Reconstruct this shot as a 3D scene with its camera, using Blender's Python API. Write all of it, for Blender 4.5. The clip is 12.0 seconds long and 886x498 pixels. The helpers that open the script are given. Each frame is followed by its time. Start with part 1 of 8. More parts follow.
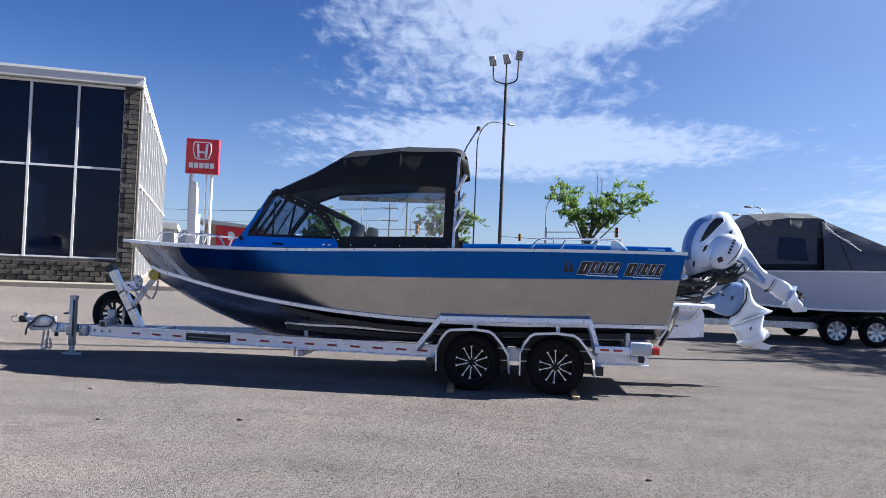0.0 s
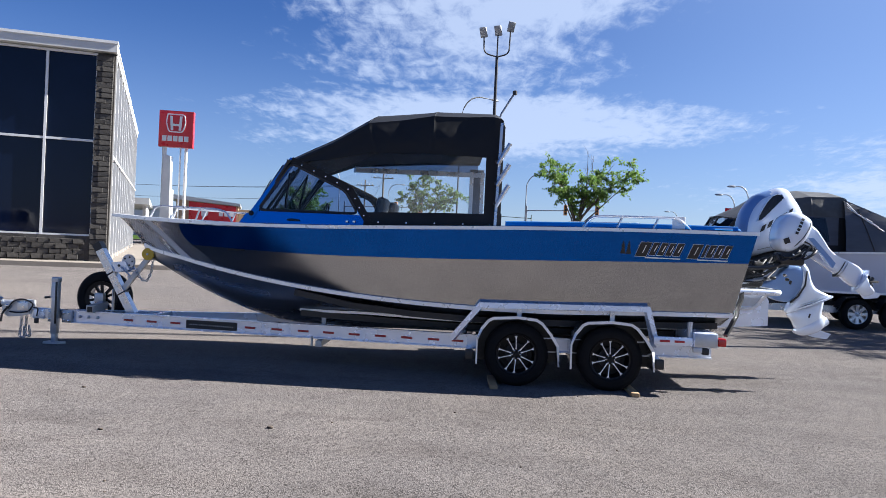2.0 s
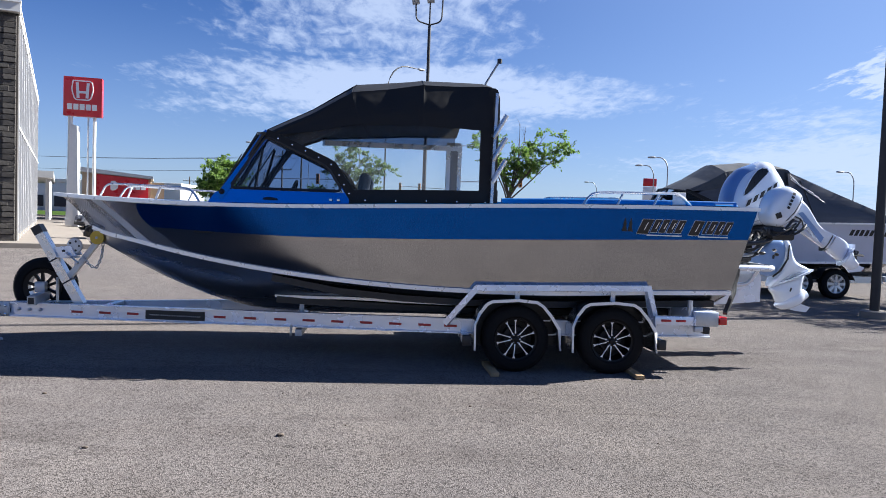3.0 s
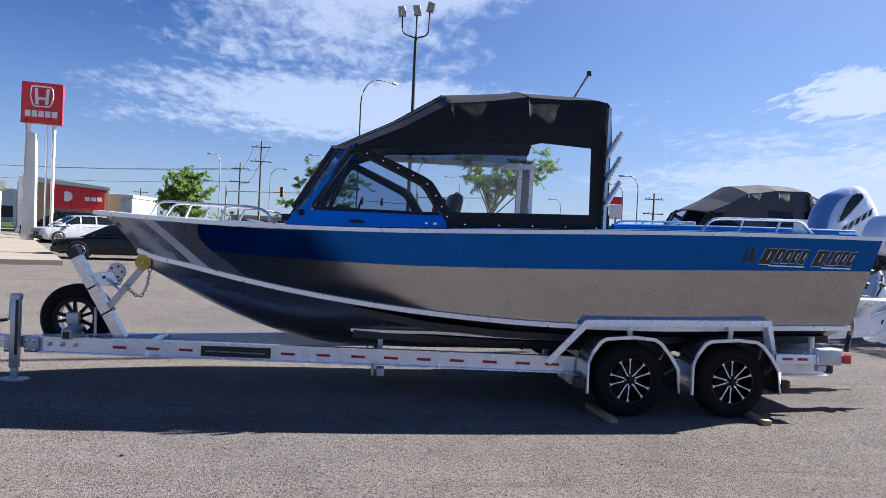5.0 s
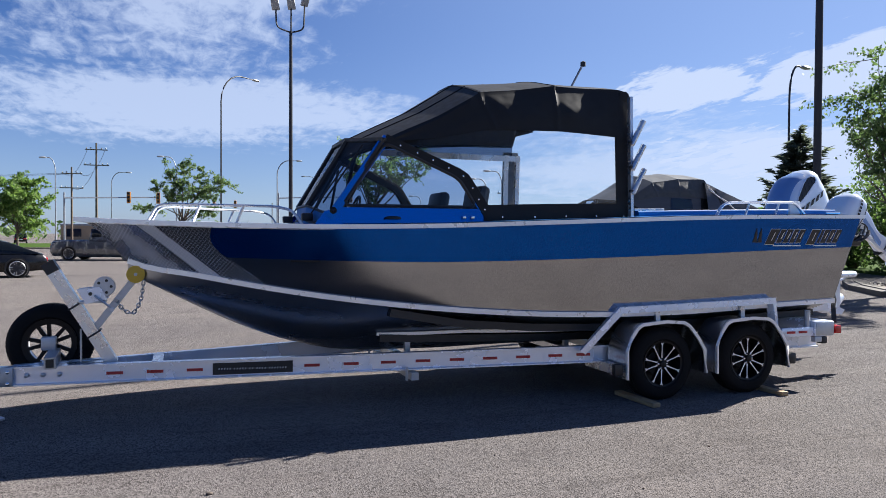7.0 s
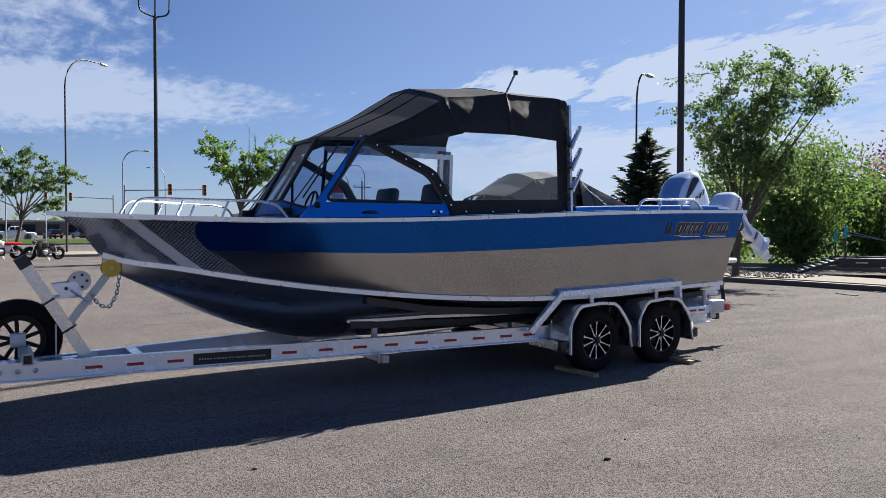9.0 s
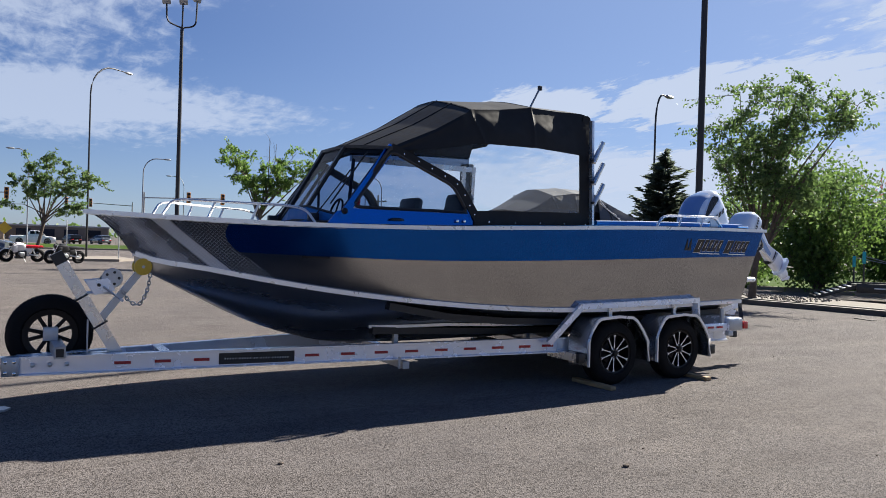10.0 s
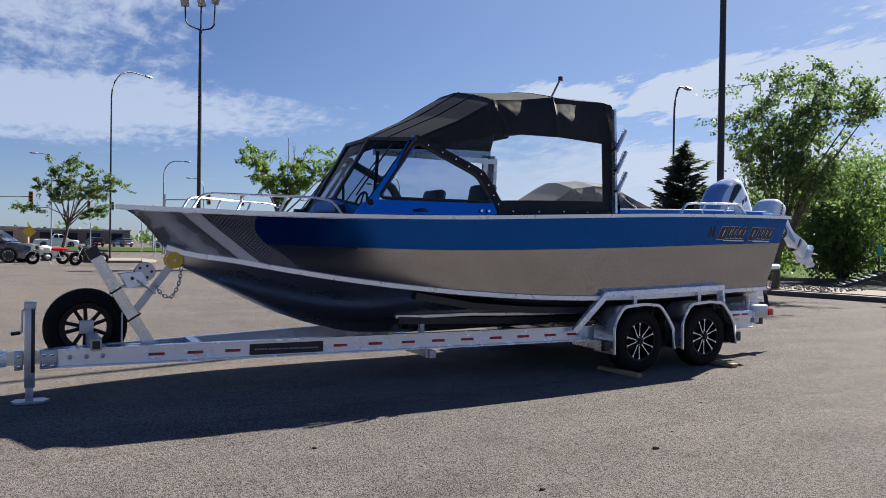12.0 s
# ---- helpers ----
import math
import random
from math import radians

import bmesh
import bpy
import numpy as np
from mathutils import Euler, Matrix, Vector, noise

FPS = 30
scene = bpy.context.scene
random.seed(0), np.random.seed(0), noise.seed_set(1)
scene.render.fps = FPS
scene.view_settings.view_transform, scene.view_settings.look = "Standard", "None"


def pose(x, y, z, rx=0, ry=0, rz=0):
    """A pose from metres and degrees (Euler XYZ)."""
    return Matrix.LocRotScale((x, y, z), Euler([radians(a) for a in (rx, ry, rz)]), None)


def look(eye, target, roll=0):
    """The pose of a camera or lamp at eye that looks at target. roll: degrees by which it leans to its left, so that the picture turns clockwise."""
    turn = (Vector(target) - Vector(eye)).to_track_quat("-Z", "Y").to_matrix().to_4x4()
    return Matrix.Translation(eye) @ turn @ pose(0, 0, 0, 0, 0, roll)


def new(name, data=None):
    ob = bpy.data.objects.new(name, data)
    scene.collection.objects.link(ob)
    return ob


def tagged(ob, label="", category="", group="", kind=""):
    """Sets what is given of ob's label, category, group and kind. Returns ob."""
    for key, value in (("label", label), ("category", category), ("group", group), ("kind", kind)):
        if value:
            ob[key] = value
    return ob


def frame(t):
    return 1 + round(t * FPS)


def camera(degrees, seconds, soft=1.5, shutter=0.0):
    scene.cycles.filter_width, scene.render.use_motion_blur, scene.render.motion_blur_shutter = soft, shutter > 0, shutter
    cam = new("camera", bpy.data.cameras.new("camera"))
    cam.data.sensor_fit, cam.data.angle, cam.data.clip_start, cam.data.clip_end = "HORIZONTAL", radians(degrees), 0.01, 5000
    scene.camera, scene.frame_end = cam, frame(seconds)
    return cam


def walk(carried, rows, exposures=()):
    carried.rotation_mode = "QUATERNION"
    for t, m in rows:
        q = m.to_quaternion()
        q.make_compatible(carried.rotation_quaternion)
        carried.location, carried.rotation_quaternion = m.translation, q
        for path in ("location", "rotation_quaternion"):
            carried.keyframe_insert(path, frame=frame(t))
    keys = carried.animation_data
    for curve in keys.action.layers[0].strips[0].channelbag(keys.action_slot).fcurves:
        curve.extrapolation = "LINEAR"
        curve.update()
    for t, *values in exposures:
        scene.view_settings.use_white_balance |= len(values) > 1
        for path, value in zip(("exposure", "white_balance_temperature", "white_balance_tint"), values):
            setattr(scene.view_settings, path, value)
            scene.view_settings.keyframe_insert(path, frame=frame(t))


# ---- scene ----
cam = camera(63.0, 12.0, soft=0.8)
PATH = [
    (0, (0.347, -8.974, 1.577), (0.178, -6.982, 1.613), 2.4),
    (0.5, (0.215, -8.788, 1.556), (0.055, -6.795, 1.6), 2.7),
    (1, (-0.007, -8.536, 1.581), (-0.127, -6.54, 1.605), 3.1),
    (1.5, (-0.232, -8.243, 1.556), (-0.333, -6.245, 1.569), 2.6),
    (2, (-0.51, -7.991, 1.56), (-0.598, -5.993, 1.539), 2.7),
    (2.5, (-0.924, -7.722, 1.586), (-0.893, -5.725, 1.482), 2.5),
    (4.3, (-2.194, -6.787, 1.67), (-1.951, -4.802, 1.625), 1.3),
    (4.5, (-2.309, -6.701, 1.678), (-2.068, -4.716, 1.632), 1.2),
    (5, (-2.735, -6.478, 1.658), (-2.461, -4.497, 1.613), 2.7),
    (5.5, (-3.088, -6.239, 1.624), (-2.802, -4.26, 1.577), 1.9),
    (6, (-3.442, -6.008, 1.638), (-3.063, -4.045, 1.601), 0.6),
    (6.5, (-3.898, -5.811, 1.617), (-3.262, -3.915, 1.576), -0.9),
    (6.7, (-4.063, -5.811, 1.58), (-3.419, -3.918, 1.551), 0.0),
    (8.3, (-5.333, -5.684, 1.578), (-4.402, -3.92, 1.432), 0.8),
    (8.5, (-5.362, -5.79, 1.604), (-4.395, -4.043, 1.488), 1.4),
    (9, (-5.605, -5.849, 1.566), (-4.555, -4.148, 1.512), 0.1),
    (9.5, (-5.698, -5.894, 1.514), (-4.664, -4.182, 1.484), 1.4),
    (10, (-5.747, -5.909, 1.493), (-4.729, -4.187, 1.483), 1.7),
    (10.5, (-5.812, -5.935, 1.466), (-4.822, -4.197, 1.462), 1.9),
    (11, (-5.838, -5.926, 1.439), (-4.855, -4.184, 1.432), 1.6),
    (11.5, (-5.838, -5.937, 1.415), (-4.862, -4.191, 1.408), 0.3),
    (12, (-5.841, -5.932, 1.412), (-4.866, -4.186, 1.395), 0.8),
]
EXPOSURES = [(0, 1.86, 5690, 11), (2.7, 1.85, 5690, 11), (5.5, 1.83, 5750, 12), (6.7, 1.73, 5780, 12), (8.3, 1.75, 5740, 13), (8.7, 1.66, 5870, 12), (9.5, 1.59, 6070, 11), (12, 1.59, 6090, 11)]
walk(cam, [(t, look(eye, target, roll)) for t, eye, target, roll in PATH], EXPOSURES)

# ---- world, sun, exposure ----
SUN = Vector((1.30, 0.30, 1.0)).normalized()
world = bpy.data.worlds.new("sky")
scene.world = world
world.use_nodes = True
wn, wl = world.node_tree.nodes, world.node_tree.links
wn.clear()
sky = wn.new("ShaderNodeTexSky")
sky.sky_type, sky.sun_disc = "NISHITA", False
sky.sun_elevation = math.asin(SUN.z)
sky.sun_rotation = math.atan2(SUN.x, SUN.y)
sky.altitude, sky.air_density, sky.dust_density, sky.ozone_density = 700, 1.0, 0.8, 4.0
geo = wn.new("ShaderNodeTexCoord")


def wmath(op, a, b=None, c=None):
    n = wn.new("ShaderNodeMath")
    n.operation = op
    for k, v in enumerate((a, b, c)):
        if v is None:
            continue
        if isinstance(v, (int, float)):
            n.inputs[k].default_value = v
        else:
            wl.new(v, n.inputs[k])
    return n.outputs[0]


def wramp(v, lo, hi):
    n = wn.new("ShaderNodeMapRange")
    n.interpolation_type = "SMOOTHSTEP"
    wl.new(v, n.inputs[0])
    n.inputs[1].default_value, n.inputs[2].default_value = lo, hi
    return n.outputs[0]


sep = wn.new("ShaderNodeSeparateXYZ")
wl.new(geo.outputs["Generated"], sep.inputs[0])
DX, DY, DZ = sep.outputs
# a cloud layer: directions carried to a flat sheet overhead
high = wmath("MAXIMUM", DZ, 0.03)
high = wmath("ADD", high, 0.12)
cu, cv = wmath("DIVIDE", DX, high), wmath("DIVIDE", DY, high)
comb = wn.new("ShaderNodeCombineXYZ")
wl.new(cu, comb.inputs[0]), wl.new(cv, comb.inputs[1])


def wnoise(scale, detail, rough, stretch=(1, 1, 1), shift=(0, 0, 0), warp=0.0):
    m = wn.new("ShaderNodeMapping")
    m.inputs["Scale"].default_value, m.inputs["Location"].default_value = stretch, shift
    wl.new(comb.outputs[0], m.inputs[0])
    n = wn.new("ShaderNodeTexNoise")
    n.inputs["Scale"].default_value, n.inputs["Detail"].default_value, n.inputs["Roughness"].default_value = scale, detail, rough
    n.inputs["Distortion"].default_value = warp
    wl.new(m.outputs[0], n.inputs[0])
    return n.outputs["Fac"]


azim = wmath("MULTIPLY", wmath("ARCTAN2", DX, DY), 57.2958)
elev = wmath("MULTIPLY", wmath("ARCSINE", DZ), 57.2958)


def bank(az, el, wide, tall, lean=0.0):
    """A cloud bank about a bearing and height in degrees: 1 in its middle, 0 at its rim, below 0 outside."""
    u = wmath("DIVIDE", wmath("SUBTRACT", azim, az), wide)
    v = wmath("DIVIDE", wmath("SUBTRACT", wmath("SUBTRACT", elev, el), wmath("MULTIPLY", u, lean)), tall)
    return wmath("SUBTRACT", 1.0, wmath("SQRT", wmath("ADD", wmath("MULTIPLY", u, u), wmath("MULTIPLY", v, v))))


sheets = wnoise(0.9, 4, 0.55, (0.8, 1.2, 1), (2.3, 1.1, 0))
flakes = wnoise(15.0, 6, 0.62, (1.0, 0.50, 1), (0.4, 0.7, 0), 0.35)
wisps = wnoise(2.6, 5, 0.6, (0.7, 0.9, 1), (3.4, 0.2, 0), 0.8)
banks = bank(3, 19, 18, 10, 2.5)
for spot in ((0, 9.3, 22, 3.2, 0.5), (47, 4.5, 32, 4.8, 0), (80, 14, 30, 9, 0), (-60, 9, 30, 4, 0)):
    banks = wmath("MAXIMUM", banks, bank(*spot))
cover = wmath("ADD", wmath("ADD", wmath("MULTIPLY", banks, 0.75), wmath("MULTIPLY", wmath("SUBTRACT", sheets, 0.5), 0.9)), wmath("ADD", wmath("MULTIPLY", wmath("SUBTRACT", flakes, 0.5), 0.75), wmath("MULTIPLY", wmath("SUBTRACT", wisps, 0.5), 0.7)))
thin = wmath("MULTIPLY", wramp(cover, 0.06, 0.46), 0.72)
puffs = wnoise(9.5, 8, 0.62, (1.0, 0.42, 1), (1.7, 2.2, 0), 0.25)
heaps = wmath("ADD", wmath("MULTIPLY", wmath("MAXIMUM", bank(38, 10.8, 7, 2.0, 0.8), wmath("MAXIMUM", wmath("MAXIMUM", bank(54, 11.6, 17, 3.0, 0.8), bank(52, 5.8, 20, 2.6)), bank(78, 14, 22, 8))), 0.85), wmath("MULTIPLY", wmath("SUBTRACT", puffs, 0.5), 1.5))
cloud = wmath("MAXIMUM", thin, wmath("MULTIPLY", wramp(heaps, 0.12, 0.32), 0.92))
haze = wramp(DZ, 0.30, -0.02)
white = wn.new("ShaderNodeMix")
white.data_type = "RGBA"
tint = wn.new("ShaderNodeMix")
tint.data_type = "RGBA"
wl.new(wmath("MULTIPLY", haze, 0.38), tint.inputs[0])
zenith = wn.new("ShaderNodeMix")
zenith.data_type = "RGBA"
wl.new(wmath("MULTIPLY", wramp(DZ, 0.42, 0.85), 0.8), zenith.inputs[0])
zenith.inputs[7].default_value = (0.32, 0.80, 2.2, 1)
deep = wn.new("ShaderNodeHueSaturation")
deep.inputs["Saturation"].default_value = 1.20
deep.inputs["Hue"].default_value = 0.515
deep.inputs["Value"].default_value = 0.685
wl.new(sky.outputs[0], deep.inputs["Color"])
wl.new(deep.outputs[0], tint.inputs[6])
tint.inputs[7].default_value = (3.13, 3.94, 6.03, 1)
# the air pales towards the sun's side
away = wn.new("ShaderNodeVectorMath")
away.operation = "DOT_PRODUCT"
wl.new(geo.outputs["Generated"], away.inputs[0])
away.inputs[1].default_value = SUN
pale = wn.new("ShaderNodeMix")
pale.data_type = "RGBA"
wl.new(wmath("MULTIPLY", wramp(away.outputs["Value"], 0.15, 1.0), 0.47), pale.inputs[0])
wl.new(tint.outputs[2], pale.inputs[6])
pale.inputs[7].default_value = (3.70, 4.76, 6.38, 1)
wl.new(cloud, white.inputs[0])
wl.new(pale.outputs[2], zenith.inputs[6])
wl.new(zenith.outputs[2], white.inputs[6])
white.inputs[7].default_value = (4.95, 5.45, 6.35, 1)
back = wn.new("ShaderNodeBackground")
back.inputs[1].default_value = 0.0415
wl.new(white.outputs[2], back.inputs[0])
wo = wn.new("ShaderNodeOutputWorld")
wl.new(back.outputs[0], wo.inputs[0])

sun_data = bpy.data.lights.new("sun", "SUN")
sun_data.energy, sun_data.angle, sun_data.color = 5.0, radians(0.53), (1.0, 0.905, 0.745)
sun = new("sun", sun_data)
sun.matrix_world = look(SUN * 60, (0, 0, 0))

# ---- materials ----
def mat(name, base, base2=None, scale=8.0, rough=0.5, metal=0.0, bump=0.0, bump_scale=60.0, coat=0.0, stretch=(1, 1, 1), dirt=0.0, spec=0.5):
    """A surface with large and fine variation: base to base2 by two noises, gloss that varies, fine relief."""
    m = bpy.data.materials.new(name)
    m.use_nodes = True
    n, l = m.node_tree.nodes, m.node_tree.links
    p = n["Principled BSDF"]
    p.inputs["Metallic"].default_value, p.inputs["Roughness"].default_value = metal, rough
    p.inputs["Coat Weight"].default_value, p.inputs["Specular IOR Level"].default_value = coat, spec
    p.inputs["Coat Roughness"].default_value = 0.04
    tc = n.new("ShaderNodeTexCoord")
    mp = n.new("ShaderNodeMapping")
    mp.inputs["Scale"].default_value = stretch
    l.new(tc.outputs["Object"], mp.inputs[0])
    base2 = base2 or tuple(c * 0.8 for c in base)
    n1 = n.new("ShaderNodeTexNoise")
    n1.inputs["Scale"].default_value, n1.inputs["Detail"].default_value = scale, 6
    n2 = n.new("ShaderNodeTexNoise")
    n2.inputs["Scale"].default_value, n2.inputs["Detail"].default_value = scale * 0.13, 3
    l.new(mp.outputs[0], n1.inputs[0]), l.new(mp.outputs[0], n2.inputs[0])
    av = n.new("ShaderNodeMath")
    av.operation = "MULTIPLY_ADD"
    l.new(n1.outputs["Fac"], av.inputs[0])
    av.inputs[1].default_value = 0.5
    half = n.new("ShaderNodeMath")
    half.operation = "MULTIPLY"
    l.new(n2.outputs["Fac"], half.inputs[0])
    half.inputs[1].default_value = 0.5
    l.new(half.outputs[0], av.inputs[2])
    rp = n.new("ShaderNodeValToRGB")
    rp.color_ramp.elements[0].position, rp.color_ramp.elements[1].position = 0.32, 0.68
    rp.color_ramp.elements[0].color, rp.color_ramp.elements[1].color = (*base2, 1), (*base, 1)
    l.new(av.outputs[0], rp.inputs[0])
    l.new(rp.outputs[0], p.inputs["Base Color"])
    mr = n.new("ShaderNodeMapRange")
    mr.inputs[1].default_value, mr.inputs[2].default_value = 0.3, 0.7
    mr.inputs[3].default_value, mr.inputs[4].default_value = max(rough - 0.08 - dirt, 0.02), min(rough + 0.08 + dirt, 1)
    l.new(n1.outputs["Fac"], mr.inputs[0])
    l.new(mr.outputs[0], p.inputs["Roughness"])
    if bump:
        n3 = n.new("ShaderNodeTexNoise")
        n3.inputs["Scale"].default_value, n3.inputs["Detail"].default_value = bump_scale, 4
        l.new(mp.outputs[0], n3.inputs[0])
        b = n.new("ShaderNodeBump")
        b.inputs["Strength"].default_value, b.inputs["Distance"].default_value = bump, 0.01
        l.new(n3.outputs["Fac"], b.inputs["Height"])
        l.new(b.outputs[0], p.inputs["Normal"])
    return m


def glass(name, tint, gloss=1.0, rough=0.0, milk=0.0):
    """A thin clear pane: what is behind shows through its tint, with a mirror's gloss by Fresnel."""
    m = bpy.data.materials.new(name)
    m.use_nodes = True
    n, l = m.node_tree.nodes, m.node_tree.links
    n.clear()
    t = n.new("ShaderNodeBsdfTransparent")
    t.inputs[0].default_value = (*tint, 1)
    g = n.new("ShaderNodeBsdfGlossy")
    g.inputs["Roughness"].default_value = rough
    f = n.new("ShaderNodeFresnel")
    f.inputs[0].default_value = 1.45
    k = n.new("ShaderNodeMath")
    k.operation = "MULTIPLY"
    k.inputs[1].default_value = gloss
    l.new(f.outputs[0], k.inputs[0])
    x = n.new("ShaderNodeMixShader")
    o = n.new("ShaderNodeOutputMaterial")
    scatter = n.new("ShaderNodeBsdfTranslucent")
    scatter.inputs[0].default_value = (0.8, 0.8, 0.8, 1)
    cloudy = n.new("ShaderNodeMixShader")
    cloudy.inputs[0].default_value = milk
    l.new(t.outputs[0], cloudy.inputs[1]), l.new(scatter.outputs[0], cloudy.inputs[2])
    l.new(k.outputs[0], x.inputs[0]), l.new(cloudy.outputs[0], x.inputs[1]), l.new(g.outputs[0], x.inputs[2]), l.new(x.outputs[0], o.inputs[0])
    return m


def asphalt_material():
    """Worn chip-seal: pale stones in a grey-brown binder, patched and stained."""
    m = bpy.data.materials.new("asphalt")
    m.use_nodes = True
    n, l = m.node_tree.nodes, m.node_tree.links
    p = n["Principled BSDF"]
    tc = n.new("ShaderNodeTexCoord")

    def tex(kind, scale, detail=4):
        t = n.new(kind)
        t.inputs["Scale"].default_value = scale
        if "Detail" in t.inputs:
            t.inputs["Detail"].default_value = detail
        l.new(tc.outputs["Object"], t.inputs[0])
        return t

    def ramp(src, *stops):
        r = n.new("ShaderNodeValToRGB")
        while len(r.color_ramp.elements) < len(stops):
            r.color_ramp.elements.new(0.5)
        for e, (at, c) in zip(r.color_ramp.elements, stops):
            e.position, e.color = at, (*c, 1)
        l.new(src, r.inputs[0])
        return r.outputs[0]

    def mix(kind, fac, a, b):
        x = n.new("ShaderNodeMix")
        x.data_type, x.blend_type = "RGBA", kind
        for slot, v in ((0, fac), (6, a), (7, b)):
            if isinstance(v, (int, float)):
                x.inputs[slot].default_value = v
            else:
                l.new(v, x.inputs[slot])
        return x.outputs[2]

    stones = tex("ShaderNodeTexVoronoi", 120.0)
    stones2 = tex("ShaderNodeTexVoronoi", 60.0)
    col = ramp(stones.outputs["Color"], (0.0, (0.0083, 0.0078, 0.0077)), (0.45, (0.0330, 0.0301, 0.0292)), (0.8, (0.0592, 0.0543, 0.0528)), (1.0, (0.163, 0.151, 0.148)))
    col = mix("MULTIPLY", 0.55, col, ramp(stones2.outputs["Color"], (0.1, (0.40, 0.385, 0.385)), (0.9, (1.27, 1.23, 1.22))))
    big = tex("ShaderNodeTexNoise", 0.22, 5)
    col = mix("MULTIPLY", 0.8, col, ramp(big.outputs["Fac"], (0.3, (0.84, 0.84, 0.85)), (0.7, (1.12, 1.09, 1.03))))
    mid = tex("ShaderNodeTexNoise", 1.6, 9)
    col = mix("MULTIPLY", 0.45, col, ramp(mid.outputs["Fac"], (0.28, (0.66, 0.64, 0.63)), (0.5, (1.0, 1.0, 1.0)), (0.75, (1.14, 1.12, 1.08))))
    # long tyre-worn streaks and ragged crack lines
    lane = n.new("ShaderNodeMapping")
    lane.inputs["Scale"].default_value, lane.inputs["Rotation"].default_value = (0.22, 1.5, 1), (0, 0, radians(-14))
    l.new(tc.outputs["Object"], lane.inputs[0])
    worn = n.new("ShaderNodeTexNoise")
    worn.inputs["Scale"].default_value, worn.inputs["Detail"].default_value = 1.1, 5
    l.new(lane.outputs[0], worn.inputs[0])
    col = mix("MULTIPLY", 0.7, col, ramp(worn.outputs["Fac"], (0.33, (0.84, 0.83, 0.82)), (0.52, (1.0, 1.0, 1.0)), (0.7, (1.10, 1.08, 1.05))))
    crack = n.new("ShaderNodeTexNoise")
    crack.inputs["Scale"].default_value, crack.inputs["Detail"].default_value = 0.30, 7
    l.new(lane.outputs[0], crack.inputs[0])
    col = mix("MULTIPLY", 0.6, col, ramp(crack.outputs["Fac"], (0.494, (1.0, 1.0, 1.0)), (0.4985, (0.55, 0.53, 0.52)), (0.503, (1.0, 1.0, 1.0))))
    l.new(col, p.inputs["Base Color"])
    p.inputs["Roughness"].default_value = 0.92
    p.inputs["Diffuse Roughness"].default_value = 0.35
    p.inputs["Specular IOR Level"].default_value = 0.12
    b = n.new("ShaderNodeBump")
    b.inputs["Strength"].default_value, b.inputs["Distance"].default_value = 0.85, 0.0036
    l.new(stones.outputs["Distance"], b.inputs["Height"])
    b2 = n.new("ShaderNodeBump")
    b2.inputs["Strength"].default_value, b2.inputs["Distance"].default_value = 0.35, 0.03
    l.new(mid.outputs["Fac"], b2.inputs["Height"])
    l.new(b2.outputs[0], b.inputs["Normal"])
    l.new(b.outputs[0], p.inputs["Normal"])
    return m


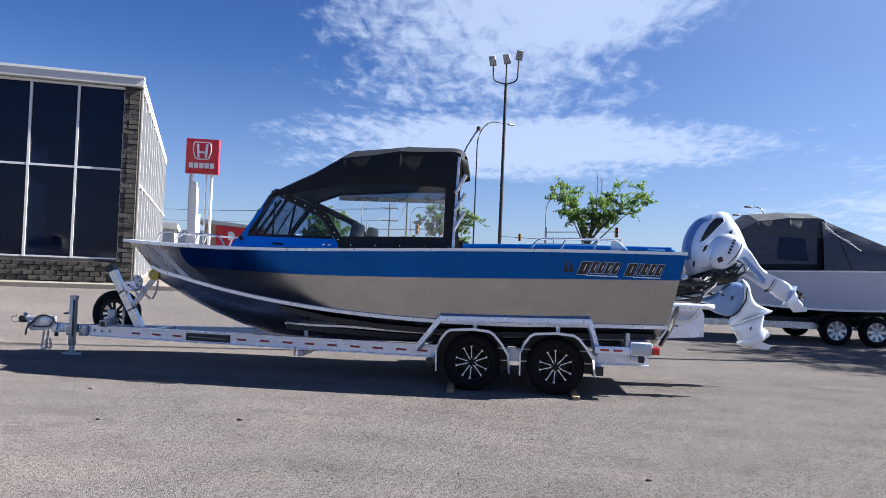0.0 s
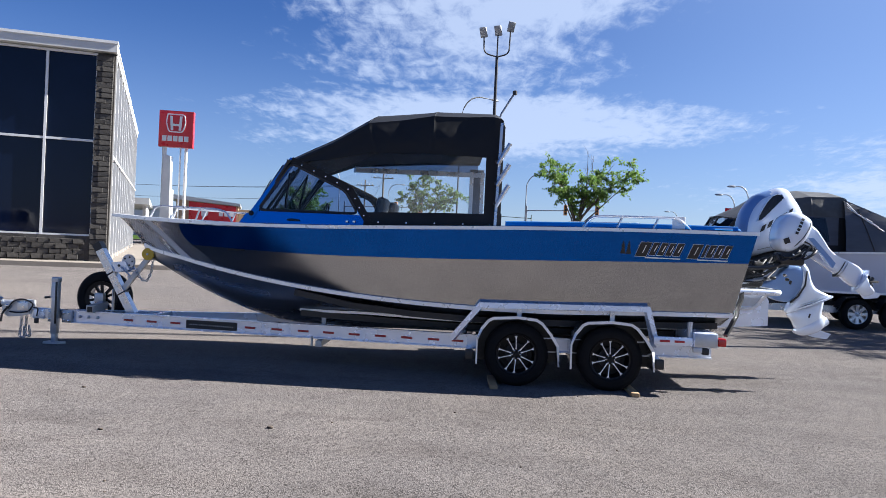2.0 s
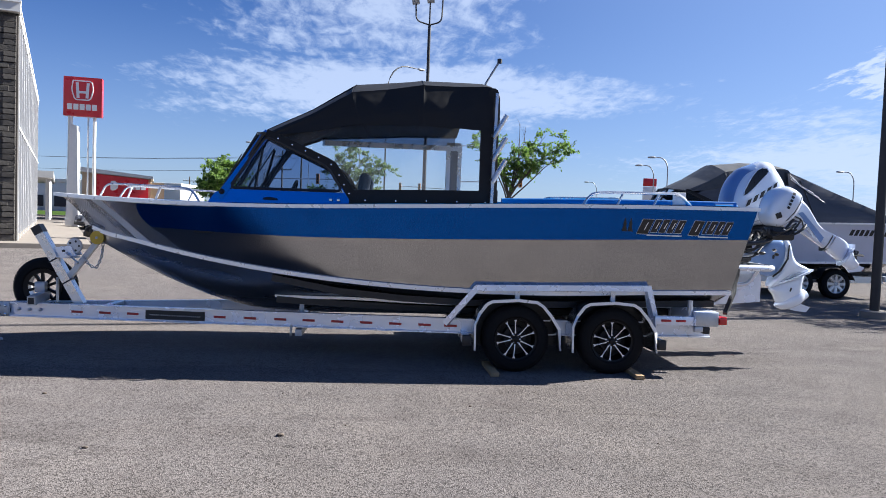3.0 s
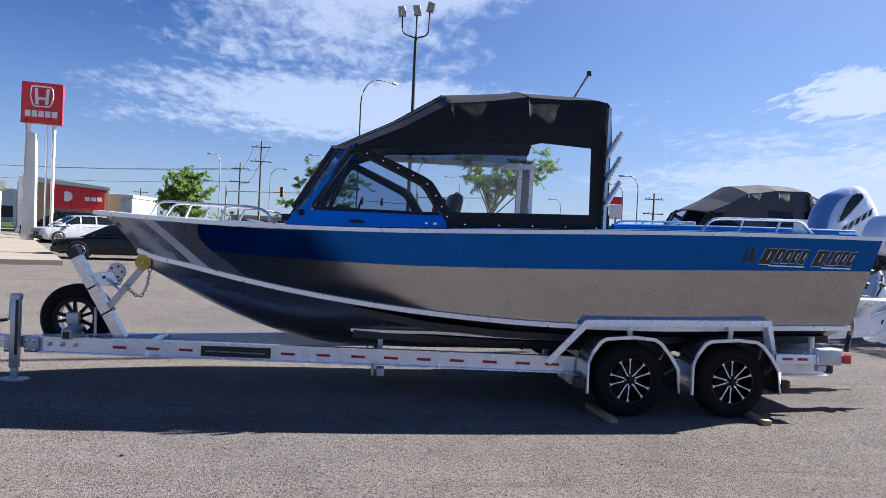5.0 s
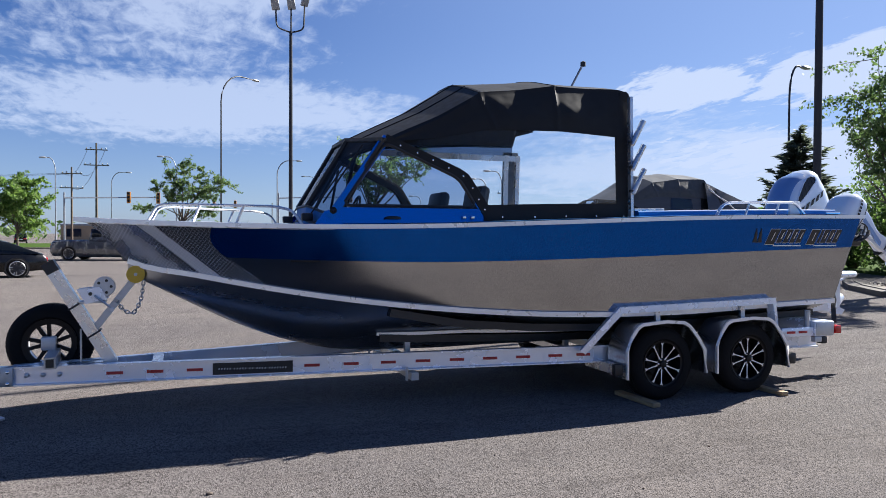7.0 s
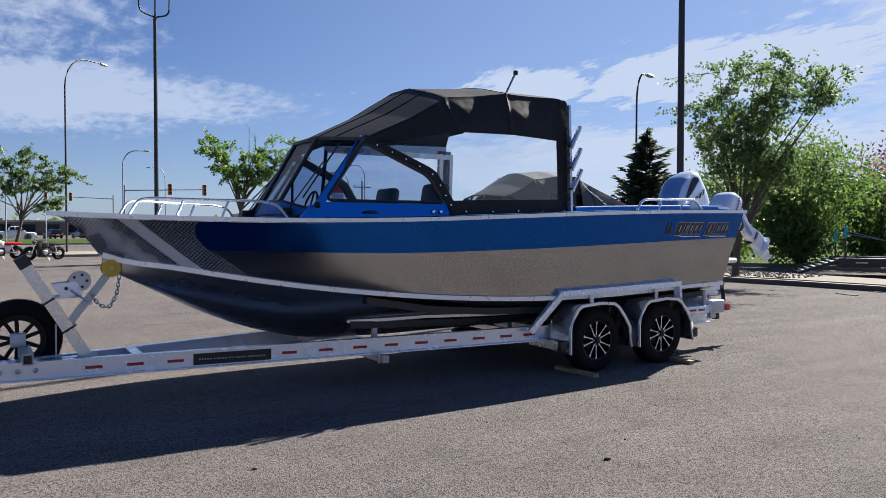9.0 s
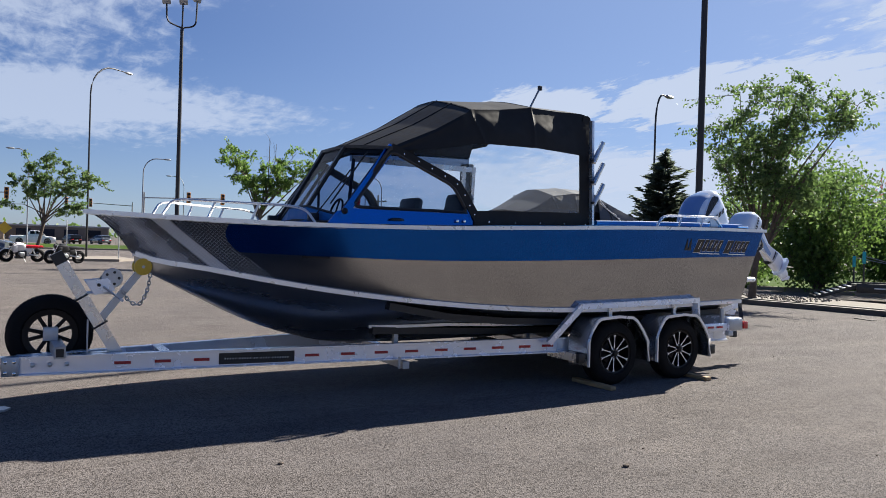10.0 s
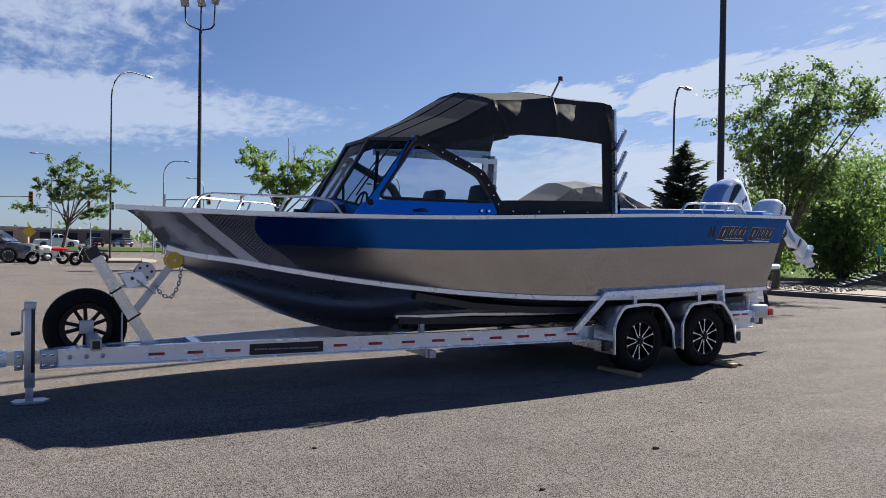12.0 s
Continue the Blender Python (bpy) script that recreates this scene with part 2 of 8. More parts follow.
def tread_material(name="diamond_plate", low=(0.20, 0.20, 0.205), strip_weight=0.85, gloss=0.16):
    """Bright diamond plate: rows of raised bars, turned every other one, reflections put into two tones."""
    m = bpy.data.materials.new(name)
    m.use_nodes = True
    n, l = m.node_tree.nodes, m.node_tree.links
    p = n["Principled BSDF"]
    p.inputs["Metallic"].default_value = 1.0
    tc = n.new("ShaderNodeTexCoord")
    sp = n.new("ShaderNodeSeparateXYZ")
    l.new(tc.outputs["Object"], sp.inputs[0])

    def ma(op, *a):
        x = n.new("ShaderNodeMath")
        x.operation = op
        for k, v in enumerate(a):
            if isinstance(v, (int, float)):
                x.inputs[k].default_value = v
            else:
                l.new(v, x.inputs[k])
        return x.outputs[0]

    run = ma("ADD", sp.outputs[0], ma("MULTIPLY", sp.outputs[1], -0.6))
    up = sp.outputs[2]
    a = ma("ABSOLUTE", ma("SINE", ma("MULTIPLY", ma("ADD", run, ma("MULTIPLY", up, 1.35)), 70.0)))
    c = ma("ABSOLUTE", ma("SINE", ma("MULTIPLY", ma("SUBTRACT", run, ma("MULTIPLY", up, 1.35)), 70.0)))
    h = n.new("ShaderNodeMapRange")
    l.new(ma("MINIMUM", a, c), h.inputs[0])
    h.inputs[1].default_value, h.inputs[2].default_value, h.inputs[3].default_value, h.inputs[4].default_value = 0.22, 0.34, 1.0, 0.0
    # slanting strips, paler, rougher and less metallic than the plate
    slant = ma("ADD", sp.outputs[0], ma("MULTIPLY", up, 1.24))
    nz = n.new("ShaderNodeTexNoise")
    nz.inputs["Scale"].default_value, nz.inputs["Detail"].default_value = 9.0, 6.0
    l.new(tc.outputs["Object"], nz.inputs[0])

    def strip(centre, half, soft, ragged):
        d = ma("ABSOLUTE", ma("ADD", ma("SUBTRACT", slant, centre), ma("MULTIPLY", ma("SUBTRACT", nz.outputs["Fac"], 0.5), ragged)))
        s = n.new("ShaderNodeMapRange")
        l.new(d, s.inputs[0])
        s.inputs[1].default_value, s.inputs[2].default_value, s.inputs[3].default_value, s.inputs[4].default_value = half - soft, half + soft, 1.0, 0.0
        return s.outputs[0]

    pale_strips = ma("MAXIMUM", strip(-1.92, 0.065, 0.012, 0.02), ma("MULTIPLY", strip(-2.20, 0.10, 0.09, 0.35), 0.75))
    pale_strips = ma("MULTIPLY", pale_strips, strip_weight)
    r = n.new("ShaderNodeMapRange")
    l.new(pale_strips, r.inputs[0])
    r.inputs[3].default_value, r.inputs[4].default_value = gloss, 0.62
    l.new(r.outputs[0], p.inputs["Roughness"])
    # flats coloured dark for the shaded ground they mirror, bars pale for sky
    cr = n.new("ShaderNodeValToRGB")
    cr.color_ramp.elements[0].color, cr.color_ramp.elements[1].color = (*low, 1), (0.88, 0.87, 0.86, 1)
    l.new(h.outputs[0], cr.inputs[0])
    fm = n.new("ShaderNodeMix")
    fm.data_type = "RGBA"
    l.new(pale_strips, fm.inputs[0])
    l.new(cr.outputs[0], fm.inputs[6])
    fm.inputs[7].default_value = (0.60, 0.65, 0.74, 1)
    l.new(ma("SUBTRACT", 1.0, ma("MULTIPLY", pale_strips, 0.75)), p.inputs["Metallic"])
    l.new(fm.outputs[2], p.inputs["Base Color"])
    b = n.new("ShaderNodeBump")
    b.inputs["Strength"].default_value, b.inputs["Distance"].default_value = 0.8, 0.003
    l.new(h.outputs[0], b.inputs["Height"])
    l.new(b.outputs[0], p.inputs["Normal"])
    return m


def leaf_material(name, a, b, thin=0.62):
    m = mat(name, a, b, 3.0, 0.55)
    n, l = m.node_tree.nodes, m.node_tree.links
    p = n["Principled BSDF"]
    g = n.new("ShaderNodeNewGeometry")
    r = n.new("ShaderNodeValToRGB")
    r.color_ramp.elements[0].color, r.color_ramp.elements[1].color = (*b, 1), (*a, 1)
    l.new(g.outputs["Random Per Island"], r.inputs[0])
    l.new(r.outputs[0], p.inputs["Base Color"])
    t = n.new("ShaderNodeBsdfTranslucent")
    l.new(r.outputs[0], t.inputs[0])
    x = n.new("ShaderNodeMixShader")
    x.inputs[0].default_value = thin
    l.new(p.outputs[0], x.inputs[1]), l.new(t.outputs[0], x.inputs[2])
    l.new(x.outputs[0], n["Material Output"].inputs[0])
    return m


ASPHALT = asphalt_material()
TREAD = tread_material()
FENDER_PLATE = tread_material("fender_plate", (0.52, 0.53, 0.55), 0.0, 0.22)
BLUE = mat("blue_paint", (0.010, 0.098, 0.43), (0.009, 0.088, 0.395), 2.0, 0.19, 0.93, coat=0.05, spec=0.3)
BLUE_DECK = mat("blue_deck_paint", (0.010, 0.138, 0.405), (0.009, 0.118, 0.355), 6.0, 0.5, 0.0, coat=0.0, spec=0.25)
HULL = mat("hull_aluminium", (0.375, 0.385, 0.408), (0.335, 0.345, 0.366), 1.2, 0.13, 1.0, stretch=(0.3, 1, 2.0))
HULL_BOTTOM = mat("dull_hull_bottom", (0.42, 0.44, 0.48), (0.36, 0.38, 0.42), 1.5, 0.30, 1.0, stretch=(0.3, 1, 2.0))
ALU = mat("bare_aluminium", (0.72, 0.73, 0.75), (0.58, 0.59, 0.61), 7.0, 0.30, 0.85, bump=0.05, bump_scale=90, dirt=0.06)
ALU_WHITE = mat("painted_aluminium", (0.79, 0.84, 0.94), (0.72, 0.77, 0.87), 5.0, 0.25, 0.4, bump=0.03, bump_scale=80)
WELD = mat("bright_trim", (0.85, 0.85, 0.85), (0.75, 0.75, 0.76), 12.0, 0.33, 0.45)
GALV = mat("galvanised_steel", (0.55, 0.57, 0.60), (0.40, 0.42, 0.45), 25.0, 0.42, 0.7, bump=0.08, bump_scale=120, dirt=0.05)
RUBBER = mat("tyre_rubber", (0.008, 0.008, 0.009), (0.005, 0.005, 0.0055), 30.0, 0.8, bump=0.15, bump_scale=150, spec=0.2)
BLACK = mat("black_plastic", (0.018, 0.018, 0.02), (0.012, 0.012, 0.013), 20.0, 0.45)
GLOSS_BLACK = mat("black_enamel", (0.006, 0.006, 0.007), None, 20.0, 0.42, spec=0.25)
CANVAS = mat("black_canvas", (0.013, 0.0131, 0.014), (0.009, 0.0092, 0.0098), 14.0, 0.60, bump=0.05, bump_scale=5.0, spec=0.27)
# grey put in for sun glowing through black canvas
CANVAS_SUNLIT = mat("grey_canvas_lining", (0.16, 0.18, 0.22), (0.11, 0.125, 0.155), 14.0, 0.6, bump=0.1, bump_scale=6.0)
SILVER_BLUE = mat("silver_blue_enamel", (0.17, 0.27, 0.50), (0.15, 0.24, 0.45), 4.0, 0.32, 0.1, coat=0.2)
VINYL = mat("seat_vinyl", (0.05, 0.055, 0.065), (0.03, 0.033, 0.04), 14.0, 0.5, bump=0.1)
CHROME = mat("polished_metal", (0.86, 0.86, 0.87), (0.78, 0.78, 0.79), 20.0, 0.12, 1.0)
SILVER = mat("silver_white_enamel", (0.68, 0.74, 0.85), (0.63, 0.69, 0.80), 5.0, 0.20, 0.12, coat=0.8)
WHITE = mat("white_paint", (0.70, 0.70, 0.70), (0.63, 0.63, 0.63), 5.0, 0.4)
RED_LENS = mat("red_lens", (0.55, 0.015, 0.015), (0.42, 0.01, 0.01), 20.0, 0.18, coat=0.5)
RED_TAPE = mat("red_tape", (0.42, 0.02, 0.025), (0.33, 0.015, 0.02), 20.0, 0.35)
YELLOW = mat("yellow_polymer", (0.62, 0.42, 0.03), (0.50, 0.33, 0.02), 18.0, 0.38, bump=0.05)
WOOD = mat("raw_lumber", (0.40, 0.28, 0.15), (0.27, 0.18, 0.09), 14.0, 0.75, bump=0.3, stretch=(8, 1, 8))
CLEAR = glass("clear_vinyl", (0.92, 0.945, 0.965), 0.6, milk=0.035)
TINTED = glass("cabin_glass", (0.46, 0.54, 0.69), 0.7)
SMOKED = glass("smoked_vinyl", (0.16, 0.19, 0.25), 0.6)
SCREEN = glass("windscreen_glass", (0.42, 0.49, 0.62), 0.4)
DARK_GLASS = mat("dark_window_glass", (0.004, 0.008, 0.026), (0.003, 0.006, 0.020), 1.0, 0.04, spec=0.26)
SIGN_RED = mat("sign_red", (0.55, 0.012, 0.02), (0.48, 0.01, 0.018), 2.0, 0.32)
CONCRETE = mat("concrete", (0.24, 0.212, 0.18), (0.185, 0.16, 0.136), 6.0, 0.85, bump=0.3, bump_scale=40)
BLOCK_STONE = mat("split_face_block", (0.098, 0.090, 0.082), (0.030, 0.027, 0.025), 9.0, 0.9, bump=1.0, bump_scale=22)
SIDING = mat("ribbed_siding", (0.53, 0.53, 0.515), (0.46, 0.46, 0.45), 3.0, 0.45, 0.2)
FASCIA = mat("fascia_metal", (0.56, 0.56, 0.545), (0.48, 0.48, 0.475), 3.0, 0.45)
POLE_DARK = mat("bronze_pole", (0.030, 0.030, 0.034), (0.022, 0.022, 0.025), 9.0, 0.5, 0.3)
POLE_GREY = mat("grey_pole", (0.30, 0.32, 0.35), (0.23, 0.245, 0.27), 9.0, 0.5, 0.3)
POLE_WOOD = mat("utility_timber", (0.16, 0.12, 0.085), (0.09, 0.07, 0.05), 6.0, 0.9, bump=0.3)
GRASS = mat("grass", (0.052, 0.090, 0.016), (0.030, 0.053, 0.009), 12.0, 1.0, bump=0.6, bump_scale=60, spec=0.05)
BARK = mat("bark", (0.12, 0.095, 0.075), (0.06, 0.048, 0.038), 14.0, 0.95, bump=0.8, bump_scale=30)
LEAF = leaf_material("leaf_green", (0.195, 0.30, 0.062), (0.068, 0.14, 0.026))
LEAF_DARK = leaf_material("leaf_deep_green", (0.115, 0.185, 0.045), (0.042, 0.080, 0.020), 0.5)
LEAF_AIRY = leaf_material("leaf_airy_green", (0.160, 0.240, 0.072), (0.050, 0.094, 0.030), 0.55)
LEAF_RED = leaf_material("leaf_purple", (0.26, 0.12, 0.12), (0.09, 0.045, 0.05))
NEEDLE = leaf_material("spruce_needles", (0.125, 0.150, 0.105), (0.055, 0.070, 0.050))
LEAF_SHRUB = leaf_material("leaf_shrub_green", (0.160, 0.250, 0.055), (0.050, 0.098, 0.022), 0.53)
CAR_BLACK = mat("black_car_paint", (0.006, 0.006, 0.007), None, 3.0, 0.2, coat=0.25, spec=0.3)
CAR_SILVER = mat("silver_car_paint", (0.50, 0.52, 0.56), (0.44, 0.46, 0.50), 3.0, 0.28, 0.5, coat=0.5)
CAR_GLASS = mat("dark_car_glass", (0.006, 0.008, 0.010), None, 3.0, 0.08, spec=0.3)
DULL_STORE = mat("dull_brown_cladding", (0.13, 0.11, 0.10), (0.09, 0.08, 0.075), 2.0, 0.7)
CAR_GREY = mat("grey_car_paint", (0.10, 0.11, 0.13), (0.085, 0.095, 0.11), 3.0, 0.25, 0.5, coat=1.0)
CAR_WHITE = mat("white_car_paint", (0.78, 0.78, 0.78), (0.72, 0.72, 0.72), 3.0, 0.25, coat=0.8)
BRICK_TAN = mat("tan_masonry", (0.36, 0.27, 0.18), (0.27, 0.20, 0.13), 4.0, 0.85)


# ---- building blocks ----
def thing(name, base, label, category, group="", kind=""):
    ob = new(name)
    ob.location = base
    ob.empty_display_size = 0.1
    return tagged(ob, label, category, group, kind)


def origin(ob):
    while ob.parent:
        ob = ob.parent
    return Vector(ob.location)


def smooth(me, angle=40):
    me.polygons.foreach_set("use_smooth", [True] * len(me.polygons))
    me.set_sharp_from_angle(angle=radians(angle))


def part(name, bm, material, parent=None, label="", flat=False):
    """Links a bmesh, drawn at its place in the world, as one mesh under a thing or a part."""
    if parent:
        bmesh.ops.translate(bm, verts=bm.verts, vec=-origin(parent))
    bmesh.ops.recalc_face_normals(bm, faces=bm.faces)
    me = bpy.data.meshes.new(name)
    bm.to_mesh(me)
    bm.free()
    me.materials.append(material)
    if not flat:
        smooth(me)
    ob = new(name, me)
    ob.parent = parent
    return tagged(ob, label)


def box(bm, lo, hi, bevel=0.0, turn=None):
    """A box between two corners, with rounded edges; turn: a matrix laid on it."""
    lo, hi = Vector(lo), Vector(hi)
    m = Matrix.Translation((lo + hi) / 2) @ Matrix.Diagonal((*(hi - lo), 1))
    vs = bmesh.ops.create_cube(bm, size=1, matrix=(turn @ m) if turn else m)["verts"]
    if bevel:
        es = list({e for v in vs for e in v.link_edges})
        bmesh.ops.bevel(bm, geom=es, offset=bevel, segments=2, profile=0.5, affect="EDGES")
    return bm


def sweep(bm, pts, r, n=8, square=None, closed=False):
    """A tube along points: round with radius r (a number or one each), or square=(width, height)."""
    pts = [Vector(p) for p in pts]
    rs = r if isinstance(r, (list, tuple)) else [r] * len(pts)
    rings = []
    up = Vector((0, 0, 1))
    k = len(pts)
    for i, p in enumerate(pts):
        a = pts[i - 1] if i or closed else p
        b = pts[(i + 1) % k] if i < k - 1 or closed else p
        d1, d2 = (p - a), (b - p)
        if d1.length < 1e-6: d1 = d2
        if d2.length < 1e-6: d2 = d1
        d = (d1.normalized() + d2.normalized()).normalized()
        ref = up if abs(d.dot(up)) < 0.97 else Vector((0, 1, 0))
        side = d.cross(ref).normalized()
        above = side.cross(d).normalized()
        wide = 1 / max(0.5, math.cos(d1.angle(d2, 0) / 2))
        if square:
            w, h = square[0] / 2, square[1] / 2
            ring = [bm.verts.new(p + side * x * w + above * z * h * wide) for x, z in ((-1, -1), (1, -1), (1, 1), (-1, 1))]
        else:
            ring = [bm.verts.new(p + (side * math.cos(t) + above * math.sin(t)) * rs[i]) for t in (2 * math.pi * j / n for j in range(n))]
        rings.append(ring)
    m = len(rings[0])
    for i in range(k if closed else k - 1):
        a, b = rings[i], rings[(i + 1) % k]
        for j in range(m):
            bm.faces.new((a[j], a[(j + 1) % m], b[(j + 1) % m], b[j]))
    if not closed:
        bm.faces.new(rings[0][::-1])
        bm.faces.new(rings[-1])
    return bm


def rounded(pts, r=0.06, n=5):
    """A polyline with its corners turned into arcs."""
    pts = [Vector(p) for p in pts]
    out = [pts[0]]
    for a, p, b in zip(pts, pts[1:], pts[2:]):
        u, v = (a - p), (b - p)
        c = min(r, u.length * 0.45, v.length * 0.45)
        u, v = p + u.normalized() * c, p + v.normalized() * c
        out += [u.lerp(p, t).lerp(p.lerp(v, t), t) for t in (j / n for j in range(n + 1))]
    return out + [pts[-1]]


def lathe(bm, profile, centre, axis="y", n=32, sign=1, caps=True):
    """A turned form: profile of (along, radius) round an axis through centre."""
    c = Vector(centre)
    rings = []
    for a, r in profile:
        ring = []
        for j in range(n):
            t = 2 * math.pi * j / n
            u, v = r * math.cos(t), r * math.sin(t)
            q = {"x": (a * sign, u, v), "y": (u, a * sign, v), "z": (u, v, a * sign)}[axis]
            ring.append(bm.verts.new(c + Vector(q)))
        rings.append(ring)
    for a, b in zip(rings, rings[1:]):
        for j in range(n):
            bm.faces.new((a[j], a[(j + 1) % n], b[(j + 1) % n], b[j]))
    for ring in (rings[0], rings[-1]) if caps else ():
        if (ring[0].co - ring[n // 2].co).length > 1e-4:
            bm.faces.new(ring)
    return bm


def grid(bm, rows, thick=None):
    """A skin over rows of points; thick: a vector by which its back lies behind it."""
    vs = [[bm.verts.new(p) for p in row] for row in rows]
    for a, b in zip(vs, vs[1:]):
        for j in range(len(a) - 1):
            bm.faces.new((a[j], a[j + 1], b[j + 1], b[j]))
    if thick is not None:
        t = Vector(thick)
        ws = [[bm.verts.new(v.co + t) for v in row] for row in vs]
        for a, b in zip(ws, ws[1:]):
            for j in range(len(a) - 1):
                bm.faces.new((a[j], b[j], b[j + 1], a[j + 1]))
        edge = [vs[0][j] for j in range(len(vs[0]))] + [vs[i][-1] for i in range(1, len(vs))] + [vs[-1][j] for j in range(len(vs[0]) - 2, -1, -1)] + [vs[i][0] for i in range(len(vs) - 2, 0, -1)]
        back = [ws[0][j] for j in range(len(vs[0]))] + [ws[i][-1] for i in range(1, len(vs))] + [ws[-1][j] for j in range(len(vs[0]) - 2, -1, -1)] + [ws[i][0] for i in range(len(vs) - 2, 0, -1)]
        k = len(edge)
        for j in range(k):
            bm.faces.new((edge[j], back[j], back[(j + 1) % k], edge[(j + 1) % k]))
    return bm


def slab(bm, outline, thick):
    """A plate: an outline of points in a plane, and the vector of its thickness."""
    t = Vector(thick)
    a = [bm.verts.new(p) for p in outline]
    b = [bm.verts.new(Vector(p) + t) for p in outline]
    bm.faces.new(a), bm.faces.new(b[::-1])
    for j in range(len(a)):
        k = (j + 1) % len(a)
        bm.faces.new((a[j], b[j], b[k], a[k]))
    return bm


def curve(xs, vs):
    """A smooth function through points."""
    xs, vs = np.array(xs, float), np.array(vs, float)
    m = np.gradient(vs, xs)

    def f(x):
        i = int(np.clip(np.searchsorted(xs, x) - 1, 0, len(xs) - 2))
        h = xs[i + 1] - xs[i]
        t = float(np.clip((x - xs[i]) / h, 0, 1))
        return float((2 * t**3 - 3 * t**2 + 1) * vs[i] + (t**3 - 2 * t**2 + t) * h * m[i] + (-2 * t**3 + 3 * t**2) * vs[i + 1] + (t**3 - t**2) * h * m[i + 1])

    return f


B = bmesh.new

# ---- ground ----
gm = B()
grid(gm, [[(x, y, 0.0) for x in (-2500, -60, -20, 0, 20, 60, 2500)] for y in (-2500, -60, -20, 0, 20, 60, 2500)])
tagged(part("ground", gm, ASPHALT, flat=True), "worn grey-brown chip-seal asphalt lot with pale stones", "ground", kind="structure")

# ---- the boat ----
YC = 1.27
XS = [-5.25, -4.8, -4.2, -3.4, -2.4, -1.2, 0.2, 1.5, 2.65]
sheer_b = curve(XS, [0.0, 0.29, 0.61, 0.947, 1.20, 1.312, 1.327, 1.29, 1.24])
sheer_z = curve(XS, [1.705, 1.683, 1.661, 1.647, 1.656, 1.698, 1.752, 1.785, 1.80])
chine_b = curve(XS, [0.0, 0.02, 0.33, 0.63, 0.90, 1.07, 1.115, 1.09, 1.03])
chine_z = curve(XS, [1.62, 1.335, 1.21, 1.068, 0.941, 0.851, 0.825, 0.862, 0.885])
KX = [-5.25, -5.0, -4.8, -4.6, -4.3, -4.05, -3.65, -3.3, -3.0, -2.3, -1.2, 0.2, 1.5, 2.65]
keel_z = curve(KX, [1.70, 1.475, 1.315, 1.17, 0.965, 0.825, 0.65, 0.535, 0.465, 0.42, 0.42, 0.43, 0.45, 0.47])
paint_z = curve(XS, [1.43, 1.405, 1.382, 1.36, 1.342, 1.36, 1.40, 1.443, 1.475])


def side(x, u, s=-1):
    """The hull's side: u 0 at the gunwale, 1 at the chine."""
    bs, zs = sheer_b(x), sheer_z(x)
    if x < -4.8:
        bc, zc = 0.0, keel_z(x)
    else:
        bc, zc = chine_b(x), chine_z(x)
    hollow = 0.026 * math.sin(math.pi * u) * max(0.0, min(1.0, (-2.2 - x) / 1.6)) * min(1, bs / 0.4)
    return Vector((x, YC + s * (bs + (bc - bs) * u - hollow), zs + (zc - zs) * u))


def transom_x(u):
    return 2.56 - 0.16 * u


def paint_u(x):
    zs, zc = sheer_z(x), chine_z(x) if x > -4.8 else keel_z(x)
    return (zs - paint_z(x)) / (zs - zc)


plate_end = curve([0, 0.25, 0.46, 0.71, 0.95, 1.0], [-4.10, -4.12, -4.06, -3.86, -3.63, -3.58])


def plate_x(u):
    """Where the bow's bare plate ends, from the gunwale down to the chine."""
    return plate_end(u)


def skin(x0, x1, u0, u1, s, nx=48, nu=8, out=0.0):
    """A patch of the side; x0, x1: functions of u; u0, u1: functions of x."""
    rows = []
    for j in range(nu + 1):
        row = []
        for i in range(nx + 1):
            f = i / nx
            u = j / nu
            x = x0(u) + (x1(u) - x0(u)) * f
            for _ in range(6):
                uu = u0(x) + (u1(x) - u0(x)) * u
                x = x0(uu) + (x1(uu) - x0(uu)) * f
            p = side(x, uu, s)
            p.y += s * out
            row.append(p)
        rows.append(row)
    return rows


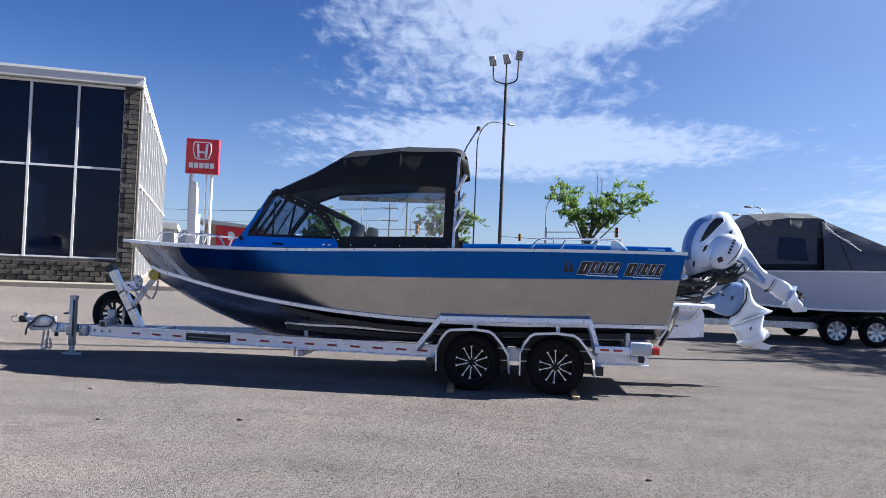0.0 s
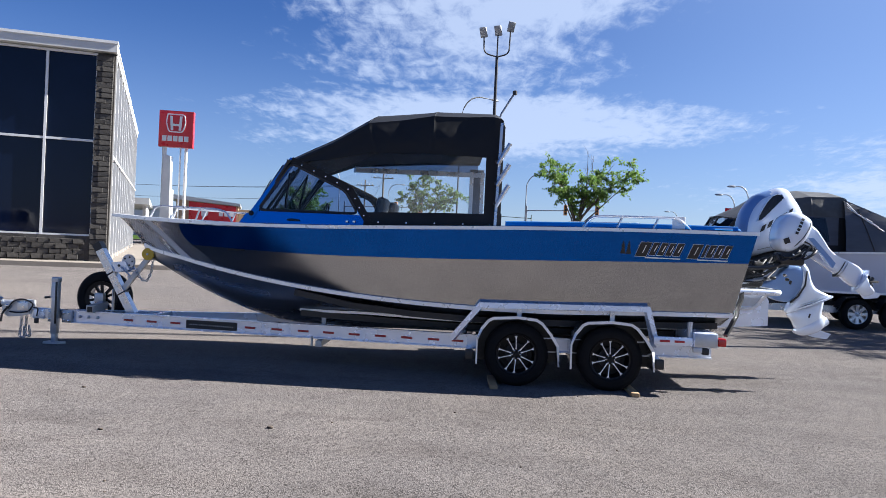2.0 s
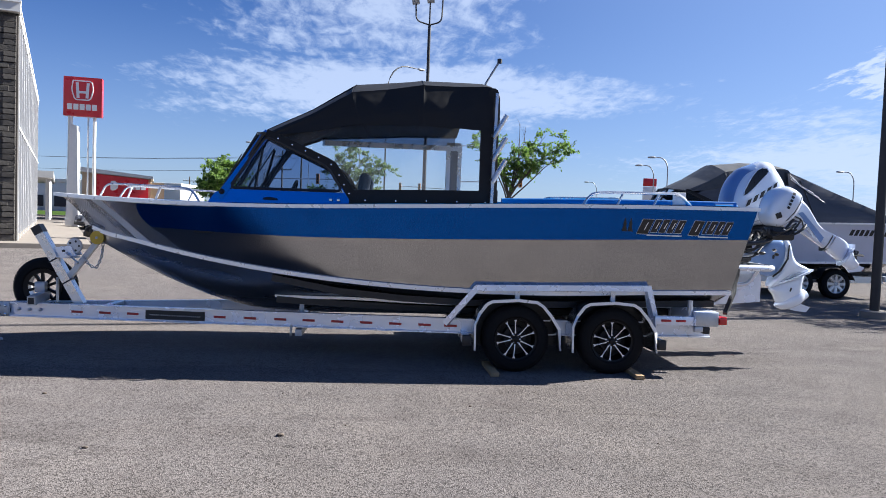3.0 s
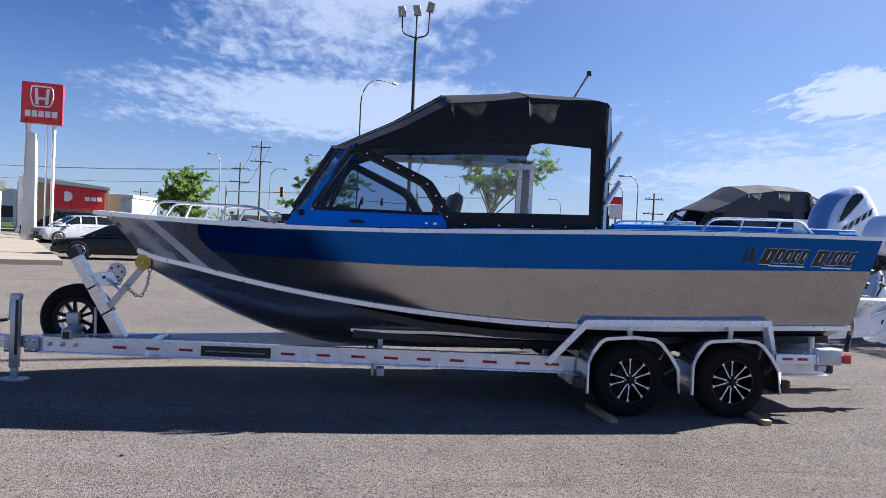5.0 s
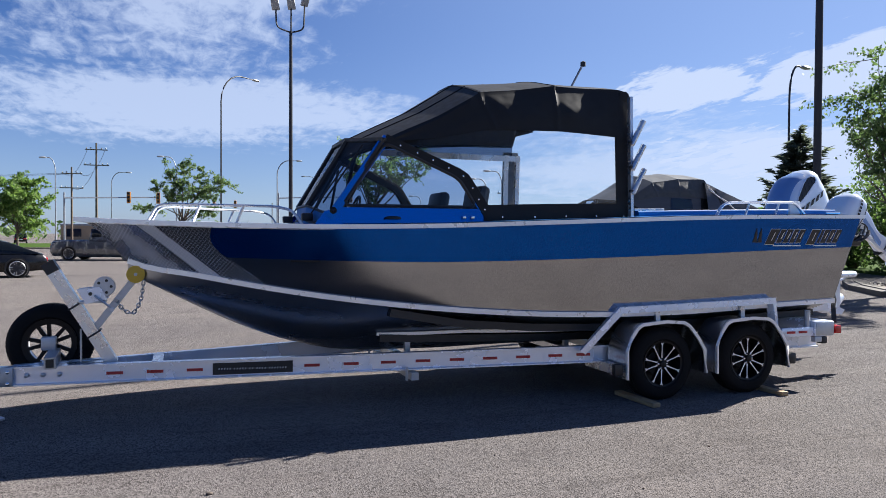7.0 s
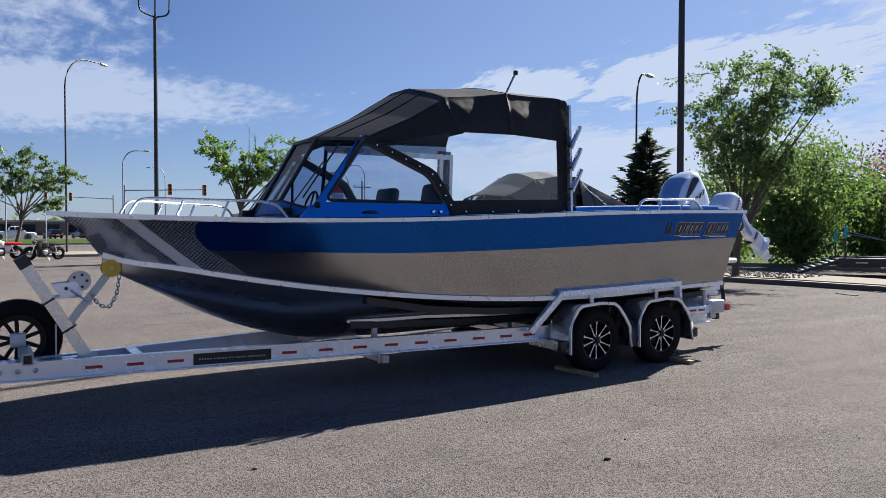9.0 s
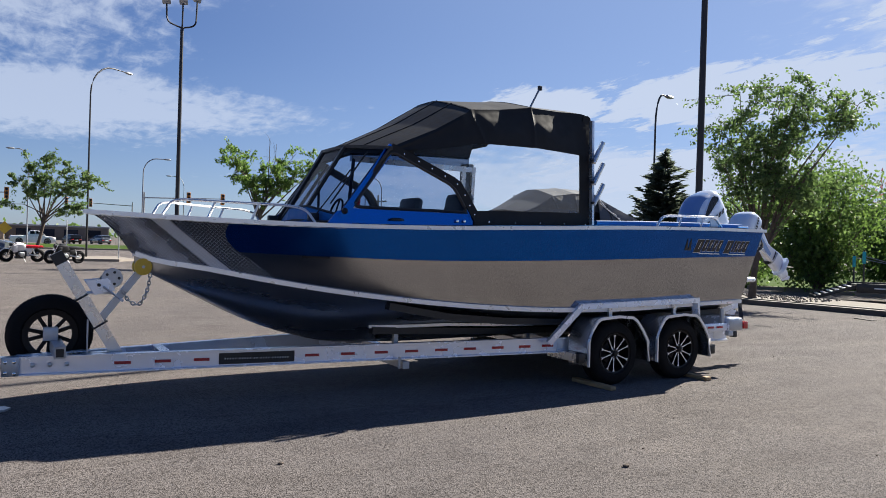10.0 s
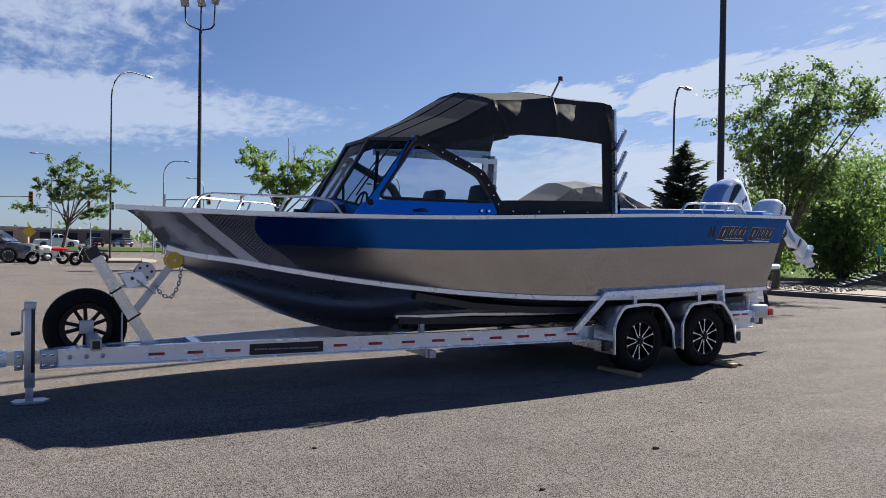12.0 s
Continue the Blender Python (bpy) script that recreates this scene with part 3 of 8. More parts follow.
boat = thing("motor_boat", (-1.2, YC, 0.42), "blue and bare aluminium motor boat with black soft top", "boat")
for s in (-1, 1):
    bm = grid(B(), skin(plate_x, transom_x, lambda x: 0.0, paint_u, s))
    part("topside_band", bm, BLUE, boat, "glossy blue painted band")
    bm = grid(B(), skin(plate_x, transom_x, paint_u, lambda x: 1.0, s, nu=12))
    part("lower_side", bm, HULL, boat, "satin bare aluminium side")
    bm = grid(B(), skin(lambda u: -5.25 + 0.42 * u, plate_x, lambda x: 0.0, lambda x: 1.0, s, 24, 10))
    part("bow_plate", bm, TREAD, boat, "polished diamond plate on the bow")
    # bottom from chine to keel, with a spray strake
    rows = []
    for i in range(61):
        x = -4.8 + (transom_x(1.0) + 4.8) * i / 60
        c = Vector((x, YC + s * chine_b(x), chine_z(x)))
        k = Vector((x, YC, keel_z(x)))
        belly = 0.10 * max(0.0, min(1.0, (-1.8 - x) / 1.5))
        row = []
        for j in range(9):
            f = j / 8
            p = c.lerp(k, f)
            p.z -= belly * math.sin(math.pi * f)
            row.append(p)
        rows.append(row)
    part("bottom", grid(B(), rows), HULL_BOTTOM, boat, "dull bare aluminium bottom")
    part("chine_strip", sweep(B(), [side(x, 1.0, s) + Vector((0, s * 0.008, 0.0)) for x in np.linspace(-4.8, transom_x(1.0), 50)], 0, square=(0.03, 0.045)), WELD, boat, "bright aluminium strip along the chine")
    st = []
    for x in np.linspace(-2.62, 2.3, 30):
        c, k = Vector((x, YC + s * chine_b(x), chine_z(x))), Vector((x, YC, keel_z(x)))
        belly = 0.10 * max(0.0, min(1.0, (-1.8 - x) / 1.5))
        p = c.lerp(k, 0.48)
        p.z -= belly * math.sin(math.pi * 0.48) + 0.012
        st.append(p)
    part("spray_strake", sweep(B(), st, 0, square=(0.05, 0.03)), WELD, boat)
    part("gunwale", sweep(B(), [side(x, 0.0, s) + Vector((0, s * 0.018, 0.0)) for x in np.linspace(-5.22, 2.56, 60)], 0, square=(0.06, 0.038)), WELD, boat, "bright aluminium gunwale rail")
    # inner side and side deck
    rows = []
    for i in range(41):
        x = -3.05 + 5.5 * i / 40
        b, z = sheer_b(x), sheer_z(x)
        rows.append([(x, YC + s * (b - 0.01), z + 0.026), (x, YC + s * (b - 0.20), z + 0.03), (x, YC + s * (b - 0.22), z - 0.02), (x, YC + s * (b - 0.36), 1.30)])
    part("side_deck", grid(B(), rows), BLUE_DECK, boat, "blue painted side deck")
tr = [[side(transom_x(u), u, s) for s in (-1, 1)] for u in (0, 0.35, 0.7, 1.0)]
tr.append([Vector((2.40, YC - 0.5, 0.66)), Vector((2.40, YC + 0.5, 0.66))])
tr.append([Vector((2.40, YC - 0.02, 0.47)), Vector((2.40, YC + 0.02, 0.47))])
part("transom", grid(B(), tr, (-0.04, 0, 0)), HULL, boat)
rows = [[(x, YC - chine_b(x) + 0.06, 1.10), (x, YC + chine_b(x) - 0.06, 1.10)] for x in np.linspace(-2.7, 2.4, 12)]
part("cockpit_floor", grid(B(), rows, (0, 0, -0.03)), VINYL, boat)
rows = []
for x in np.linspace(-5.2, -3.05, 24):
    b, z = max(sheer_b(x) - 0.015, 0.002), sheer_z(x)
    rows.append([(x, YC + f * b, z + 0.004 + 0.03 * min(1.0, b / 0.6) * (1 - f * f)) for f in (-1, -0.6, -0.2, 0.2, 0.6, 1)])
part("foredeck", grid(B(), rows, (0, 0, -0.03)), ALU, boat, "bare aluminium foredeck")

# ---- cabin, soft top and deck fittings of the boat ----
ys_near = curve([-3.3, -3.14, -2.65, -1.8, -1.0, -0.2], [0.36, 0.335, 0.28, 0.20, 0.17, 0.16])


def wall_at(x, z, s, out=0.0):
    """A place on the cabin's side: s -1 on one side, 1 on the other."""
    lean = 0.05 * max(0.0, z - 1.75)
    return Vector((x, YC + s * (YC - ys_near(x) - lean + out), z))


def plate(outline, s, out=0.0, thick=0.012):
    return slab(B(), [wall_at(x, z, s, out) for x, z in outline], (0, -s * thick, 0))


def sheet(pts):
    """A clear pane set in its gasket."""
    bm = B()
    bm.faces.new([bm.verts.new(p) for p in pts])
    return bm


def band(pts, width, s, out, thick=0.012):
    """A strip of cloth along a line on the cabin's side."""
    rows = []
    for i, (x, z) in enumerate(pts):
        a, b = pts[max(i - 1, 0)], pts[min(i + 1, len(pts) - 1)]
        dx, dz = b[0] - a[0], b[1] - a[1]
        k = math.hypot(dx, dz)
        nx, nz = -dz / k * width / 2, dx / k * width / 2
        rows.append([wall_at(x + nx, z + nz, s, out), wall_at(x - nx, z - nz, s, out)])
    return grid(B(), rows, (0, -s * thick, 0))


WIN = [(p.x, p.z) for p in rounded([(-2.5, 0, 1.83), (-3.05, 0, 1.83), (-2.68, 0, 2.385), (-2.02, 0, 2.085), (-1.86, 0, 1.83), (-2.5, 0, 1.83)], 0.07, 4)[:-1]]
for s in (-1, 1):
    base = [(x, sheer_z(x) - 0.03) for x in np.linspace(-3.32, -1.70, 8)]
    part("cabin_side", plate([*base, (-1.72, 1.80), (-1.86, 1.815), (-3.06, 1.815), (-3.20, 1.78)], s, -0.002, 0.02), BLUE, boat, "blue painted cabin side")
    # post and window surround: blue on the near side, black on the far
    part("corner_post", sweep(B(), [wall_at(-3.16, 1.72, s, -0.01), wall_at(-2.66, 2.43, s, -0.01)], 0, square=(0.035, 0.075)), BLUE if s < 0 else BLACK, boat)
    pane = part("side_window", sheet([wall_at(x, z, s, -0.010) for x, z in WIN]), TINTED, boat, "tinted cabin side window")
    part("gasket", sweep(B(), [wall_at(x, z, s, 0.002) for x, z in WIN], 0.017, 6, closed=True), BLACK, pane)
    part("window_frame", sweep(B(), rounded([wall_at(-3.10, 1.80, s, -0.006), wall_at(-2.69, 2.425, s, -0.006), wall_at(-1.995, 2.105, s, -0.006), wall_at(-1.80, 1.795, s, -0.006)], 0.05), 0, square=(0.02, 0.055)), BLUE if s < 0 else BLACK, boat, "window surround, blue near, black far")
    part("snap_strip", band([(-2.68, 2.415), (-2.35, 2.275), (-2.03, 2.135), (-1.965, 2.095), (-1.93, 2.045), (-1.82, 1.875), (-1.72, 1.72)], 0.085, s, 0.014), CANVAS, boat, "black cloth strip with snaps")
    for k, (x, z) in enumerate([(-2.55, 2.36), (-2.40, 2.30), (-2.26, 2.24), (-2.12, 2.175), (-1.985, 2.105), (-1.90, 2.00), (-1.845, 1.90), (-1.79, 1.81), (-1.62, 1.745), (-1.30, 1.75), (-0.98, 1.76), (-0.66, 1.765), (-0.36, 1.77)]):
        part("snap", lathe(B(), [(0, 0.009), (0.006, 0.008), (0.007, 0.0005)], wall_at(x, z, s, 0.016), "y", 8, s), CHROME, boat)
    part("clear_curtain", sheet([wall_at(x, z, s, -0.004) for x, z in [(-2.52, 2.36), (-1.98, 2.12), (-1.76, 1.85), (-0.41, 1.87), (-0.41, 2.62), (-1.70, 2.62), (-2.2, 2.5)]]), CLEAR, boat, "clear vinyl side curtain")
    sk = [[wall_at(x, lo, s, 0.012), wall_at(x, hi, s, 0.012)] for x, lo, hi in ((-1.79, 1.70, 1.85), (-1.4, 1.715, 1.865), (-0.9, 1.73, 1.88), (-0.45, 1.74, 1.89), (-0.23, 1.745, 1.90))]
    part("curtain_skirt", grid(B(), sk, (0, -s * 0.012, 0)), CANVAS, boat, "black cloth skirt of the curtain")
    rp = [[wall_at(x, z, s, 0.012) for x in ((-0.43, -0.34, -0.24) if s < 0 else (-0.63, -0.54, -0.43))] for z in (1.75, 2.0, 2.3, 2.6)]
    # the far edge is greyed as though sun came through its cloth
    part("curtain_edge", grid(B(), rp, (0, -s * 0.012, 0)), CANVAS if s < 0 else CANVAS_SUNLIT, boat, "black cloth rear edge of the curtain, far one greyed for sunlight")

# roof and its draped sides
RX = [-2.70, -2.2, -1.78, -1.05, -0.24]


def taut(zs):
    """Cloth pulled straight from the windscreen to the first hoop, easing over the roof behind it."""
    return lambda x: float(np.interp(x, RX, zs))


edge_z = taut([2.405, 2.64, 2.885, 2.985, 3.005])
mid_z = taut([2.49, 2.785, 3.10, 3.178, 3.172])
low_z = lambda x: float(np.interp(x, [-2.70, -2.2, -1.74, -1.0, -0.24], [2.385, 2.44, 2.535, 2.55, 2.515]))


def tuck(x):
    """How far the roof's edge lies inside the wall, by the round of the shoulder."""
    return float(np.interp(x, [-2.7, -1.9, -1.8, -1.4, -1.05, -0.65, -0.3, -0.24], [0.0, 0.03, 0.055, 0.088, 0.066, 0.088, 0.05, 0.04]))


FOLDS = [((-1.72, 2.88), (-1.50, 2.64), 0.020), ((-1.66, 2.82), (-1.22, 2.68), 0.016), ((-1.12, 2.86), (-1.32, 2.70), 0.014), ((-1.60, 2.70), (-1.10, 2.64), 0.010), ((-1.0, 2.72), (-0.52, 2.86), 0.018), ((-0.96, 2.68), (-0.42, 2.74), 0.014), ((-0.36, 2.88), (-0.66, 2.70), 0.014), ((-0.90, 2.80), (-0.62, 2.90), 0.010), ((-2.3, 2.56), (-1.84, 2.80), 0.008), ((-2.1, 2.50), (-1.82, 2.66), 0.010)]


def creases(x, z):
    """Taut ridges of the cloth that run slantwise between the hoops."""
    out = 0.0
    for (xa, za), (xb, zb), h in FOLDS:
        dx, dz = xb - xa, zb - za
        f = max(0.0, min(1.0, ((x - xa) * dx + (z - za) * dz) / (dx * dx + dz * dz)))
        d = math.hypot(x - xa - f * dx, z - za - f * dz)
        out += 0.34 * h * math.sin(math.pi * (0.12 + 0.76 * f)) * math.exp(-(d / 0.05) ** 2)
    return out


rows = []
for i in range(141):
    x = -2.70 + 2.47 * i / 140
    row = []
    for s in (-1, 1):
        drape = []
        for j in range(25):
            f = j / 24
            hem = low_z(x) if s < 0 else float(np.interp(x, [-2.70, -2.25, -1.2, -0.50, -0.46, -0.24], [2.385, 2.56, 2.64, 2.66, 2.80, 2.86]))
            z = hem + (edge_z(x) - 0.03 - 0.09 * (1 - math.sqrt(1 - min(1.0, max(0.0, (x + 0.40) / 0.17)) ** 2)) - hem) * f
            loose = 0.35 + 0.65 * max(0.0, 1 - abs(x + 1.0) / 0.8)
            fold = loose * (0.016 * noise.noise((x * 1.8 + z * 2.6 + s * 5, z * 2.4 - x * 1.4, 3.1)) + 0.008 * abs(noise.noise((x * 4.0 - z * 3.5, z * 3.0 + x * 1.5, 1.7)))) + 0.002 * noise.noise((x * 14, z * 17, 2.2)) + creases(x, z)
            seam = 0.007 * sum(math.exp(-((x - q - g * (1 - f)) / 0.018) ** 2) for q, g in ((-1.80, 0.13), (-1.05, 0.0)))
            sag = 0.03 * math.sin(math.pi * f)
            lean_in = tuck(x) * max(0.0, (f - 0.2) / 0.8) ** 1.6
            drape.append(wall_at(x, z, s, fold * (1 - f ** 4) + seam + 0.015 - sag * 0.3 - lean_in))
        row.append(drape)
    top = []
    hw = YC - ys_near(x) - 0.05 - tuck(x)
    for j in range(25):
        f = -1 + 2 * j / 24
        z = mid_z(x) - (mid_z(x) - edge_z(x)) * max(0.0, (abs(f) - 0.15) / 0.85) ** 1.3
        z += 0.006 * noise.noise((x * 2.2, f * 3, 7.0)) + 0.002 * sum(math.exp(-((x - q) / 0.03) ** 2) for q in (-1.80, -1.05, -0.3))
        z -= 0.11 * (1 - math.sqrt(1 - min(1.0, max(0.0, (x + 0.40) / 0.17)) ** 2))
        z -= 0.004 * max(0.0, math.sin(math.pi * (x + 1.80) / 0.75)) * (x < -1.05) + 0.001 * max(0.0, math.sin(math.pi * (x + 1.05) / 0.75)) * (x > -1.05)
        bow = 0.17 * (1 - f * f) * max(0.0, 1 - (x + 2.70) / 0.92)
        top.append(Vector((x - bow, YC + f * hw, z)))
    rows.append(row[0] + top + row[1][::-1])
top_cloth = part("soft_top", grid(B(), rows), CANVAS, boat, "black soft top with seams and sagging folds")
smooth(top_cloth.data, 17)
part("vinyl_flap", sheet([wall_at(x, z, 1, -0.02) for x, z in ((-2.28, 2.48), (-0.52, 2.49), (-0.52, 2.68), (-1.2, 2.66), (-2.28, 2.58))]), SMOKED, boat, "smoked vinyl flap under the far hem")
part("far_frame_rail", sweep(B(), [wall_at(x, 2.52, 1, -0.03) for x in (-2.25, -1.6, -0.9, -0.42)], 0, square=(0.03, 0.065)), ALU, boat, "aluminium rail of the far top frame")
for x in (-0.60, -0.45):
    part("far_frame_post", sweep(B(), [wall_at(x, 1.72, 1, -0.03), wall_at(x, 2.56, 1, -0.03)], 0, square=(0.05, 0.035)), ALU, boat)


def along_roof(i, j):
    return rows[i][j] + Vector((0, 0, 0.001))


for q in (-1.80, -1.05):
    i = round((q + 2.70) / 2.47 * 140)
    line = [along_roof(i, j) for j in range(25, 50)]
    part("hoop_piping", sweep(B(), line, 0.005, 6), CANVAS, top_cloth, "sewn piping over a hoop")
for j in (30, 34, 40):
    part("batten_seam", sweep(B(), [along_roof(i, j) for i in range(0, 53, 4)], 0.007, 6), CANVAS, top_cloth)
# a rolled curtain hanging from the roof at the rear
part("rolled_curtain", sweep(B(), [(-0.30, ys_near(-0.3) + 0.08, 2.93)] + [(-0.27, YC + f * 0.95, 3.0 - 0.1 * abs(f)) for f in (-0.8, -0.4, 0, 0.4, 0.8)] + [(-0.30, 2 * YC - ys_near(-0.3) - 0.08, 2.93)], 0.055, 10), CANVAS, boat, "rolled-up rear curtain")

# windscreen: a centre pane and two side panes, in black frames, on a blue sill
SB = [Vector(p) for p in ((-3.135, 0.40, 1.745), (-3.25, 0.99, 1.845), (-3.25, 1.55, 1.845), (-3.135, 2 * YC - 0.40, 1.745))]
ST = [Vector(p) for p in ((-2.70, 0.275, 2.405), (-2.875, 0.97, 2.475), (-2.875, 1.57, 2.475), (-2.70, 2 * YC - 0.275, 2.405))]
for k in range(3):
    a, b, c, d = SB[k], SB[k + 1], ST[k + 1], ST[k]
    screen = part("windscreen_pane", sheet([a, b, c, d]), SCREEN, boat, "tinted windscreen pane")
    part("gasket", sweep(B(), [a, b, c, d], 0.017, 6, closed=True), BLACK, screen)
    low = [Vector((p.x - 0.03, p.y, sheer_z(p.x) + 0.02)) for p in (a, b)]
    part("screen_sill", slab(B(), [low[0], low[1], b, a], (0.02, 0, 0)), BLUE_DECK, boat, "blue painted windscreen sill")
for k in (1, 2):
    part("screen_post", sweep(B(), [SB[k], ST[k]], 0, square=(0.055, 0.035)), BLACK, boat)
part("screen_top_rail", sweep(B(), ST, 0, square=(0.05, 0.03)), BLACK, boat)
# tubes of the walk-through gate behind the glass
for y0, y1 in ((0.50, 0.92), (2 * YC - 0.50, 2 * YC - 0.92)):
    part("screen_brace", sweep(B(), [(-3.02, y0, 1.80), (-2.80, y1, 2.34)], 0.018, 8), BLACK, boat)
    part("screen_brace", sweep(B(), [(-2.74, y0, 2.28), (-2.90, y1, 1.84)], 0.014, 8), BLACK, boat)
part("dash", grid(B(), [[(-3.24, YC - 0.80, 1.69), (-3.30, YC, 1.72), (-3.24, YC + 0.80, 1.69)], [(-2.75, YC - 0.86, 1.74), (-2.72, YC, 1.78), (-2.75, YC + 0.86, 1.74)], [(-2.70, YC - 0.75, 1.25), (-2.70, YC, 1.25), (-2.70, YC + 0.75, 1.25)]], (0.02, 0, -0.02)), BLACK, boat)
for y, tip in ((0.72, 0.42), (2.0, 1.7)):
    w = part("wiper", sweep(B(), [(-3.27, y, 1.745), (-2.98, y - 0.16, 2.20)], 0.007, 6), BLACK, boat)
    part("wiper_blade", sweep(B(), [(-3.17, y - 0.13, 1.86), (-2.83, y - 0.2, 2.38)], 0.009, 6), BLACK, w)
    part("wiper_motor", box(B(), (-3.34, y - 0.04, 1.70), (-3.24, y + 0.04, 1.77), 0.012), BLACK, w)
for s in (-1, 1):
    lamp = part("side_light", lathe(B(), [(0, 0.03), (0.012, 0.03), (0.016, 0.022), (0.017, 0.001)], wall_at(-3.13, 1.785, s, 0.0), "y", 14, s), GLOSS_BLACK, boat)
    part("lens", lathe(B(), [(0.014, 0.018), (0.022, 0.012), (0.023, 0.001)], wall_at(-3.13, 1.785, s, 0.0), "y", 12, s), DARK_GLASS, lamp)

# bow rails and rear rails
for s in (-1, 1):
    def deck(x, inset, up):
        return Vector((x, YC + s * max(sheer_b(x) - inset, 0.03), sheer_z(x) + up))
    rail = part("bow_rail", sweep(B(), rounded([deck(-4.62, 0.10, 0.02), deck(-4.55, 0.11, 0.15)] + [deck(x, 0.12, 0.17) for x in np.linspace(-4.45, -3.62, 8)] + [deck(-3.46, 0.10, 0.14), deck(-3.38, 0.10, 0.02)], 0.07), 0.012, 8), ALU, boat, "bright bow grab rail")
    for x in (-4.2, -3.85):
        part("stanchion", sweep(B(), [deck(x - 0.06, 0.11, 0.01), deck(x, 0.12, 0.165)], 0.011, 8), ALU, rail)
    rail = part("stern_rail", sweep(B(), rounded([deck(0.67, 0.12, 0.02), deck(0.76, 0.12, 0.14)] + [deck(x, 0.12, 0.15) for x in np.linspace(0.9, 1.55, 4)] + [deck(1.72, 0.12, 0.15), deck(1.86, 0.12, 0.02)], 0.07), 0.015, 8), ALU, boat, "bright aluminium stern grab rail")
    for x in (1.1, 1.5):
        part("stanchion", sweep(B(), [deck(x - 0.06, 0.12, 0.01), deck(x, 0.12, 0.145)], 0.012, 8), ALU, rail)
    part("mount_plate", box(B(), deck(1.66, 0.14, 0.01) - Vector((0, 0.006, 0)), deck(1.80, 0.14, 0.165) + Vector((0, 0.006, 0)), 0.003), WHITE, boat, "white accessory mounting plate")
    part("cleat", sweep(B(), [deck(2.1, 0.06, 0.04), deck(2.3, 0.06, 0.04)], 0.014, 8), CHROME, boat)
    rows = [[deck(x, 0.215, 0.02), deck(x, 0.215, 0.07), deck(x, 0.225, 0.082), deck(x, 0.27, 0.082), deck(x, 0.28, 0.07), deck(x, 0.28, 0.02)] for x in np.linspace(-0.18, 2.42, 16)]
    part("coaming", grid(B(), rows), BLUE_DECK, boat, "raised blue cockpit coaming")
part("engine_well_box", box(B(), (2.15, YC - 0.95, 1.55), (2.51, YC + 0.95, 1.865), 0.05), BLUE_DECK, boat, "blue stern well cover")

# rod rack at the back of the soft top
for s in (-1,):
    rack = part("rod_rack", sweep(B(), [wall_at(-0.30, 1.76, s, 0.05), wall_at(-0.27, 2.92, s, 0.03)], 0, square=(0.03, 0.05)), ALU, boat, "aluminium rack with three rod tubes")
    for z in (1.985, 2.215, 2.45):
        p = wall_at(-0.30, z, s, 0.085)
        part("rod_tube", sweep(B(), [p, p + Vector((0.13, 0, 0.235))], 0.026, 12), ALU, rack)
        part("clamp", box(B(), p + Vector((-0.03, -0.02, 0.01)), p + Vector((0.03, 0.02, 0.035)), 0.006), BLACK, rack)
ant = part("antenna", sweep(B(), [(-0.30, 1.36, 3.10), (-0.25, 1.36, 3.24), (-0.10, 1.37, 3.50)], 0.013, 8), POLE_GREY, boat, "short stern light mast")
part("lamp_head", lathe(B(), [(-0.03, 0.014), (-0.025, 0.03), (0.02, 0.03), (0.03, 0.012)], (-0.09, 1.372, 3.515), "z", 12), BLACK, ant)


# seats and wheel inside
def boat_seat(x, y):
    seat = part("seat", box(B(), (x - 0.22, y - 0.23, 1.42), (x + 0.24, y + 0.23, 1.55), 0.05), VINYL, boat, "dark vinyl helm seat")
    back_ = box(B(), (-0.06, -0.22, 0), (0.06, 0.22, 0.56), 0.05)
    bmesh.ops.transform(back_, matrix=pose(x + 0.22, y, 1.50, 0, 10, 0), verts=back_.verts)
    part("seat_back", back_, VINYL, seat)
    part("pedestal", lathe(B(), [(1.10, 0.16), (1.12, 0.16), (1.13, 0.04), (1.42, 0.04)], (x, y, 0), "z", 14), ALU, seat)


for x, y in ((-1.95, 0.72), (-1.95, 1.82)):
    boat_seat(x, y)
for y in (1.86,):
    ring = [(-2.60 + 0.05 * math.sin(t), y + 0.17 * math.cos(t), 1.83 + 0.16 * math.sin(t)) for t in (2 * math.pi * k / 20 for k in range(20))]
    wh = part("steering_wheel", sweep(B(), ring, 0.013, 6, closed=True), BLACK, boat)
    for k in range(3):
        part("spoke", sweep(B(), [(-2.60, y, 1.83), ring[(k * 20 // 3 + 5) % 20]], 0.01, 6), BLACK, wh)
part("helm_console", box(B(), (-2.72, 1.5, 1.12), (-2.50, 1.98, 1.78), 0.05), BLACK, boat)

# stern lettering as slanted plain blocks, and two tree shapes
def on_side(x, z, out):
    u = (sheer_z(x) - z) / (sheer_z(x) - chine_z(x))
    return side(x, u) + Vector((0, -out, 0))


def slanted(x0, x1, z0, z1, out, slant=0.06):
    return slab(B(), [on_side(x0, z0, out), on_side(x1, z0, out), on_side(x1 + slant, z1, out), on_side(x0 + slant, z1, out)], (0, 0.004, 0))


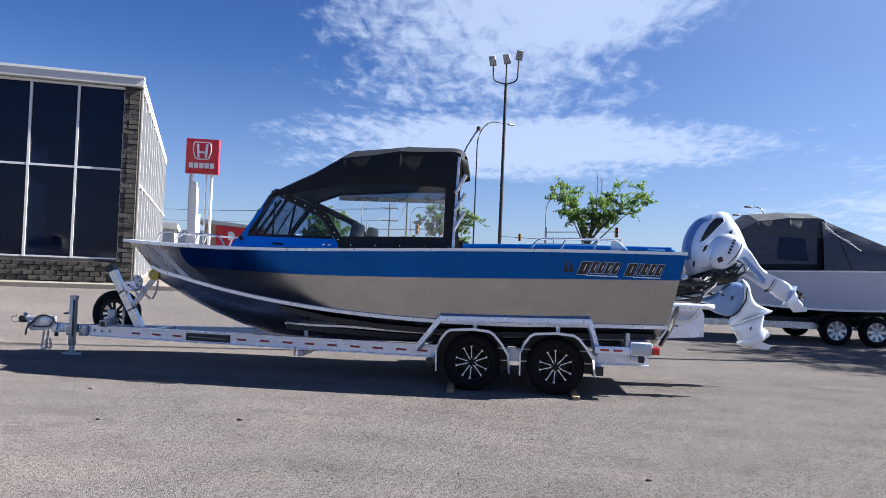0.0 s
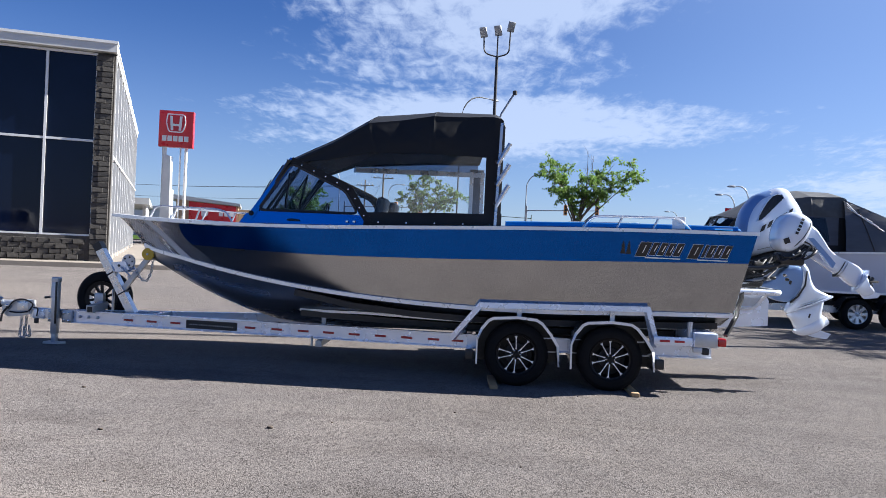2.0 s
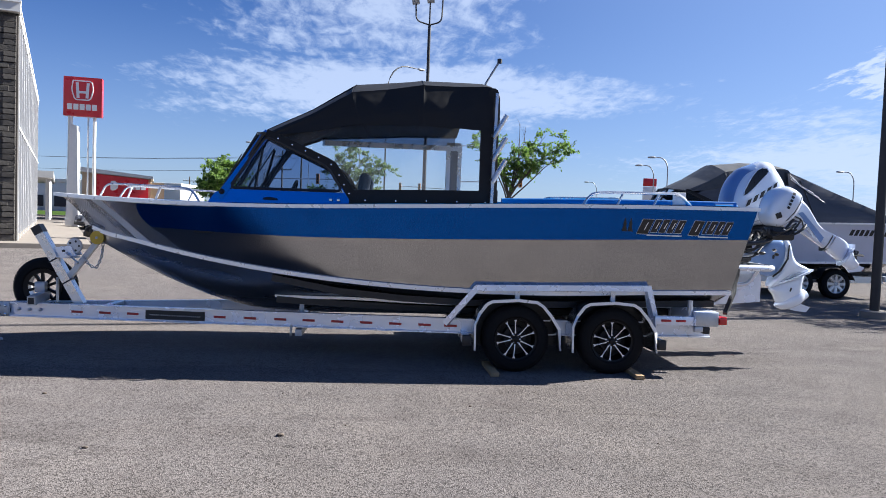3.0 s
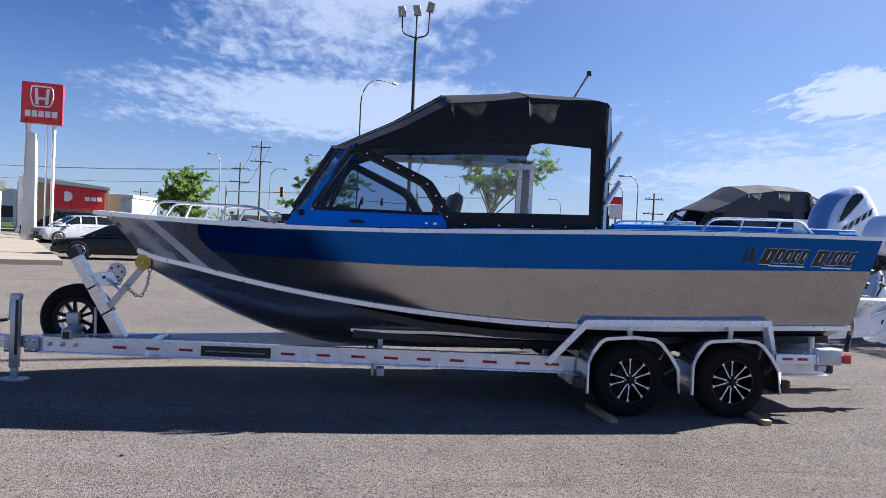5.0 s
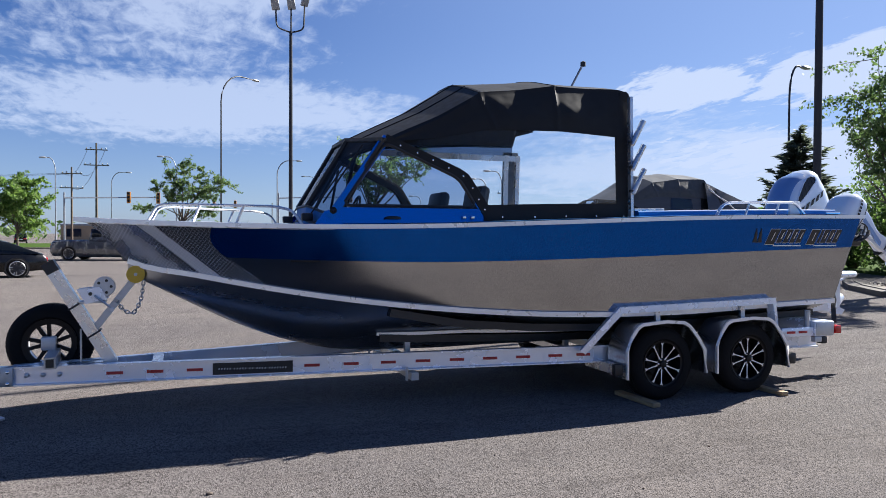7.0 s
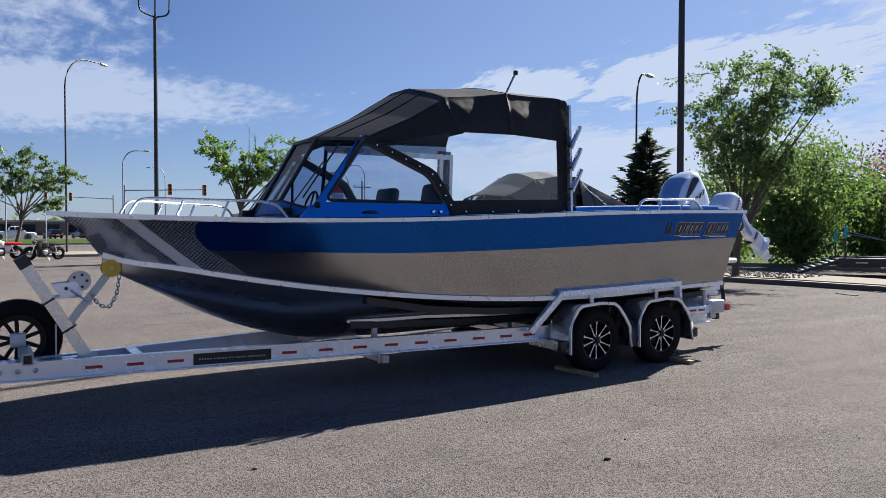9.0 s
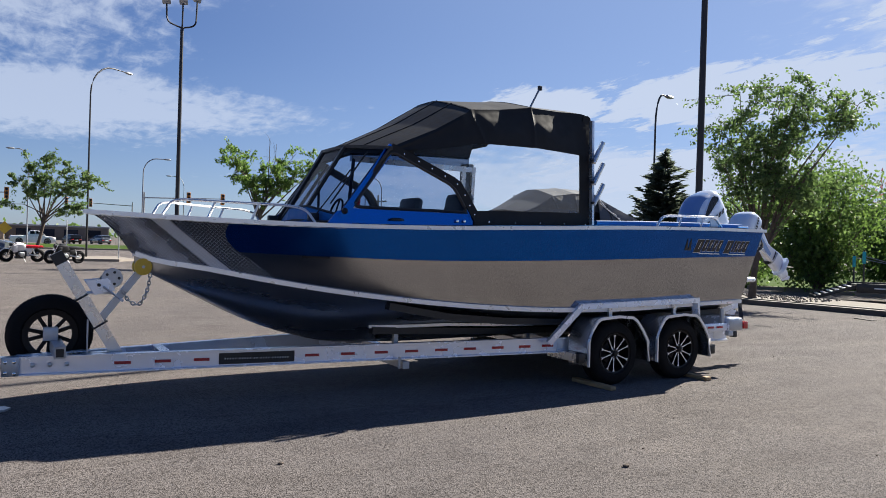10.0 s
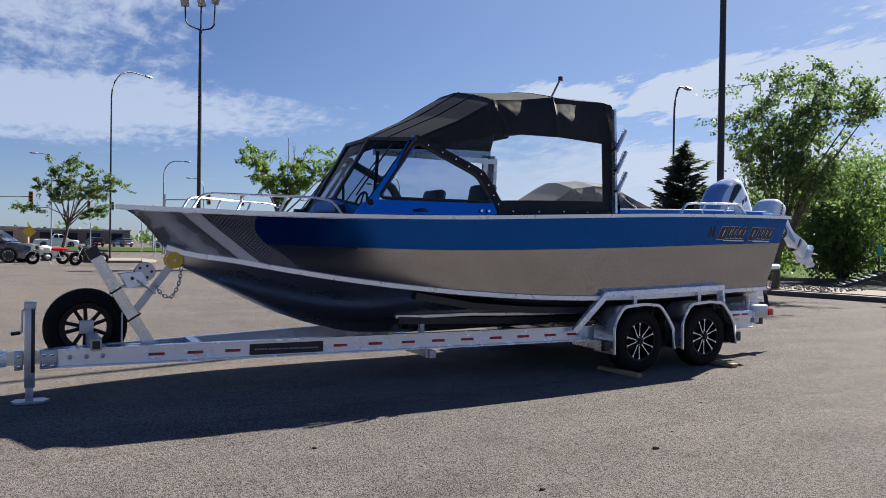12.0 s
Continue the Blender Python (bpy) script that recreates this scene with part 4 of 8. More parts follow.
LX = 1.245
for n_, w in ((0, 0.15), (1, 0.09), (2, 0.09), (3, 0.085), (4, 0.095), (6, 0.14), (7, 0.05), (8, 0.09), (9, 0.085), (10, 0.095)):
    w *= 0.90
    x0 = LX + 0.90 * (0, 0.157, 0.257, 0.357, 0.450, 0, 0.635, 0.792, 0.848, 0.945, 1.037)[n_]
    z0 = 1.500 if n_ in (0, 6) else 1.518
    lean = 0.06 * (z0 - 1.5) / 0.16
    rise = 0.06 * (1.655 - z0) / 0.16
    ob = part("letter_block", slanted(x0 + lean, x0 + w - 0.014 + lean, z0, 1.655, 0.006, rise), BLACK, boat, "slanted black letter block")
    part("pale_edge", slanted(x0 + lean - 0.004, x0 + w - 0.011 + lean, z0 - 0.004, 1.659, 0.003, rise), WELD, ob)
    if w > 0.06:
        part("pale_slit", slanted(x0 + lean + 0.45 * w + 0.015, x0 + lean + 0.45 * w + 0.024, z0 + 0.04, 1.625, 0.008, rise * 0.6), WELD, ob)
for x0, x1 in ((1.36, 1.745), (1.93, 2.265)):
    part("underline", slanted(x0, x1, 1.482, 1.494, 0.005, 0.0), WELD, boat)
for x0 in (1.11, 1.172):
    t = [on_side(x0 - 0.03, 1.52, 0.004), on_side(x0 + 0.03, 1.52, 0.004), on_side(x0 + 0.012, 1.59, 0.004), on_side(x0 + 0.02, 1.59, 0.004), on_side(x0, 1.665, 0.004), on_side(x0 - 0.02, 1.59, 0.004), on_side(x0 - 0.012, 1.59, 0.004)]
    part("tree_emblem", slab(B(), t, (0, 0.003, 0)), BLACK, boat)

def loft(sections, n=20, power=2.6):
    """A smooth body through sections (z, x centre, y centre, half length in x, half width in y)."""
    rows = []
    for z, cx, cy, a, b in sections:
        row = []
        for k in range(n + 1):
            t = 2 * math.pi * (k % n) / n
            c, s_ = math.cos(t), math.sin(t)
            row.append(Vector((cx + a * math.copysign(abs(c) ** (2 / power), c), cy + b * math.copysign(abs(s_) ** (2 / power), s_), z)))
        rows.append(row)
    bm = grid(B(), rows)
    bmesh.ops.remove_doubles(bm, verts=bm.verts, dist=1e-5)
    for z_ring in (rows[0], rows[-1]):
        vs = [min(bm.verts, key=lambda v: (v.co - p).length) for p in z_ring[:-1]]
        if len(set(vs)) == len(vs):
            bm.faces.new(vs)
    return bm


# small fittings on the side and cabin
part("hull_step_slot", slab(B(), [on_side(x, z, 0.004) for x, z in ((-3.46, 1.340), (-3.22, 1.338), (-3.22, 1.353), (-3.46, 1.356))], (0, 0.003, 0)), BLACK, boat, "narrow dark slot in the side")
for s in (-1, 1):
    part("deck_vent", loft([(1.716, -2.62, wall_at(-2.62, 1.72, s, 0.02).y, 0.075, 0.03), (1.735, -2.62, wall_at(-2.62, 1.72, s, 0.02).y, 0.065, 0.024), (1.742, -2.62, wall_at(-2.62, 1.72, s, 0.02).y, 0.03, 0.012)], 14), BLACK, boat, "small black deck vent")
    for x in (-1.98, -1.90):
        part("deck_clip", box(B(), wall_at(x, 1.722, s, 0.012) - Vector((0.015, 0.008, 0)), wall_at(x, 1.722, s, 0.012) + Vector((0.015, 0.008, 0.03)), 0.003), CHROME, boat)

# swim step and bracket under the outboards
part("swim_step", sweep(B(), rounded([(2.42, 0.40, 1.15), (2.98, 0.44, 1.15), (3.05, 0.60, 1.15), (3.05, YC * 2 - 0.60, 1.15), (2.98, YC * 2 - 0.44, 1.15), (2.42, YC * 2 - 0.40, 1.15)], 0.1), 0.035, 10), ALU_WHITE, boat, "white tubular swim step")
part("bracket", slab(B(), [(2.44, 0.62, 1.11), (2.92, 0.62, 1.10), (2.95, 0.62, 1.04), (2.95, 0.62, 0.75), (2.36, 0.62, 0.70)], (0, 1.30, 0)), ALU_WHITE, boat, "welded white motor bracket")
part("bracket_panel", slab(B(), [(2.50, 0.616, 1.07), (2.86, 0.616, 1.07), (2.80, 0.616, 0.98), (2.50, 0.616, 0.965)], (0, -0.006, 0)), GALV, boat, "grey recessed panel of the bracket")
part("bracket_tube", sweep(B(), rounded([(2.46, 0.60, 0.935), (2.78, 0.60, 0.945), (2.90, 0.60, 1.11)], 0.08), 0.02, 8), WHITE, boat)
part("bracket_slot", slab(B(), [(2.50, 0.616, 0.865), (2.62, 0.616, 0.87), (2.62, 0.616, 0.885), (2.50, 0.616, 0.88)], (0, -0.005, 0)), BLACK, boat)
part("tie_down_strap", sweep(B(), [(2.57, 0.42, 1.18), (2.535, 0.36, 1.06), (2.50, 0.34, 0.98), (2.455, 0.26, 0.88), (2.42, 0.24, 0.82), (2.30, 0.12, 0.665)], 0, square=(0.045, 0.03)), BLACK, boat, "black ratchet strap")


# ---- outboards ----
def closed_curve(pts, n=5):
    """A smooth closed line through corners (x, z)."""
    out = []
    for k in range(len(pts)):
        p0, p1, p2, p3 = (Vector(pts[(k + j - 1) % len(pts)]) for j in range(4))
        for q in range(n):
            t = q / n
            out.append(0.5 * (2 * p1 + (p2 - p0) * t + (2 * p0 - 5 * p1 + 4 * p2 - p3) * t * t + (3 * p1 - p0 - 3 * p2 + p3) * t ** 3))
    return out


class Shell:
    """A moulded body: an outline in x and z, swelling to a half width each side of y."""

    def __init__(self, outline, y, half, power=3.0):
        self.line = closed_curve(outline)
        self.mid = sum(self.line, Vector((0, 0))) / len(self.line)
        self.y, self.half, self.power = y, half, power

    def mesh(self, out=0.0):
        rows = []
        for k in range(-9, 10):
            v = math.sin(math.pi / 2 * k / 9)
            f = max(0.0, 1 - abs(v) ** self.power) ** (1 / self.power) if abs(k) < 9 else 0.0
            ring = [self.mid + (p - self.mid) * f for p in self.line]
            rows.append([Vector((p.x, self.y + v * (self.half + out), p.y)) for p in ring + ring[:1]])
        bm = grid(B(), rows)
        bmesh.ops.remove_doubles(bm, verts=bm.verts, dist=1e-5)
        return bm

    def at(self, x, z, s, out=0.0):
        """The place on the body's side at x, z."""
        d = Vector((x, z)) - self.mid
        a = math.atan2(d.y, d.x)
        edge = min(self.line, key=lambda p: abs((math.atan2(p.y - self.mid.y, p.x - self.mid.x) - a + math.pi) % (2 * math.pi) - math.pi))
        f = min(0.98, d.length / (edge - self.mid).length)
        return Vector((x, self.y + s * (self.half * (1 - f ** self.power) ** (1 / self.power) + out), z))

    def decal(self, upper, lower, s, out, n=6):
        return grid(B(), [[self.at(a[0] + (b[0] - a[0]) * f, a[1] + (b[1] - a[1]) * f, s, out) for f in np.linspace(0, 1, n)] for a, b in zip(upper, lower)])


def blades(centre, axis, r, material, parent):
    """Three twisted propeller blades about an axis in x and z."""
    c, a = Vector(centre), Vector((axis[0], 0, axis[1])).normalized()
    u = Vector((0, 1, 0))
    v = a.cross(u)
    for j in range(3):
        t0 = 2 * math.pi * j / 3 + 1.3
        rows = []
        for q in range(6):
            f = q / 5
            rr = 0.03 + (r - 0.03) * f
            wide = 0.55 * r * math.sin(math.pi * (0.2 + 0.76 * f))
            rows.append([c + a * (e * wide * 0.5) + (u * math.cos(t0 + e * wide / rr * 0.6) + v * math.sin(t0 + e * wide / rr * 0.6)) * rr for e in (-1, 0, 1)])
        part("blade", grid(B(), rows, (0.006, 0, 0.004)), material, parent)


def plate_across(a, b, half, thick):
    """A thin plate that leans from a to b in x and z, rounded at its corners."""
    def p(f, y):
        return Vector((a[0] + (b[0] - a[0]) * f, y, a[1] + (b[1] - a[1]) * f))
    return lambda y: slab(B(), [p(f, y + w * half) for f, w in ((0, -0.35), (0.2, -0.8), (0.45, -1), (0.85, -1), (1, -0.7), (1, 0.7), (0.85, 1), (0.45, 1), (0.2, 0.8), (0, 0.35))], (0, 0, thick))


# the large motor, tilted back about thirty degrees
MY = 1.62
main = thing("outboard_motor", (3.0, MY, 1.2), "large silver-white outboard motor, tilted up, black vents and blue-grey front", "outboard motor")
hood = Shell([(2.95, 1.53), (2.895, 1.78), (2.90, 1.98), (2.96, 2.175), (3.08, 2.335), (3.25, 2.415), (3.365, 2.46), (3.475, 2.44), (3.54, 2.36), (3.645, 2.21), (3.765, 1.95), (3.82, 1.82), (3.72, 1.73), (3.50, 1.665), (3.26, 1.61), (3.07, 1.545)], MY, 0.25, 3.2)
cowl = part("cowl", hood.mesh(), SILVER, main, "silver-white enamel cowl")
# the front panel wraps the cowl's leading edge
wrap = hood.mesh(0.004)
for v in wrap.verts:
    v.co.x, v.co.z = hood.mid.x + (v.co.x - hood.mid.x) * 1.008, hood.mid.y + (v.co.z - hood.mid.y) * 1.008


def on_front(c):
    near = min(hood.line, key=lambda p: abs((math.atan2(p.y - hood.mid.y, p.x - hood.mid.x) - math.atan2(c.z - hood.mid.y, c.x - hood.mid.x) + math.pi) % (2 * math.pi) - math.pi))
    return 1.76 < c.z and c.x < 3.24 and (Vector((c.x, c.z)) - hood.mid).length > 0.80 * (near - hood.mid).length


bmesh.ops.delete(wrap, geom=[f for f in wrap.faces if not on_front(f.calc_center_median())], context="FACES")
part("front_panel", wrap, SILVER_BLUE, cowl, "blue-grey front panel")
for s in (-1, 1):
    upper = [(3.068, 2.005), (3.082, 2.085), (3.125, 2.175), (3.18, 2.265), (3.25, 2.338), (3.31, 2.365), (3.362, 2.358), (3.382, 2.325)]
    lower = [(3.072, 2.0), (3.115, 2.022), (3.155, 2.062), (3.205, 2.115), (3.255, 2.172), (3.30, 2.222), (3.345, 2.268), (3.383, 2.312)]
    vent = part("side_vent", hood.decal(upper, lower, s, 0.005), BLACK, cowl, "black air vent")
    part("vent_rim", sweep(B(), [hood.at(*p, s, 0.004) for p in upper + lower[::-1]], 0.009, 6, closed=True), SILVER, cowl)
    for k in range(1, 7):
        a, b = upper[k], lower[k]
        part("vent_rib", sweep(B(), [hood.at(a[0] + (b[0] - a[0]) * f, a[1] + (b[1] - a[1]) * f, s, 0.008) for f in (0.05, 0.5, 0.95)], 0.004, 5), POLE_DARK, vent)
    for k in range(5):
        x0, z0 = 3.095 + 0.083 * k, 1.862 + 0.054 * k
        bar = [(x0, z0), (x0 + 0.052, z0 + 0.034), (x0 + 0.078, z0 + 0.118), (x0 + 0.026, z0 + 0.084)]
        part("badge_bar", hood.decal([bar[0], bar[3]], [bar[1], bar[2]], s, 0.008, 4), BLACK, cowl)
    part("cowl_seam", sweep(B(), [hood.at(x, z, s, 0.0) for x, z in ((2.955, 1.64), (3.10, 1.645), (3.30, 1.70), (3.50, 1.745), (3.70, 1.80))], 0.006, 6), POLE_GREY, cowl)
    part("cowl_latch", slab(B(), [hood.at(x, z, s, 0.004) for x, z in ((2.985, 1.66), (3.005, 1.66), (3.01, 1.73), (2.985, 1.74))], (0, s * 0.006, 0)), BLACK, cowl)
part("lower_cowl", Shell([(2.93, 1.50), (3.07, 1.55), (3.30, 1.62), (3.58, 1.69), (3.70, 1.66), (3.66, 1.52), (3.45, 1.42), (3.10, 1.38), (2.94, 1.42)], MY, 0.20).mesh(), BLACK, main, "black lower cowl")
part("swivel_bracket", Shell([(3.10, 1.17), (3.25, 1.24), (3.38, 1.32), (3.54, 1.44), (3.72, 1.45), (3.77, 1.27), (3.63, 1.02), (3.46, 0.99), (3.25, 1.08)], MY, 0.13, 5.0).mesh(), SILVER_BLUE, main, "blue-grey swivel bracket")
part("bracket_badge", slab(B(), [(3.535, MY - 0.136, 1.22), (3.565, MY - 0.136, 1.215), (3.575, MY - 0.136, 1.265), (3.545, MY - 0.136, 1.27)], (0, -0.004, 0)), BLACK, main)
part("pivot_gap", sweep(B(), [(3.76, MY - 0.14, 1.40), (3.74, MY - 0.15, 1.22), (3.66, MY - 0.14, 1.07), (3.57, MY - 0.12, 0.985)], 0.012, 6), BLACK, main)
part("midsection", Shell([(3.70, 1.50), (3.80, 1.45), (3.845, 1.30), (3.92, 1.18), (4.075, 1.105), (4.09, 1.06), (3.86, 0.95), (3.60, 0.84), (3.575, 0.90), (3.63, 1.0), (3.68, 1.2)], MY, 0.125, 3.5).mesh(), SILVER, main)
part("cavitation_plate", plate_across((3.57, 0.855), (4.115, 1.075), 0.16, 0.022)(MY), SILVER, main)
part("leg_band", plate_across((3.60, 0.905), (3.98, 1.06), 0.135, 0.012)(MY), GALV, main)
lower_unit = part("gearcase", Shell([(3.60, 0.84), (3.65, 0.74), (3.71, 0.63), (3.79, 0.57), (3.90, 0.58), (3.98, 0.66), (4.03, 0.76), (4.02, 0.87), (4.03, 1.03), (3.85, 0.95)], MY, 0.085, 3.0).mesh(), SILVER, main)
part("torpedo", Shell([(3.68, 0.595), (3.78, 0.555), (3.90, 0.575), (4.02, 0.635), (4.085, 0.73), (4.05, 0.83), (3.95, 0.80), (3.82, 0.73), (3.72, 0.67)], MY, 0.105, 2.2).mesh(), SILVER, lower_unit)
part("skeg", slab(B(), [(3.80, MY - 0.009, 0.58), (3.98, MY - 0.009, 0.65), (4.16, MY - 0.009, 0.592), (4.11, MY - 0.009, 0.525), (3.95, MY - 0.009, 0.54)], (0, 0.018, 0)), SILVER, lower_unit)
part("water_intake", slab(B(), [(3.825, MY - 0.094, 0.80), (3.84, MY - 0.094, 0.795), (3.855, MY - 0.094, 0.845), (3.84, MY - 0.094, 0.85)], (0, 0.03, 0)), BLACK, lower_unit)
hub = part("propeller_hub", sweep(B(), [(4.04, MY, 0.737), (4.105, MY, 0.765)], [0.07, 0.05], 14), SILVER, main)
part("motor_mount", box(B(), (2.58, 1.02, 1.18), (3.05, 2.10, 1.50), 0.05), BLACK, main, "black motor mount")
rnd = random.Random(5)
for k in range(13):
    y0 = 0.66 + 0.05 * k
    pts = [(2.48, y0 + 0.3, 1.34 + 0.02 * k), (2.66 + rnd.uniform(-0.06, 0.06), y0, 1.32 + rnd.uniform(-0.1, 0.16)), (2.95, y0 - 0.02, 1.34 + rnd.uniform(-0.1, 0.14)), (3.15 + rnd.uniform(-0.08, 0.1), y0 + 0.2, 1.50 + rnd.uniform(-0.08, 0.04)), (3.30, 1.45, 1.56)]
    part("rigging_hose", sweep(B(), rounded(pts, 0.12), rnd.uniform(0.009, 0.024), 7), BLACK, main)
for k in range(12):
    p = (rnd.uniform(2.66, 3.25), 0.66 + rnd.uniform(0, 0.25), rnd.uniform(1.26, 1.54))
    part("fitting", lathe(B(), [(0, 0.012), (0.02, 0.02), (0.05, 0.02), (0.07, 0.011)], p, rnd.choice("xyz"), 9), CHROME if k % 3 == 0 else BLACK, main)
part("tilt_ram", sweep(B(), [(2.62, 1.0, 1.21), (3.10, 1.0, 1.30)], 0.028, 10), GALV, main)

# the small kicker, tilted high
KY = 0.82
kick = thing("kicker_motor", (3.0, KY, 1.5), "small silver-white kicker outboard, tilted high on the stern", "outboard motor")
hood = Shell([(3.03, 1.81), (3.06, 1.95), (3.14, 2.06), (3.26, 2.105), (3.38, 2.06), (3.45, 1.98), (3.41, 1.83), (3.32, 1.70), (3.20, 1.625), (3.10, 1.64), (3.04, 1.71)], KY, 0.185, 4.0)
cowl = part("cowl", hood.mesh(), SILVER, kick, "silver-white enamel cowl")
for s in (-1, 1):
    part("cowl_panel", hood.decal([(3.085, 1.775), (3.145, 1.80)], [(3.11, 1.715), (3.17, 1.74)], s, 0.009, 4), BLACK, cowl, "dark square emblem")
    for k in range(5):
        x0, z0 = 3.225 + 0.016 * k, 1.845 + 0.040 * k
        part("badge_bar", hood.decal([(x0, z0 + 0.028), (x0 + 0.034, z0 + 0.016)], [(x0 - 0.010, z0), (x0 + 0.024, z0 - 0.012)], s, 0.008, 3), BLACK, cowl)
    part("cowl_seam", sweep(B(), [hood.at(x, z, s, 0.0) for x, z in ((3.13, 1.645), (3.24, 1.71), (3.32, 1.80), (3.385, 1.91), (3.405, 1.98))], 0.006, 6), BLACK, cowl)
leg = part("midsection", Shell([(3.30, 1.98), (3.42, 1.975), (3.52, 1.92), (3.61, 1.80), (3.70, 1.675), (3.835, 1.57), (3.925, 1.54), (4.095, 1.44), (4.02, 1.25), (3.85, 1.35), (3.745, 1.44), (3.62, 1.60), (3.49, 1.75), (3.38, 1.78), (3.27, 1.80)], KY, 0.075, 4.0).mesh(), SILVER, kick)
# blue-grey slab stands in for the shade of the leg's groove
part("leg_panel", slab(B(), [(3.42, KY - 0.078, 1.80), (3.48, KY - 0.078, 1.81), (3.75, KY - 0.078, 1.52), (3.72, KY - 0.078, 1.46), (3.60, KY - 0.078, 1.60)], (0, 0.02, 0)), SILVER_BLUE, leg, "blue-grey patch painted for shade along the leg")
for d in (0.0, 0.035):
    part("leg_band", plate_across((3.765 + d, 1.36 - 0.02 * d), (3.87 + d, 1.555 - 0.5 * d), 0.09, 0.010)(KY), BLACK if d == 0 else GALV, leg)
part("cavitation_plate", plate_across((4.0, 1.195), (4.14, 1.44), 0.12, 0.016)(KY), SILVER, kick)
lower_unit = part("gearcase", Shell([(4.02, 1.24), (4.09, 1.40), (4.15, 1.38), (4.19, 1.29), (4.25, 1.21), (4.20, 1.16), (4.12, 1.15)], KY, 0.055, 2.4).mesh(), SILVER, kick)
part("skeg", slab(B(), [(4.06, KY - 0.008, 1.20), (4.135, KY - 0.008, 1.112), (4.29, KY - 0.008, 1.13), (4.325, KY - 0.008, 1.175), (4.20, KY - 0.008, 1.22)], (0, 0.016, 0)), SILVER, lower_unit)
prop = part("propeller_hub", sweep(B(), [(4.17, KY, 1.28), (4.23, KY, 1.37)], [0.035, 0.02], 12), BLACK, kick)
blades((4.20, KY, 1.33), (0.55, 0.84), 0.12, RUBBER, prop)
part("clamp_bracket", box(B(), (3.10, KY - 0.12, 1.47), (3.38, KY + 0.12, 1.63), 0.03), BLACK, kick)
part("swivel_arm", sweep(B(), [(3.36, KY - 0.10, 1.64), (3.56, KY - 0.10, 1.52), (3.74, KY - 0.09, 1.41)], 0, square=(0.05, 0.03)), WHITE, kick, "white steering arm")
for k in range(6):
    pts = [(3.02 + 0.05 * k, KY - 0.05, 1.60), (3.10 + 0.05 * k, KY - 0.16, 1.52 + rnd.uniform(-0.04, 0.04)), (3.22 + 0.05 * k, KY - 0.14, 1.58 + rnd.uniform(-0.03, 0.05)), (3.36 + 0.03 * k, KY - 0.10, 1.66 + rnd.uniform(-0.03, 0.06))]
    part("cable", sweep(B(), rounded(pts, 0.06), rnd.uniform(0.007, 0.015), 6), BLACK, kick)
part("tilt_loop", sweep(B(), rounded([(3.37, KY - 0.09, 1.76), (3.44, KY - 0.13, 1.72), (3.47, KY - 0.13, 1.62), (3.40, KY - 0.12, 1.58)], 0.05), 0.009, 6), BLACK, kick)
for k in range(5):
    part("fitting", lathe(B(), [(0, 0.010), (0.015, 0.017), (0.04, 0.017), (0.05, 0.009)], (rnd.uniform(3.1, 3.45), KY - 0.15, rnd.uniform(1.50, 1.64)), "y", 8), CHROME, kick)

# ---- trailer ----
trailer = thing("boat_trailer", (-1.2, YC, 0.0), "tandem-axle bare aluminium boat trailer with twin fenders", "trailer")


def rail_y(x):
    return 0.80 - 0.17 * (x + 3.4) if x < -0.35 else 0.2815 - 0.02 * (x + 0.35)


def rail_z(x):
    return 0.350 + 0.0137 * (x + 5.7)


def beam(pts, h, flange, web, s):
    """An I-beam along points of its middle line."""
    prof = [(-flange / 2, -h / 2), (flange / 2, -h / 2), (flange / 2, -h / 2 + web), (web / 2, -h / 2 + web * 1.4), (web / 2, h / 2 - web * 1.4), (flange / 2, h / 2 - web), (flange / 2, h / 2), (-flange / 2, h / 2), (-flange / 2, h / 2 - web), (-web / 2, h / 2 - web * 1.4), (-web / 2, -h / 2 + web * 1.4), (-flange / 2, -h / 2 + web)]
    bm = B()
    rings = [[bm.verts.new(Vector(p) + Vector((0, s * a, b))) for a, b in prof] for p in pts]
    for a, b in zip(rings, rings[1:]):
        for j in range(len(prof)):
            bm.faces.new((a[j], a[(j + 1) % len(prof)], b[(j + 1) % len(prof)], b[j]))
    bm.faces.new(rings[0]), bm.faces.new(rings[-1][::-1])
    return bm


